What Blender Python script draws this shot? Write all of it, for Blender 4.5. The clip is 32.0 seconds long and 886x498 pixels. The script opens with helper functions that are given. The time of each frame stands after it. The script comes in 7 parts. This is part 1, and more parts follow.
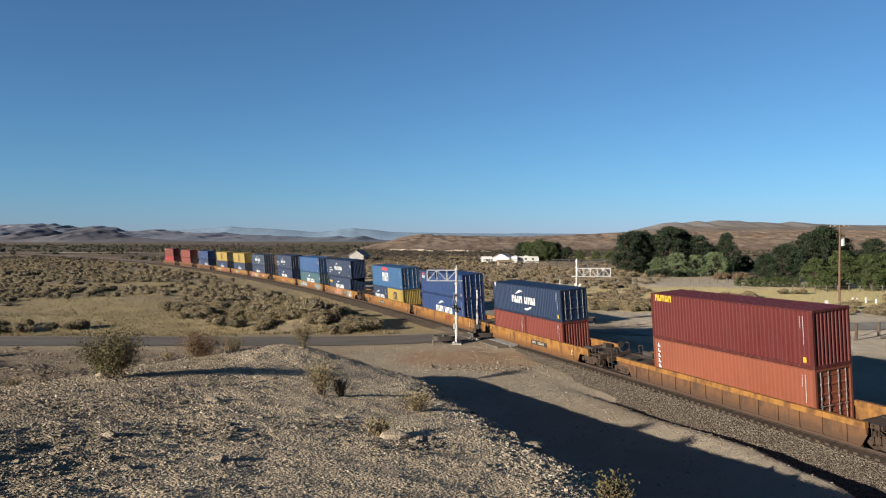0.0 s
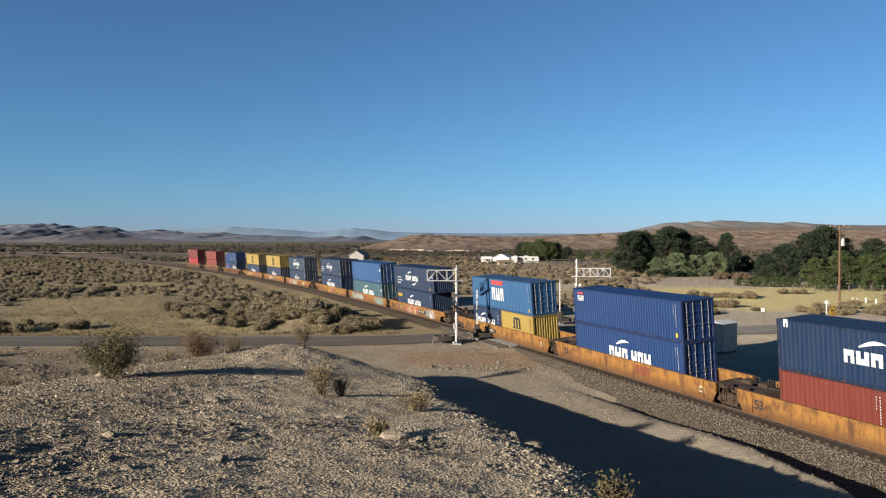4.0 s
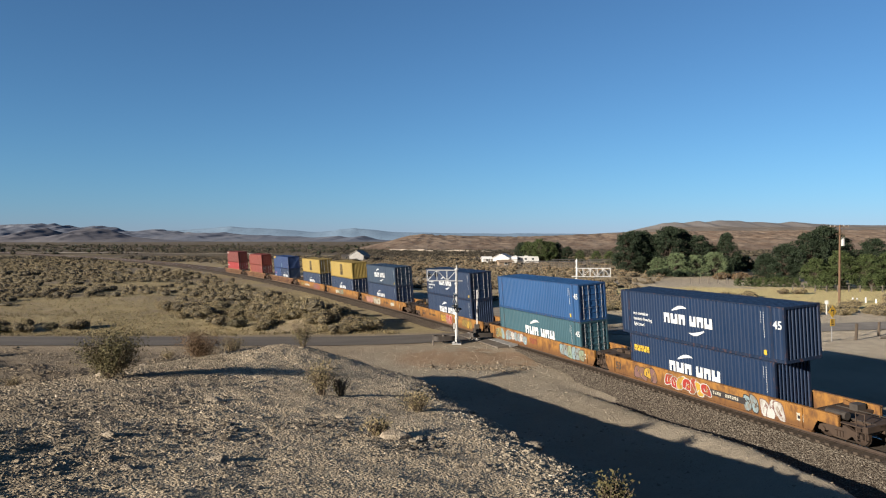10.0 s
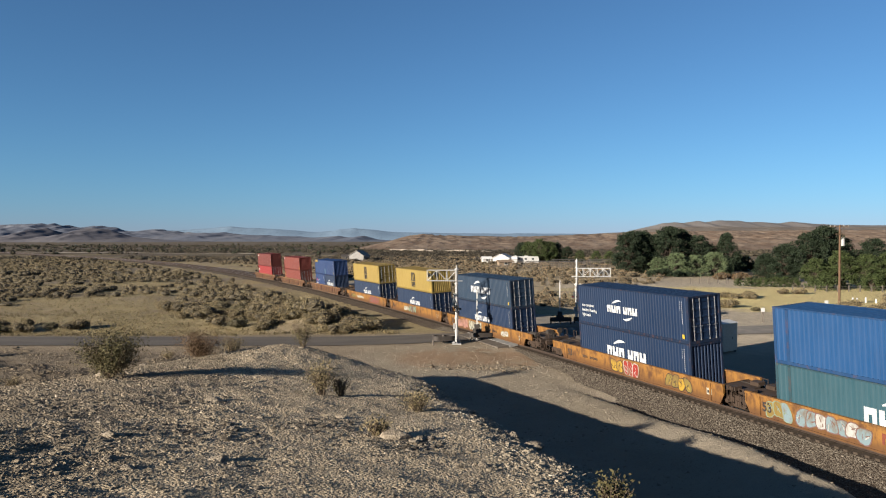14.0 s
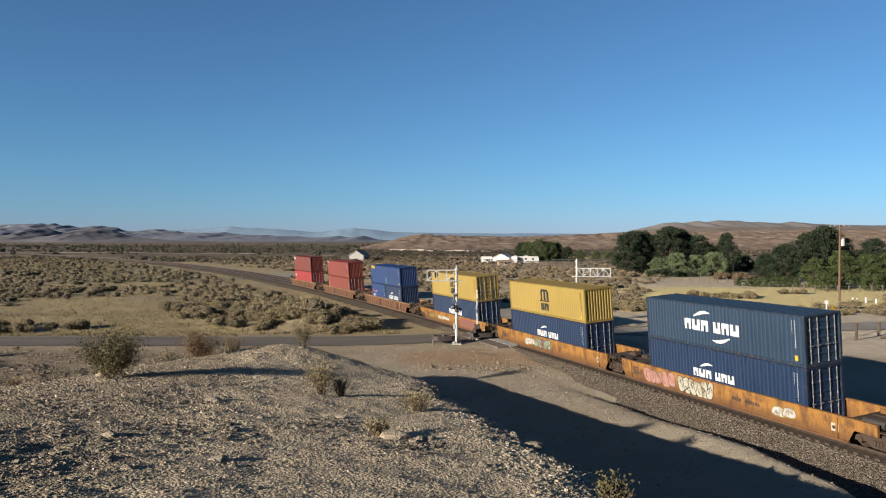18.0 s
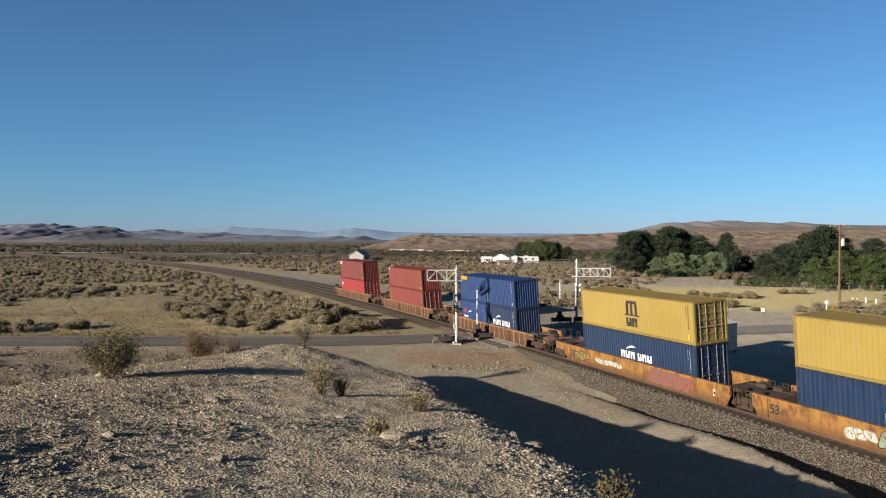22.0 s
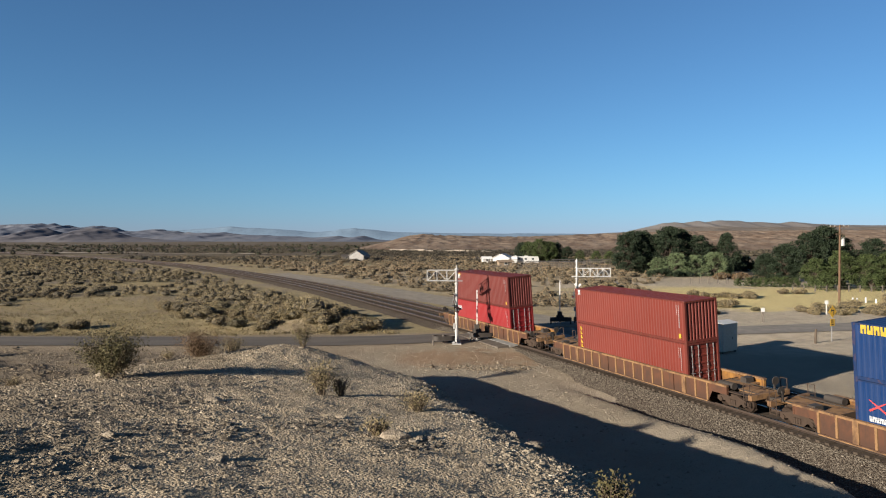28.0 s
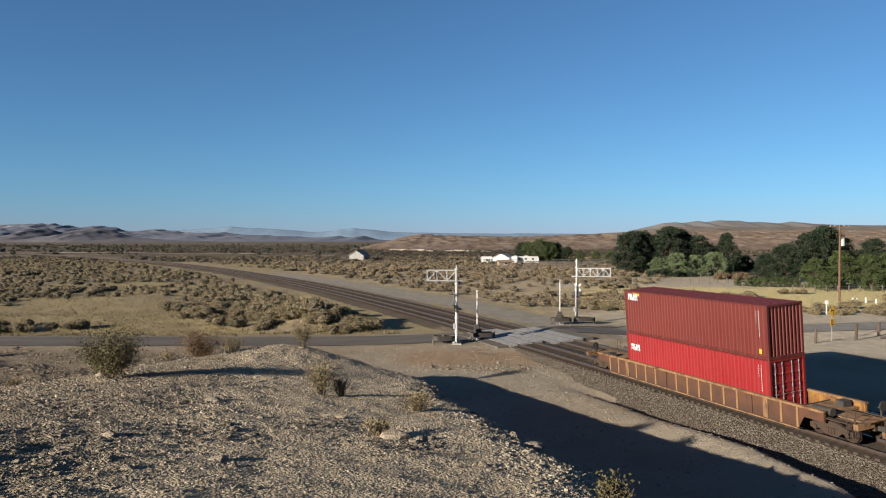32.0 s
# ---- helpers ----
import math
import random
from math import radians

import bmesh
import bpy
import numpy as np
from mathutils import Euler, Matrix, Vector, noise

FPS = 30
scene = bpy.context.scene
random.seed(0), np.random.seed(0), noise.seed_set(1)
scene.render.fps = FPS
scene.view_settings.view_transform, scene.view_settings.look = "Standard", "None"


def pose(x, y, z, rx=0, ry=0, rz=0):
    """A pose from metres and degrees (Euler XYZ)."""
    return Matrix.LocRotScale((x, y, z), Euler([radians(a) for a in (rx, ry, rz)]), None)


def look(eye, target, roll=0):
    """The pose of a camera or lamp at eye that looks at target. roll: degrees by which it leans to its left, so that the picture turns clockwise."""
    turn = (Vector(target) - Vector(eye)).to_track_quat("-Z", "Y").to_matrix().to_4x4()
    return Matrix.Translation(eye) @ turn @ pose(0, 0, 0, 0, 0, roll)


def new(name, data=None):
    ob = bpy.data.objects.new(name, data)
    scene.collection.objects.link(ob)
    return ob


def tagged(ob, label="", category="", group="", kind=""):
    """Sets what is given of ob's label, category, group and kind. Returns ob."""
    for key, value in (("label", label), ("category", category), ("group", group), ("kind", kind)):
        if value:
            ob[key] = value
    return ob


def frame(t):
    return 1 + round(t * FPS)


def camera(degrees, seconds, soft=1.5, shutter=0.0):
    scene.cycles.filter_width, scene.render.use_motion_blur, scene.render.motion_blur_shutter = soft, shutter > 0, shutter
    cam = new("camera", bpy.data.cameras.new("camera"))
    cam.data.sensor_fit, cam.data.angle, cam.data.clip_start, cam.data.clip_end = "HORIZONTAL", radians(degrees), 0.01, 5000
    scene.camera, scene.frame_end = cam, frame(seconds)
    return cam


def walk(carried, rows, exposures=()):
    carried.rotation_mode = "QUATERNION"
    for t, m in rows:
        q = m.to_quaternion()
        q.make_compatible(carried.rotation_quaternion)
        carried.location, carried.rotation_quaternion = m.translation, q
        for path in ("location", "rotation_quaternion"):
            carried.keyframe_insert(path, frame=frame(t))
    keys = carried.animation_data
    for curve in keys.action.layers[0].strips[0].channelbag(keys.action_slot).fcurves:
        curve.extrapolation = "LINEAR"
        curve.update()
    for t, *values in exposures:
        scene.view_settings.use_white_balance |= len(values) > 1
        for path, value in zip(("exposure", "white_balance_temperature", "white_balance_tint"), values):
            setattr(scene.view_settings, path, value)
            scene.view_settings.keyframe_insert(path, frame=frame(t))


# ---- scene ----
# ---- camera ----
cam = camera(63.36, 32.0, soft=1.15)
EYE = (0.0, 0.0, 9.5)
STAND = look(EYE, (0.0, 100.0, 8.16))
walk(cam, [(0.0, STAND), (32.0, STAND)], exposures=[(0.0, 1.75, 5900.0, 10.0), (32.0, 1.75, 5900.0, 10.0)])

# ---- sky and sun ----
SUN_WAY = Vector((0.79, 0.61, -0.262)).normalized()      # the way the sunlight travels
world = bpy.data.worlds.new("sky")
scene.world = world
world.use_nodes = True
_nt = world.node_tree
_sky = _nt.nodes.new("ShaderNodeTexSky")
_sky.sky_type = "NISHITA"
_sky.sun_disc = False
_sky.sun_elevation = math.asin(-SUN_WAY.z)
_sky.sun_rotation = math.atan2(-SUN_WAY.x, -SUN_WAY.y)
_sky.altitude = 700.0
_sky.air_density = 1.0
_sky.dust_density = 0.0
_sky.ozone_density = 4.0
_bg = _nt.nodes["Background"]
_bg.inputs["Strength"].default_value = 0.05
_apart = _nt.nodes.new("ShaderNodeSeparateColor")
_whole = _nt.nodes.new("ShaderNodeCombineColor")
_nt.links.new(_sky.outputs[0], _apart.inputs[0])
# the clear desert air's colour balance: each channel from its own and a share of another
for _to, _own, _other, _share in ((0, 0.356, 2, 0.041), (1, 0.724, 0, -0.289), (2, 0.532, 1, 0.129)):
    _a, _b = _nt.nodes.new("ShaderNodeMath"), _nt.nodes.new("ShaderNodeMath")
    _a.operation, _b.operation = "MULTIPLY", "MULTIPLY_ADD"
    _nt.links.new(_apart.outputs[_to], _a.inputs[0])
    _a.inputs[1].default_value = _own
    _nt.links.new(_apart.outputs[_other], _b.inputs[0])
    _b.inputs[1].default_value = _share
    _nt.links.new(_a.outputs[0], _b.inputs[2])
    _nt.links.new(_b.outputs[0], _whole.inputs[_to])
_nt.links.new(_whole.outputs[0], _bg.inputs["Color"])

sun = new("sun", bpy.data.lights.new("sun", "SUN"))
sun.data.energy = 5.0
sun.data.angle = radians(0.53)
sun.data.color = (1.0, 0.86, 0.67)
sun.matrix_world = look((0, 0, 60), Vector((0, 0, 60)) + SUN_WAY)
# ---- mesh tools ----
class Build:
    """Collects vertices and faces of one mesh."""

    def __init__(self):
        self.v, self.f, self.smooth = [], [], False

    def add(self, verts, faces):
        n = len(self.v)
        self.v.extend(verts)
        self.f.extend(tuple(i + n for i in f) for f in faces)
        return self

    def box(self, x0, x1, y0, y1, z0, z1, m=None):
        vs = [Vector((x, y, z)) for z in (z0, z1) for y in (y0, y1) for x in (x0, x1)]
        if m is not None:
            vs = [m @ p for p in vs]
        return self.add([tuple(p) for p in vs],
                        [(0, 2, 3, 1), (4, 5, 7, 6), (0, 1, 5, 4), (2, 6, 7, 3), (0, 4, 6, 2), (1, 3, 7, 5)])

    def prism(self, outline, z0, z1, m=None):
        """An outline in x and y, drawn up from z0 to z1."""
        n = len(outline)
        vs = [Vector((x, y, z0)) for x, y in outline] + [Vector((x, y, z1)) for x, y in outline]
        if m is not None:
            vs = [m @ p for p in vs]
        fs = [tuple(range(n - 1, -1, -1)), tuple(range(n, 2 * n))]
        fs += [(i, (i + 1) % n, (i + 1) % n + n, i + n) for i in range(n)]
        return self.add([tuple(p) for p in vs], fs)

    def tube(self, a, b, r0, r1=None, n=8, cap=True):
        """A round bar from a to b."""
        a, b = Vector(a), Vector(b)
        r1 = r0 if r1 is None else r1
        w = (b - a).normalized()
        u = w.orthogonal().normalized()
        t = w.cross(u)
        vs = []
        for p, r in ((a, r0), (b, r1)):
            for i in range(n):
                k = 2 * math.pi * i / n
                vs.append(tuple(p + r * (math.cos(k) * u + math.sin(k) * t)))
        fs = [(i, (i + 1) % n, (i + 1) % n + n, i + n) for i in range(n)]
        if cap:
            fs += [tuple(range(n - 1, -1, -1)), tuple(range(n, 2 * n))]
        return self.add(vs, fs)

    def mesh(self, name, mat=None, smooth=False):
        me = bpy.data.meshes.new(name)
        me.from_pydata([tuple(p) for p in self.v], [], self.f)
        if mat:
            me.materials.append(mat)
        if smooth:
            me.shade_smooth()
        me.update()
        return me


def rot_x(deg):
    return Matrix.Rotation(radians(deg), 4, "X")


def part(name, data, mat, parent, label="", at=None):
    """One mesh object under a thing or part. data: a Build or a mesh."""
    if isinstance(data, Build):
        data = data.mesh(name, mat)
    elif mat is not None and (not data.materials or data.materials[0] is not mat):
        data = skinned(data, mat)
    ob = new(name, data)
    ob.parent = parent
    if at is not None:
        ob.matrix_basis = at
    if label:
        tagged(ob, label)
    return ob


_skins = {}


def skinned(me, mat):
    """The same mesh in another material."""
    key = (me.name, mat.name)
    if key not in _skins:
        c = me.copy()
        c.materials.clear()
        c.materials.append(mat)
        _skins[key] = c
    return _skins[key]


def thing(name, label, category, group="", kind="", m=None):
    ob = new(name)
    ob.empty_display_size = 0.3
    tagged(ob, label, category, group, kind)
    if m is not None:
        ob.matrix_basis = m
    return ob


def lone(name, data, mat, label, category, group="", kind="", m=None):
    if isinstance(data, Build):
        data = data.mesh(name, mat)
    ob = new(name, data)
    tagged(ob, label, category, group, kind)
    if m is not None:
        ob.matrix_basis = m
    return ob


def bevel_box(hx, hy, hz, c, w=0.03):
    """A box with cut edges, by half sizes."""
    b = Build()
    out = [(-hx + w, -hy), (hx - w, -hy), (hx, -hy + w), (hx, hy - w), (hx - w, hy), (-hx + w, hy), (-hx, hy - w), (-hx, -hy + w)]
    return b.prism([(c[0] + x, c[1] + y) for x, y in out], c[2] - hz, c[2] + hz)


# smooth value noise on arrays
_tab = np.random.RandomState(7).rand(256, 256)


def vnoise(x, y):
    x, y = np.asarray(x, float), np.asarray(y, float)
    xi, yi = np.floor(x).astype(int), np.floor(y).astype(int)
    u, v = x - xi, y - yi
    u, v = u * u * (3 - 2 * u), v * v * (3 - 2 * v)
    g = lambda a, b: _tab[a % 256, b % 256]
    return (g(xi, yi) * (1 - u) + g(xi + 1, yi) * u) * (1 - v) + (g(xi, yi + 1) * (1 - u) + g(xi + 1, yi + 1) * u) * v


def fbm(x, y, size, octaves=4, gain=0.5):
    """Noise of about -1 to 1, with features of that size in metres."""
    out, amp, tot = 0, 1.0, 0
    for o in range(octaves):
        k = 2 ** o / size
        out = out + amp * (vnoise(np.asarray(x) * k + 31.7 * o, np.asarray(y) * k + 17.3 * o) - 0.5) * 2
        tot += amp
        amp *= gain
    return out / tot


def ramp(x, a, b):
    t = np.clip((np.asarray(x, float) - a) / (b - a), 0, 1)
    return t * t * (3 - 2 * t)
# ---- materials ----
TONE = 0.76       # scale on every base colour, set low so that shadows come out deeper


class Nodes:
    """A small writer of node materials."""

    def __init__(self, name):
        self.mat = bpy.data.materials.new(name)
        self.mat.use_nodes = True
        self.t = self.mat.node_tree
        self.p = self.t.nodes["Principled BSDF"]
        self.pos = None

    def n(self, kind, **inputs):
        nd = self.t.nodes.new(kind)
        for k, v in inputs.items():
            self.put(nd.inputs[k], v)
        return nd

    def put(self, socket, v):
        if isinstance(v, bpy.types.NodeSocket):
            self.t.links.new(v, socket)
        elif isinstance(v, tuple) and len(v) == 3 and socket.type == "RGBA":
            socket.default_value = (*scale_c(v, TONE), 1)
        else:
            socket.default_value = v

    def where(self, local=True):
        """Place in the object's space or the world's."""
        if local:
            return self.n("ShaderNodeTexCoord").outputs["Object"]
        return self.n("ShaderNodeNewGeometry").outputs["Position"]

    def scaled(self, vec, sx, sy, sz):
        nd = self.t.nodes.new("ShaderNodeVectorMath")
        nd.operation = "MULTIPLY"
        self.put(nd.inputs[0], vec)
        nd.inputs[1].default_value = (sx, sy, sz)
        return nd.outputs[0]

    def noise(self, vec, scale, detail=4.0, rough=0.55):
        nd = self.n("ShaderNodeTexNoise", Scale=scale, Detail=detail, Roughness=rough)
        self.put(nd.inputs["Vector"], vec)
        return nd.outputs["Fac"]

    def step(self, fac, a, b, lo=0.0, hi=1.0):
        nd = self.t.nodes.new("ShaderNodeMapRange")
        nd.interpolation_type = "SMOOTHSTEP"
        for k, v in (("Value", fac), ("From Min", a), ("From Max", b), ("To Min", lo), ("To Max", hi)):
            self.put(nd.inputs[k], v)
        return nd.outputs[0]

    def mix(self, fac, a, b, how="MIX"):
        nd = self.t.nodes.new("ShaderNodeMix")
        nd.data_type, nd.blend_type = "RGBA", how
        self.put(nd.inputs[0], fac)
        self.put(nd.inputs[6], a)
        self.put(nd.inputs[7], b)
        return nd.outputs[2]

    def math(self, how, a, b=0.0):
        nd = self.t.nodes.new("ShaderNodeMath")
        nd.operation = how
        self.put(nd.inputs[0], a)
        self.put(nd.inputs[1], b)
        return nd.outputs[0]

    def xyz(self, vec):
        return self.n("ShaderNodeSeparateXYZ", Vector=vec).outputs

    def chance(self):
        return self.n("ShaderNodeObjectInfo").outputs["Random"]

    def island(self):
        return self.n("ShaderNodeNewGeometry").outputs["Random Per Island"]

    def bump(self, height, strength, distance):
        nd = self.n("ShaderNodeBump", Height=height, Strength=strength, Distance=distance)
        self.put(self.p.inputs["Normal"], nd.outputs[0])

    def done(self, colour, rough=0.8, metal=0.0, spec=None):
        self.put(self.p.inputs["Base Color"], colour)
        self.put(self.p.inputs["Roughness"], rough)
        self.put(self.p.inputs["Metallic"], metal)
        if spec is not None:
            self.put(self.p.inputs["Specular IOR Level"], spec)
        return self.mat


def scale_c(c, k):
    return tuple(min(1.0, x * k) for x in c)


_made = {}


_hue = {}


def worn(m, k=0.72):
    """The same paint on edges and posts, with far more rust."""
    return paint(m.name + "_worn", scale_c(_hue[m.name], k), 0.2, 0.38, 0.6, 0.54)


def paint(name, c, fade=0.25, rust=0.5, rough=0.5, scars=0.66):
    """Painted steel of a container or car: sun-faded, streaked, with rust at its scars."""
    if name in _made:
        return _made[name]
    _hue[name] = c
    k = Nodes(name)
    o = k.where()
    streak = k.noise(k.scaled(o, 2.2, 2.2, 0.25), 2.0, 5.0, 0.6)
    cloud = k.noise(o, 0.35, 3.0)
    grey = tuple(0.7 * x + 0.3 * (0.33 * sum(c)) + 0.008 for x in c)
    col = k.mix(k.step(streak, 0.35, 0.75, 0.0, fade), c, grey)
    col = k.mix(k.step(cloud, 0.35, 0.7, 0.0, 0.35), col, scale_c(c, 0.72))
    spots = k.noise(k.scaled(o, 1.0, 1.0, 0.6), 3.1, 6.0, 0.7)
    col = k.mix(k.step(spots, scars, scars + 0.09, 0.0, rust), col, (0.086, 0.037, 0.019))
    dust = k.noise(o, 9.0, 4.0)
    col = k.mix(k.step(dust, 0.5, 0.8, 0.0, 0.05), col, (0.199, 0.159, 0.113))
    k.bump(k.noise(o, 14.0, 3.0), 0.12, 0.01)
    _made[name] = k.done(col, k.step(streak, 0.3, 0.7, rough - 0.04, rough + 0.2), 0.0, 0.25)
    return _made[name]


def grimy(name, c, dirt=(0.047, 0.033, 0.023), amount=0.7, scale=1.3, rough=0.75, metal=0.0, low=False):
    """Paint or steel under grease and dust."""
    if name in _made:
        return _made[name]
    k = Nodes(name)
    o = k.where()
    big = k.noise(k.scaled(o, 1.0, 1.0, 0.55), scale, 5.0, 0.65)
    fine = k.noise(o, scale * 9, 4.0, 0.6)
    col = k.mix(k.step(big, 0.42, 0.68, 0.0, amount), c, dirt)
    col = k.mix(k.step(fine, 0.52, 0.74, 0.0, 0.5), col, scale_c(dirt, 1.3))
    if low:
        runs = k.noise(k.scaled(o, 3.2, 3.2, 0.3), 1.5, 5.0, 0.65)
        col = k.mix(k.step(runs, 0.5, 0.68, 0.0, 0.62), col, scale_c(dirt, 1.15))
        up = k.xyz(o)[2]
        drift = k.math("ADD", up, k.step(big, 0.2, 0.8, -0.35, 0.35))
        col = k.mix(k.step(drift, 0.3, 0.85, 0.75, 0.0), col, dirt)
    k.bump(fine, 0.25, 0.01)
    _made[name] = k.done(col, rough, metal, 0.3)
    return _made[name]


def plain(name, c, rough=0.7, metal=0.0, vary=0.15, scale=6.0, spec=None):
    """A surface of one colour with a little wear."""
    if name in _made:
        return _made[name]
    k = Nodes(name)
    o = k.where()
    f = k.noise(o, scale, 5.0)
    col = k.mix(k.step(f, 0.35, 0.7), scale_c(c, 1 - vary), scale_c(c, 1 + vary))
    k.bump(k.noise(o, scale * 6, 3.0), 0.15, 0.01)
    _made[name] = k.done(col, rough, metal, spec)
    return _made[name]


def foliage(name, a, b, c=None, dry=0.0):
    """Leaves of differing tone."""
    if name in _made:
        return _made[name]
    k = Nodes(name)
    r = k.island()
    col = k.mix(r, a, b)
    if c:
        col = k.mix(k.step(k.noise(k.where(), 0.5, 3.0), 0.45, 0.65), col, c)
    col = k.mix(k.math("MULTIPLY", k.chance(), 0.3), col, scale_c(b, 0.7))
    _made[name] = k.done(col, 0.75, 0.0, 0.2)
    return _made[name]


def ground_material():
    k = Nodes("desert_ground")
    w = k.where(False)
    x, y, z = k.xyz(w)[0], k.xyz(w)[1], k.xyz(w)[2]
    flat = k.scaled(w, 1, 1, 0)
    huge = k.noise(flat, 0.016, 4.0)
    big = k.noise(flat, 0.09, 5.0, 0.6)
    mid = k.noise(flat, 0.7, 5.0, 0.6)
    fine = k.noise(w, 7.0, 6.0, 0.65)
    grit = k.noise(w, 38.0, 4.0, 0.7)
    sand = k.mix(k.step(big, 0.35, 0.65), (0.212, 0.169, 0.116), (0.265, 0.212, 0.150))
    sand = k.mix(k.step(mid, 0.45, 0.7, 0.0, 0.5), sand, (0.179, 0.136, 0.093))
    lane = k.math("MULTIPLY", k.step(y, 68.0, 64.0), k.step(x, -9.0, -3.0))
    sand = k.mix(k.math("MULTIPLY", lane, 0.8), sand, k.mix(k.step(big, 0.35, 0.65), (0.255, 0.215, 0.155), (0.325, 0.278, 0.207)))
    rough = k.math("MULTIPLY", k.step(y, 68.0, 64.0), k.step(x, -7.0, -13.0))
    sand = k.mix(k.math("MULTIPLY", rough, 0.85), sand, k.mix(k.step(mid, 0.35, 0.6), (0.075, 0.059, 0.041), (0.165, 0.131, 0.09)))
    soil = k.math("MULTIPLY", k.step(k.math("ADD", k.math("ABSOLUTE", k.math("SUBTRACT", y, 61.0)), k.step(mid, 0.2, 0.8, -2.5, 2.5)), 5.0, 1.5), k.step(k.math("ADD", k.math("ABSOLUTE", k.math("SUBTRACT", x, 3.5)), k.step(big, 0.2, 0.8, -2.5, 2.5)), 8.0, 4.0))
    sand = k.mix(k.math("MULTIPLY", soil, 0.85), sand, (0.235, 0.15, 0.088))
    # dry grass on the flats across the road and beyond the yard
    straw = k.mix(k.step(mid, 0.3, 0.7), (0.232, 0.182, 0.092), (0.31, 0.25, 0.128))
    beyond = k.step(y, 74.0, 79.0)
    grassy = k.math("MULTIPLY", beyond, k.step(k.noise(flat, 0.045, 4.0, 0.6), 0.36, 0.52, 0.0, 0.9))
    col = k.mix(grassy, sand, straw)
    # bare pale yard ground and a band of straw beyond the railway
    yard = k.math("MULTIPLY", k.step(k.math("ADD", k.math("SUBTRACT", x, k.math("MULTIPLY", y, 0.12)), k.step(big, 0.2, 0.8, -8.0, 8.0)), 1.0, 15.0), k.step(y, 60.0, 66.0))
    yard = k.math("MULTIPLY", yard, k.step(y, 230.0, 160.0))
    bare = k.mix(k.step(mid, 0.35, 0.65), (0.345, 0.29, 0.212), (0.43, 0.365, 0.27))
    band = k.math("MULTIPLY", k.step(k.math("ADD", y, k.step(big, 0.2, 0.8, -9.0, 9.0)), 100.0, 108.0), k.step(k.math("ADD", y, k.step(big, 0.2, 0.8, -12.0, 12.0)), 165.0, 145.0))
    bare = k.mix(k.math("MULTIPLY", band, 0.85), bare, k.mix(k.step(mid, 0.3, 0.7), (0.55, 0.44, 0.175), (0.62, 0.505, 0.22)))
    col = k.mix(yard, col, bare)
    # paler straw ground under the rusty scrub beyond the railway
    side = k.math("ADD", k.math("ADD", x, k.math("MULTIPLY", y, 0.493)), k.step(big, 0.2, 0.8, -5.0, 5.0))
    straw_flat = k.math("MULTIPLY", k.step(side, 62.0, 72.0), k.math("MULTIPLY", k.step(y, 94.0, 104.0), k.step(y, 290.0, 220.0)))
    col = k.mix(k.math("MULTIPLY", straw_flat, k.math("SUBTRACT", 0.7, k.math("MULTIPLY", yard, 0.7))), col, (0.37, 0.295, 0.19))
    # far scrub reads darker and browner
    far = k.math("ADD", y, k.step(huge, 0.3, 0.7, -160.0, 160.0))
    col = k.mix(k.step(far, 250.0, 480.0, 0.0, 0.88), col, (0.07, 0.055, 0.04))
    pale = k.math("MULTIPLY", k.step(far, 450.0, 700.0), k.step(k.noise(k.scaled(flat, 0.25, 1.0, 1.0), 0.01, 3.0), 0.56, 0.62, 0.0, 0.3))
    col = k.mix(pale, col, (0.265, 0.206, 0.146))
    # gravel on the spur
    spur = k.step(z, 0.0, 0.9)
    vor = k.t.nodes.new("ShaderNodeTexVoronoi")
    k.put(vor.inputs["Vector"], w)
    vor.inputs["Scale"].default_value = 15.0
    stone = k.mix(k.xyz(vor.outputs["Color"])[0], (0.35, 0.279, 0.184), (0.55, 0.445, 0.302))
    stone = k.mix(k.step(fine, 0.35, 0.65, 0.25, 0.8), stone, (0.58, 0.465, 0.31))
    # darker brown gravel on the flank, deepened in colour for shadowing among its clods
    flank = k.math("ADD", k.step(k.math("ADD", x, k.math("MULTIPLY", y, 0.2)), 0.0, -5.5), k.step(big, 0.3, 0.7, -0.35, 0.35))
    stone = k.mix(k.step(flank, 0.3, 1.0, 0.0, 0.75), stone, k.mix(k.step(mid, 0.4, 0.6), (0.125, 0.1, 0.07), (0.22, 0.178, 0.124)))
    col = k.mix(k.math("MULTIPLY", spur, k.step(mid, 0.3, 0.6, 0.45, 0.95)), col, stone)
    col = k.mix(k.step(grit, 0.42, 0.68, 0.0, 0.6), col, (0.145, 0.113, 0.077))
    h = k.math("ADD", k.math("MULTIPLY", fine, 0.7), k.math("MULTIPLY", grit, 0.35))
    h = k.math("SUBTRACT", h, k.math("MULTIPLY", vor.outputs["Distance"], k.math("MULTIPLY", spur, 1.2)))
    k.bump(h, 1.0, 0.07)
    return k.done(col, 0.95, 0.0, 0.1)


def stone_material(name, a, b, c):
    k = Nodes(name)
    r = k.island()
    col = k.mix(r, a, b)
    col = k.mix(k.step(r, 0.93, 0.95), col, c)
    col = k.mix(k.step(k.noise(k.where(False), 12.0, 4.0), 0.4, 0.7, 0.0, 0.45), col, scale_c(a, 0.7))
    k.bump(k.noise(k.where(False), 30.0, 4.0), 0.5, 0.02)
    return k.done(col, 0.93, 0.0, 0.15)


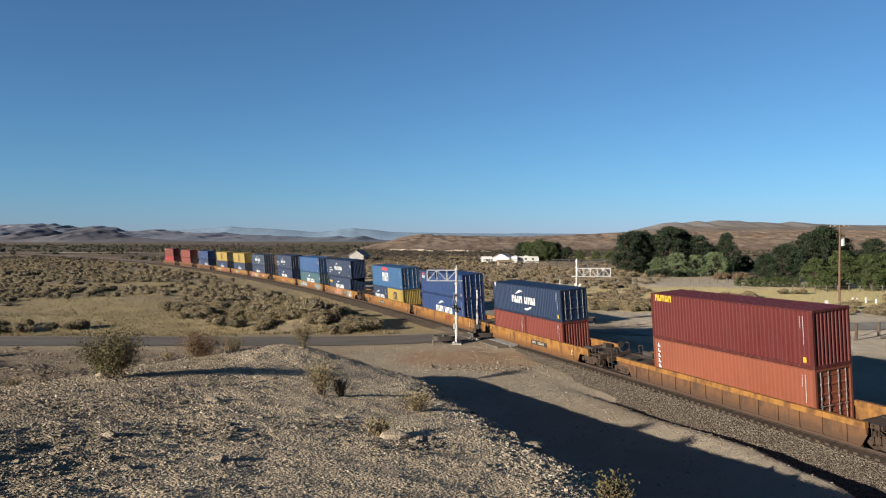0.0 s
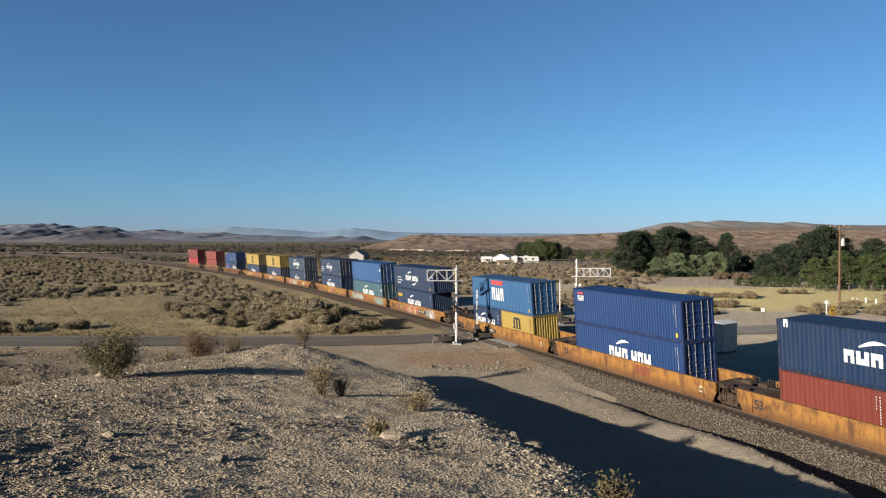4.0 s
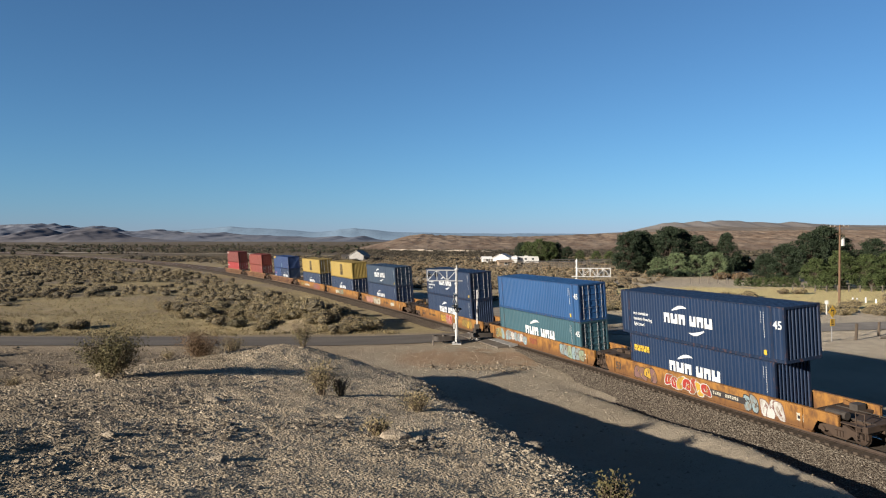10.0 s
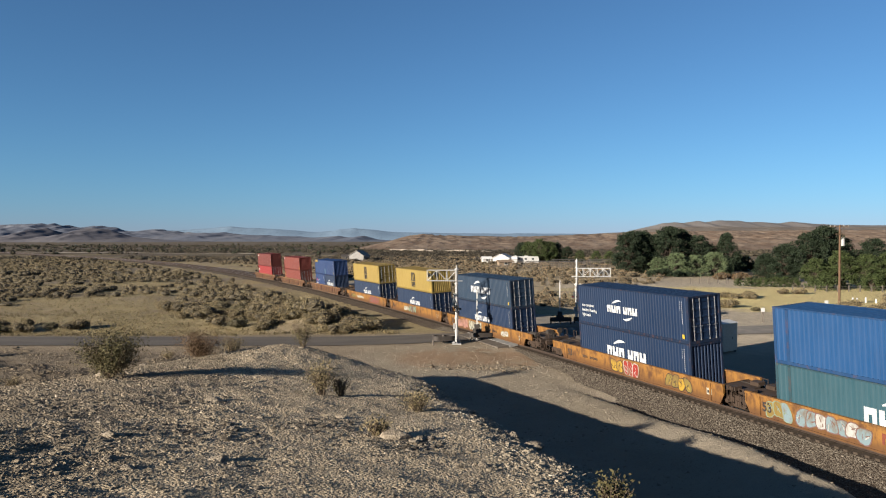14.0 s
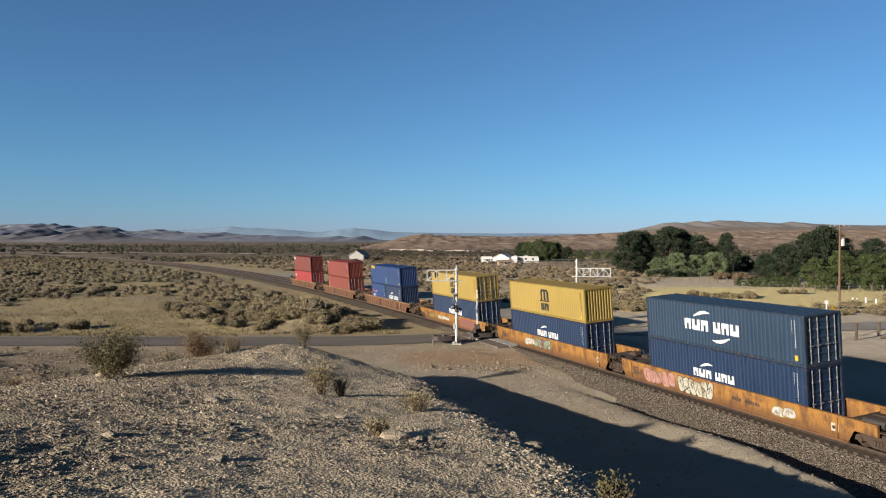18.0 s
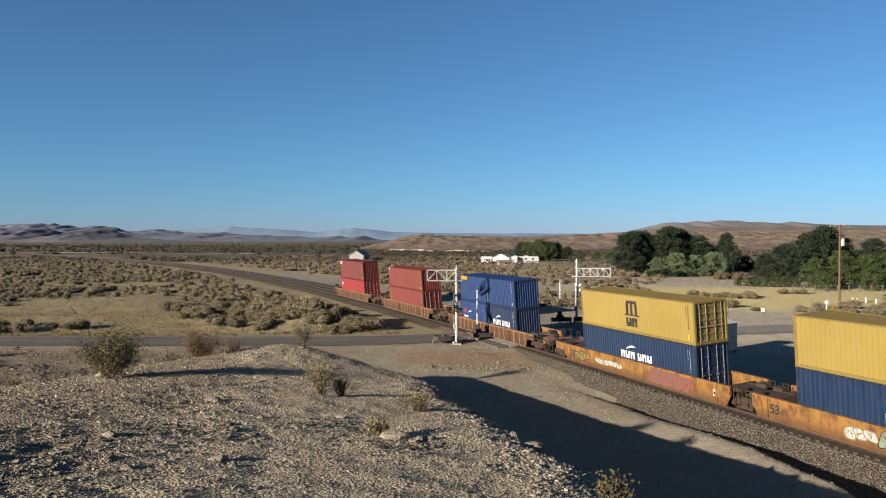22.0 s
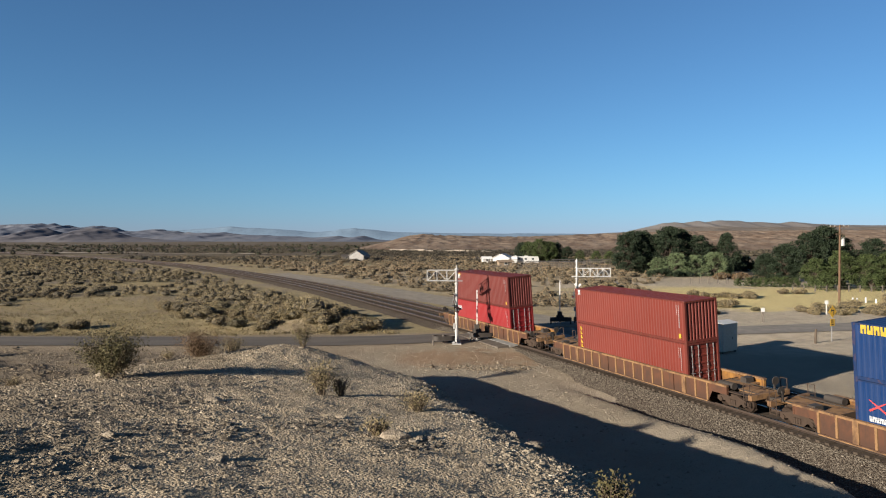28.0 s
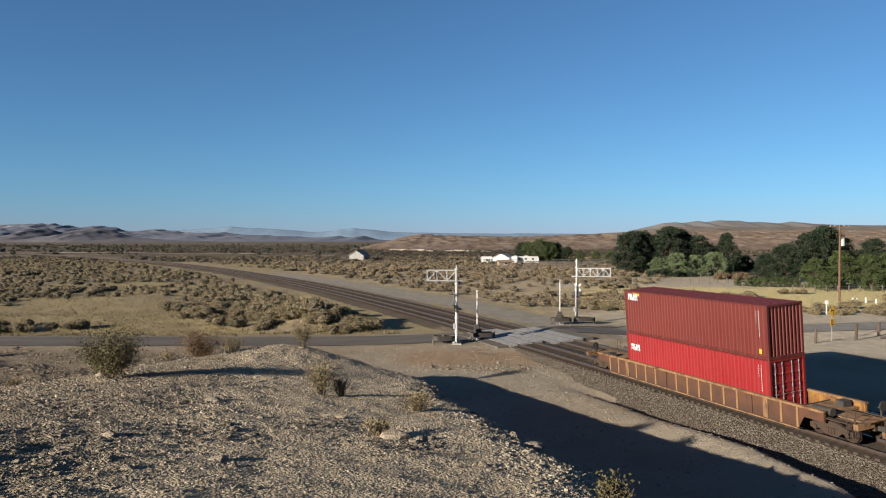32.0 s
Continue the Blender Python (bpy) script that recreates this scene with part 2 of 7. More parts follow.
def asphalt_material():
    k = Nodes("asphalt")
    w = k.where(False)
    big = k.noise(k.scaled(w, 0.25, 1.0, 1.0), 0.6, 5.0)
    fine = k.noise(w, 22.0, 4.0, 0.7)
    col = k.mix(k.step(big, 0.35, 0.7), (0.072, 0.06, 0.048), (0.104, 0.087, 0.07))
    col = k.mix(k.step(fine, 0.45, 0.75, 0.0, 0.5), col, (0.128, 0.106, 0.084))
    k.bump(fine, 0.4, 0.02)
    return k.done(col, 0.88, 0.0, 0.25)


def ballast_material():
    k = Nodes("ballast")
    w = k.where(False)
    vor = k.t.nodes.new("ShaderNodeTexVoronoi")
    k.put(vor.inputs["Vector"], w)
    vor.inputs["Scale"].default_value = 13.0
    big = k.noise(w, 0.5, 5.0)
    col = k.mix(k.xyz(vor.outputs["Color"])[0], (0.036, 0.028, 0.021), (0.1, 0.08, 0.06))
    col = k.mix(k.step(big, 0.35, 0.65, 0.0, 0.6), col, (0.058, 0.043, 0.031))
    k.bump(k.math("SUBTRACT", 1.0, vor.outputs["Distance"]), 0.9, 0.08)
    return k.done(col, 0.95, 0.0, 0.1)


def wood_material(name, c):
    k = Nodes(name)
    o = k.where()
    g = k.noise(k.scaled(o, 6.0, 6.0, 0.4), 4.0, 6.0, 0.65)
    col = k.mix(k.step(g, 0.3, 0.7), scale_c(c, 0.55), scale_c(c, 1.25))
    col = k.mix(k.math("MULTIPLY", k.chance(), 0.5), col, scale_c(c, 0.5))
    k.bump(g, 0.5, 0.02)
    return k.done(col, 0.9, 0.0, 0.15)


def hill_material(name, a, b, c, size, rough=1.0):
    """Bare hills with gullies and scrub."""
    k = Nodes(name)
    w = k.where(False)
    f1 = k.noise(k.scaled(w, 1.0, 0.22, 1.4), 1.0 / size, 6.0, 0.62)
    f2 = k.noise(k.scaled(w, 1.0, 0.25, 1.0), 7.0 / size, 5.0, 0.7)
    col = k.mix(k.step(f1, 0.38, 0.62), a, b)
    col = k.mix(k.step(f2, 0.5, 0.68, 0.0, 0.75), col, c)
    dots = k.noise(k.scaled(w, 1.0, 0.3, 1.0), 30.0 / size, 3.0, 0.7)
    col = k.mix(k.step(dots, 0.54, 0.64, 0.0, 0.6), col, scale_c(c, 0.75))
    return k.done(col, rough, 0.0, 0.05)


MAT_GROUND = ground_material()
MAT_STONE = stone_material("loose_stone", (0.155, 0.125, 0.087), (0.27, 0.221, 0.156), (0.38, 0.32, 0.235))
MAT_BALLAST_STONE = stone_material("ballast_stone", (0.085, 0.071, 0.054), (0.155, 0.13, 0.1), (0.22, 0.19, 0.152))
MAT_DARK_STONE = stone_material("dark_stone", (0.06, 0.049, 0.036), (0.14, 0.115, 0.085), (0.2, 0.167, 0.128))
MAT_EDGE = stone_material("edge_stone", (0.17, 0.14, 0.1), (0.34, 0.285, 0.21), (0.5, 0.44, 0.34))
MAT_CLOD = stone_material("dark_clod", (0.1, 0.078, 0.053), (0.19, 0.15, 0.102), (0.26, 0.21, 0.15))
MAT_ASPHALT = asphalt_material()
MAT_WORN_ROAD = plain("dusty_asphalt", (0.15, 0.127, 0.1), 0.92, 0.0, 0.2, 0.7)
MAT_BALLAST = ballast_material()
MAT_TIE = wood_material("tie_wood", (0.062, 0.047, 0.035))
MAT_POLE = wood_material("pole_wood", (0.12, 0.074, 0.046))
MAT_BARK = wood_material("bark", (0.086, 0.066, 0.049))
MAT_TWIG = wood_material("dry_twig", (0.159, 0.119, 0.080))
MAT_POST = wood_material("grey_post", (0.133, 0.113, 0.093))
MAT_RAIL = grimy("rail_steel", (0.062, 0.044, 0.034), (0.036, 0.025, 0.019), 0.6, 2.0, 0.6, 0.4)
MAT_RAIL_HEAD = plain("rail_head", (0.365, 0.351, 0.332), 0.28, 1.0, 0.1)
MAT_PANEL = plain("crossing_concrete", (0.199, 0.189, 0.176), 0.85, 0.0, 0.2, 2.0)
MAT_STEEL = grimy("dark_steel", (0.049, 0.041, 0.035), (0.020, 0.016, 0.014), 0.6, 1.5, 0.7, 0.3)
MAT_TRUCK = grimy("truck_steel", (0.046, 0.029, 0.019), (0.02, 0.014, 0.01), 0.6, 1.5, 0.8, 0.2)
MAT_WHEEL = grimy("wheel_steel", (0.080, 0.056, 0.043), (0.033, 0.023, 0.017), 0.6, 3.0, 0.5, 0.7)
MAT_SILVER = plain("silver_paint", (0.33, 0.322, 0.31), 0.5, 0.15, 0.12)
MAT_WHITE = plain("white_paint", (0.44, 0.43, 0.41), 0.55, 0.0, 0.08)
MAT_BLACK = plain("black_paint", (0.014, 0.014, 0.014), 0.5)
MAT_RED = plain("red_paint", (0.332, 0.033, 0.026), 0.5)
MAT_LENS = plain("red_lens", (0.080, 0.007, 0.007), 0.15, spec=0.6)
MAT_SIGN = plain("sign_yellow", (0.564, 0.332, 0.014), 0.45, 0.0, 0.05)
MAT_CAR_YELLOW = grimy("car_yellow", (0.205, 0.096, 0.018), (0.06, 0.026, 0.01), 0.95, 1.35, 0.7, 0.0, True)
MAT_CAR_BROWN = grimy("car_brown", (0.075, 0.03, 0.014), (0.04, 0.02, 0.012), 0.85, 1.3, 0.75, 0.0, True)
MAT_CAR_WEB = grimy("car_web", (0.1, 0.046, 0.017), (0.036, 0.02, 0.012), 0.85, 1.2, 0.75, 0.0, True)
MAT_CAR_RIB = grimy("car_rib", (0.185, 0.103, 0.044), (0.058, 0.03, 0.016), 0.95, 1.9, 0.8)
MAT_BAR = plain("galvanised_bar", (0.332, 0.332, 0.332), 0.45, 0.6, 0.15)
MAT_STAINED = grimy("stained_ballast", (0.042, 0.029, 0.021), (0.021, 0.015, 0.011), 0.7, 2.0, 0.95)
MAT_COMPACT = plain("compacted_gravel", (0.172, 0.14, 0.098), 0.95, 0.0, 0.22, 0.8)
MAT_WASH = plain("wash_sand", (0.4, 0.325, 0.245), 0.95, 0.0, 0.15, 0.05)
# ---- the railway's line ----
# s runs along the line in metres, growing towards the near end; turn in degrees from the x axis, clockwise
CANT = 4.3
BEND_S = [-1400.0, -520.0, -380.0, -300.0, -230.0, -170.0, -120.0, -80.0, -40.0, 0.0, 20.0, 160.0]
BEND = [0.0, 0.0, 0.0007, 0.00110, 0.00100, 0.00092, 0.00118, 0.00080, 0.00095, 0.00040, 0.00036, 0.0004]
_S = np.arange(-1400.0, 160.01, 1.0)
_i0 = int(np.argmin(abs(_S)))


def _sum(a):
    c = np.concatenate([[0], np.cumsum((a[1:] + a[:-1]) / 2)])
    return c - c[_i0]


_A = radians(69.49) + _sum(np.interp(_S, BEND_S, BEND))
_X = 18.29 + _sum(np.cos(_A))
_Y = 38.14 + _sum(-np.sin(_A))


def on_line(s):
    """Place and turn of the near track's middle at s."""
    return np.interp(s, _S, _X), np.interp(s, _S, _Y), np.interp(s, _S, _A)


def beside(s, off):
    """The point off metres beyond the near track's middle."""
    x, y, a = on_line(s)
    return x + off * np.sin(a), y + off * np.cos(a)


def line_of(x, y):
    """How far beyond the near track a point lies, and its s."""
    yy = np.clip(y, _Y[-1], _Y[0])
    xc = np.interp(-yy, -_Y, _X)
    a = np.interp(-yy, -_Y, _A)
    s = np.interp(-yy, -_Y, _S)
    off = (x - xc) * np.sin(a)
    return off, s + (x - xc) * np.cos(a)


def rail_pose(s, off=0.0):
    x, y, a = on_line(s)
    return Matrix.Translation((x + off * math.sin(a), y + off * math.cos(a), 0)) @ Matrix.Rotation(-a, 4, "Z") @ rot_x(CANT)


TRACK_GAP = 4.4          # the second track lies beyond the first
CROSS_S = -34.5          # where the road crosses

# ---- the road's middle line ----
ROAD_X = [-1500.0, -400.0, -100.0, -12.0, -3.0, 4.0, 11.4, 34.0, 45.0, 70.0, 400.0, 1500.0]
ROAD_Y = [78.0, 73.0, 71.2, 71.0, 71.3, 72.5, 75.0, 79.8, 82.5, 88.0, 150.0, 300.0]
ROAD_HALF = 3.1


def road_mid(x):
    return np.interp(x, ROAD_X, ROAD_Y)


# ---- the lie of the land ----
SPUR_Y = [-60.0, 0.0, 8.0, 14.0, 19.2, 25.4, 32.4, 39.8, 46.0, 60.0]
SPUR_X = [5.5, 4.6, 4.2, 3.4, 2.7, 1.9, 0.2, -0.9, -4.5, -10.0]
BACK_X = [-120.0, -60.0, -30.0, -18.5, -16.5, -15.0, -12.0, -8.0, -5.0, -0.6, 8.0]
BACK_Y = [-20.0, 5.0, 23.0, 30.0, 34.0, 41.0, 45.5, 46.2, 44.2, 40.5, 38.0]


def soft_plus(d, w):
    return w * np.log1p(np.exp(np.clip(d / w, -40, 40)))


def land(x, y):
    x, y = np.asarray(x, float), np.asarray(y, float)
    off, s = line_of(x, y)
    base = -0.8 + 0.16 * fbm(x, y, 26.0, 3) + 0.09 * fbm(x, y, 3.0, 4)
    # graded strip beside the line and the ramp at the crossing
    near = np.exp(-((s - CROSS_S) / 11.0) ** 2) * (1 - ramp(abs(off - 2.2), 6.0, 20.0))
    flush = np.interp(off, [-12.0, -3.2, -2.0, 6.2, 7.2, 9.5, 14.0], [-0.42, -0.3, -0.3, -0.3, 0.08, 0.0, -0.25])
    cross = np.exp(-((s - CROSS_S) / 5.4) ** 8)
    base = base * (1 - near) + near * (flush * cross + (1 - cross) * np.minimum(flush, -0.15))
    base = np.where(np.abs(off - 2.2) < 7.0, np.minimum(base, (-0.45 + (0.04 + 0.16 * ramp(s, -15.0, -8.0)) * np.clip(off + 1.0, -2.3, 0)) * (1 - cross) + cross * flush), base)
    # a ditch and a rough berm between the ballast and the dirt road
    dug = ramp(s, -14.0, -6.0)
    wander = off - np.interp(s, [-14.0, -10.0, -2.0, 1.5, 4.0, 8.0, 12.0, 30.0], [-5.3, -5.25, -5.1, -5.15, -5.7, -6.8, -7.9, -9.2]) + 0.16 * fbm(s, 0 * s, 5.0, 3)
    bank = np.interp(s, [-15.0, -10.0, -5.0, 0.0, 9.0, 14.0, 30.0], [0.0, 0.24, 0.42, 0.62, 0.98, 0.9, 0.4]) * (1 + 0.08 * fbm(x, y, 2.0, 3)) + 0.035 * dug * fbm(x, y, 0.7, 3)
    wide = np.where(wander < 0, 3.0 + 0.05 * np.maximum(s, 0), 0.32 + 0.012 * np.maximum(s + 10, 0))
    base = base - (0.08 * ramp(s, -28.0, -18.0) + 0.3 * ramp(s, -12.0, -3.0) + 0.5 * ramp(s, -2.0, 12.0)) * np.exp(-((off + 4.4) / (1.0 + 0.05 * np.clip(s, 0, 16))) ** 2)
    base = base + bank * np.exp(-(wander / wide) ** 2)
    # level tan shoulder along the far stretch
    verge = (1 - ramp(s, -22.0, -15.0)) * ramp(off, -13.0, -6.0) * (1 - ramp(off, -2.4, -2.0))
    base = base + verge * np.maximum(-0.64 + 0.04 * fbm(x, y, 3.0, 3) - base, 0)
    # rolling hummocks in the scrub across the road
    scrub = ramp(y, 78.0, 90.0) * (1 - ramp(off, -14.0, -7.0))
    base = base + scrub * (0.35 + 0.45 * fbm(x, y, 17.0, 3))
    mid = 1.4 * np.exp(-((x + 15.5) / 6.0) ** 2 - ((y - 82.0) / 4.0) ** 2)
    base = base + mid
    base = base + (0.6 * fbm(x, y, 6.0, 4) + 0.3 * fbm(x, y, 1.9, 3)) * (1 - ramp(x, -16.0, -9.0)) * (1 - ramp(y, 58.0, 64.0))
    # the spur on which the camera stands
    right = np.clip((x + 10.0) / 12.0, 0, 1.4)
    top = (6.9 - 0.105 * y) * (1 - right) + (6.35 - 0.123 * y) * right - 0.0045 * np.minimum(x + 10, 0) ** 2
    top = np.maximum(top, -3) + 0.16 * fbm(x, y, 5.0, 4) + 0.05 * fbm(x, y, 0.9, 3)
    top = top + 0.72 * np.exp(-((x + 9.6) / 5.0) ** 2 - ((y - 43.5) / 5.5) ** 2)
    # churned stony crust, roughest on the flank away from the line
    crust = 0.14 + 0.86 * (1 - ramp(x + 0.12 * y, -6.5, 0.5))
    top = top + crust * (0.034 * fbm(x, 1.6 * y, 0.8, 3) + 0.036 * fbm(x + 9.0, 1.4 * y, 0.4, 2))
    rough = 1.1 * fbm(x, y, 4.0, 3)
    top = top - 0.8 * soft_plus(x - np.interp(y, SPUR_Y, SPUR_X) - 0.5 * rough, 0.35)
    top = top - 0.45 * soft_plus(y - np.interp(x, BACK_X, BACK_Y) - rough, 0.6)
    top = np.where(y > 66, -9, top)
    k = 0.25
    out = k * np.logaddexp(base / k, top / k)
    # the road's bed
    r = np.abs(y - road_mid(x))
    bed = 1 - ramp(r, ROAD_HALF + 0.4, ROAD_HALF + 3.0)
    level = -0.62 * (1 - near) + near * flush
    return out * (1 - bed) + bed * level


def spaced(*stretches):
    """Grid lines: (from, to, step) one after another."""
    out = []
    for a, b, d in stretches:
        n = max(1, int(round((b - a) / d)))
        out += [a + (b - a) * i / n for i in range(n)]
    out.append(stretches[-1][1])
    return np.array(out)


def sheet(name, xs, ys, height, mat, label, category, smooth=True):
    gx, gy = np.meshgrid(xs, ys)
    gz = height(gx, gy)
    n, m = len(xs), len(ys)
    co = np.stack([gx, gy, gz], -1).reshape(-1, 3)
    i = (np.arange(m - 1)[:, None] * n + np.arange(n - 1)[None]).ravel()
    quads = np.stack([i, i + 1, i + 1 + n, i + n], 1)
    me = bpy.data.meshes.new(name)
    me.from_pydata(co.tolist(), [], quads.tolist())
    me.materials.append(mat)
    if smooth:
        me.shade_smooth()
    return tagged(new(name, me), label, category, "", "structure")


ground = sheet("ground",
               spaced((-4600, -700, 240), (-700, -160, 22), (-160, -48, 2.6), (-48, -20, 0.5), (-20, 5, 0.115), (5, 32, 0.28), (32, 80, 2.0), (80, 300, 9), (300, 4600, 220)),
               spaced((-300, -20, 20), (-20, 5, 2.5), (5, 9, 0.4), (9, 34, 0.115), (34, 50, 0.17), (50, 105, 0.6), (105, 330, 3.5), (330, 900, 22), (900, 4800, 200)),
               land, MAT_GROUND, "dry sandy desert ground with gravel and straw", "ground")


# ---- road ----
def ribbon(name, xs, mid, half, lift, mat, label, category, off0=None):
    b = Build()
    rows = []
    for x in xs:
        c = float(mid(x))
        dx = 0.5
        t = Vector((2 * dx, float(mid(x + dx) - mid(x - dx)))).normalized()
        rows.append([(x - t.y * q, c + t.x * q) for q in half])
    flat = np.array(rows).reshape(-1, 2)
    z = land(flat[:, 0], flat[:, 1]) + lift
    z = np.maximum(z, -0.7 + lift)
    n = len(half)
    b.v = [(float(p[0]), float(p[1]), float(h)) for p, h in zip(flat, z)]
    b.f = [(i * n + j, (i + 1) * n + j, (i + 1) * n + j + 1, i * n + j + 1) for i in range(len(xs) - 1) for j in range(n - 1)]
    return lone(name, b, mat, label, category, "", "structure")


_rx = spaced((-1400, -200, 60), (-200, -60, 10), (-60, 70, 1.0), (70, 300, 10), (300, 1400, 60))
_off_r, _s_r = line_of(_rx, road_mid(_rx))
_west = [float(x) for x, o in zip(_rx, _off_r) if o < -2.3]
_east = [float(x) for x, o in zip(_rx, _off_r) if o > TRACK_GAP + 2.3]
_half = (-ROAD_HALF, -2.2, 0.0, 2.2, ROAD_HALF)
ribbon("road", _west, road_mid, _half, 0.06, MAT_ASPHALT, "worn two-lane asphalt road across the desert", "road")
_tracks_end = _east[0] + 9.0
ribbon("road", [x for x in _east if x <= _tracks_end], road_mid, _half, 0.06, MAT_ASPHALT, "dark oil-stained asphalt road beside the tracks", "road")
ribbon("road", [x for x in _east if x >= _tracks_end - 1.01], road_mid, _half, 0.062, MAT_WORN_ROAD, "worn asphalt road beyond the railway crossing", "road")

# pale washes on the far plain
for _x0, _y0, _x1, _y1, _w in ((-60.0, 735.0, 62.0, 505.0, 9.0), (80.0, 480.0, 190.0, 470.0, 12.0), (-330.0, 560.0, -120.0, 500.0, 6.0)):
    _b = Build()
    for _i in range(31):
        _t = _i / 30
        _x, _y = _x0 + (_x1 - _x0) * _t, _y0 + (_y1 - _y0) * _t
        _q = _w * (0.55 + 0.6 * float(vnoise(_i * 0.5, 3.0)))
        for _d in (-_q, -_q / 2, 0, _q / 2, _q):
            _b.v.append((_x + 0.3 * _d, _y + _d, float(land(np.array([_x]), np.array([_y]))[0]) + 0.35))
    _b.f = [(i * 5 + j, i * 5 + j + 1, i * 5 + 6 + j, i * 5 + 5 + j) for i in range(30) for j in range(4)]
    lone("dry_wash", _b, MAT_WASH, "pale sandy dry wash on the valley floor", "dry wash", "", "structure")

# ---- ballast, ties and rails ----


def swept(name, profile, s_list, mat, label, category, kind="structure", parent=None, tilt=0.0):
    """A profile of (beyond, up) drawn along the line."""
    b = Build()
    n = len(profile)
    for s in s_list:
        for o, z in profile:
            x, y = beside(s, o)
            b.v.append((float(x), float(y), z + tilt * o))
    b.f = [(i * n + j, i * n + j + 1, (i + 1) * n + j + 1, (i + 1) * n + j) for i in range(len(s_list) - 1) for j in range(n - 1)]
    me = b.mesh(name, mat)
    ob = new(name, me)
    if parent is not None:
        ob.parent = parent
    else:
        tagged(ob, label, category, "", kind)
    return ob


_bed = [(-5.9, -2.0), (-4.9, -1.14), (-3.4, -0.83), (-1.95, -0.5), (-1.3, -0.37), (1.3, -0.145), (1.75, -0.12), (2.6, -0.26), (3.1, -0.32), (5.7, -0.125), (6.3, -0.14), (7.4, -0.55), (8.6, -0.95)]
_s_bed = [float(v) for v in spaced((-1000, -320, 20), (-320, -100, 5), (-100, 120, 2.0))]
ballast = swept("ballast", _bed, _s_bed, MAT_BALLAST, "grey-brown crushed stone ballast bed", "ballast")

for _o in (0.0, TRACK_GAP):
    _k = (lambda o: np.interp(o, [p[0] for p in _bed], [p[1] for p in _bed]) + 0.012)
    swept("stained_bed", [(_o + q, float(_k(_o + q))) for q in (-1.2, -0.8, -0.4, 0.4, 1.0, 1.7)], _s_bed, MAT_STAINED, "dark rust-stained ballast under the rails", "ballast")


def strip(name, offs, s_list, mat, lift, label, category):
    """A graded strip beside the line, laid on the land."""
    b = Build()
    n = len(offs)
    for s in s_list:
        for o in offs:
            x, y = beside(s, o + 0.5 * math.sin(s * 0.11 + o))
            b.v.append((float(x), float(y), height_of(float(x), float(y)) + lift))
    b.f = [(i * n + j, i * n + j + 1, (i + 1) * n + j + 1, (i + 1) * n + j) for i in range(len(s_list) - 1) for j in range(n - 1)]
    return lone(name, b, mat, label, category, "", "structure")


def height_of(x, y):
    return float(land(np.array([x]), np.array([y]))[0])


strip("access_road", [9.6, 10.5, 12, 13.5, 15, 16.5, 17.5], [float(v) for v in spaced((-190, -42, 1.5))], MAT_COMPACT, 0.06, "grey compacted gravel track beside the railway", "track")

GAUGE = 0.7525


def track(off, label):
    t = thing("railway_track", label, "railway track", "tracks", "structure")
    for side in (-GAUGE, GAUGE):
        up = math.sin(radians(CANT)) * side
        o = off + side
        body = [(o - 0.07, up - 0.17), (o - 0.07, up - 0.15), (o - 0.012, up - 0.13), (o - 0.012, up - 0.04), (o - 0.036, up - 0.03),
                (o - 0.036, up - 0.004), (o + 0.036, up - 0.004), (o + 0.036, up - 0.03), (o + 0.012, up - 0.04), (o + 0.012, up - 0.13), (o + 0.07, up - 0.15), (o + 0.07, up - 0.17)]
        r = swept("rail", body, _s_bed, MAT_RAIL, "", "", parent=t)
        head = swept("rail_head", [(o - 0.033, up - 0.004), (o - 0.03, up), (o + 0.03, up), (o + 0.033, up - 0.004)], _s_bed, MAT_RAIL_HEAD, "", "", parent=r)
        tagged(head, "polished running surface")
    return t


def ties(parent, off):
    base = Build().box(-0.115, 0.115, -1.3, 1.3, -0.34, -0.165)
    me = base.mesh("tie", MAT_TIE)
    s, n = 45.0, 0
    rest = Build()
    rnd = random.Random(int(off * 10) + 3)
    while s > -320:
        if abs(s - CROSS_S) > 4.6:
            m = rail_pose(s + rnd.uniform(-0.03, 0.03), off + rnd.uniform(-0.04, 0.04)) @ pose(0, 0, rnd.uniform(-0.012, 0.01), 0, 0, rnd.uniform(-1.2, 1.2))
            if n < 230:
                o = new("tie", me)
                o.parent = parent
                o.matrix_basis = m
                n += 1
            else:
                rest.add([tuple(m @ Vector(p)) for p in base.v], base.f)
        s -= 0.53
    tagged(part("far_ties", rest, MAT_TIE, parent), kind="stuff")


near_track = track(0.0, "canted near railway track on wooden ties")
far_track = track(TRACK_GAP, "canted second railway track on wooden ties")
# ---- containers ----
WIDE = 2.438
CORR = 0.036


def corrugated(x0, x1, z0, z1, y, inward, pitch=0.278, deep=CORR):
    """A wall of pressed steel along x at y; inward: +1 or -1, the way its folds go."""
    n = max(2, int(round((x1 - x0) / pitch)))
    p = (x1 - x0) / n
    b = Build()
    xs = []
    for i in range(n):
        a = x0 + i * p
        xs += [(a, 0), (a + 0.36 * p, 0), (a + 0.5 * p, deep), (a + 0.86 * p, deep)]
    xs.append((x1, 0))
    for x, d in xs:
        b.v += [(x, y + inward * d, z0), (x, y + inward * d, z1)]
    for i in range(len(xs) - 1):
        q = (2 * i, 2 * i + 2, 2 * i + 3, 2 * i + 1)
        b.f.append(q if inward > 0 else q[::-1])
    return b


_shells = {}


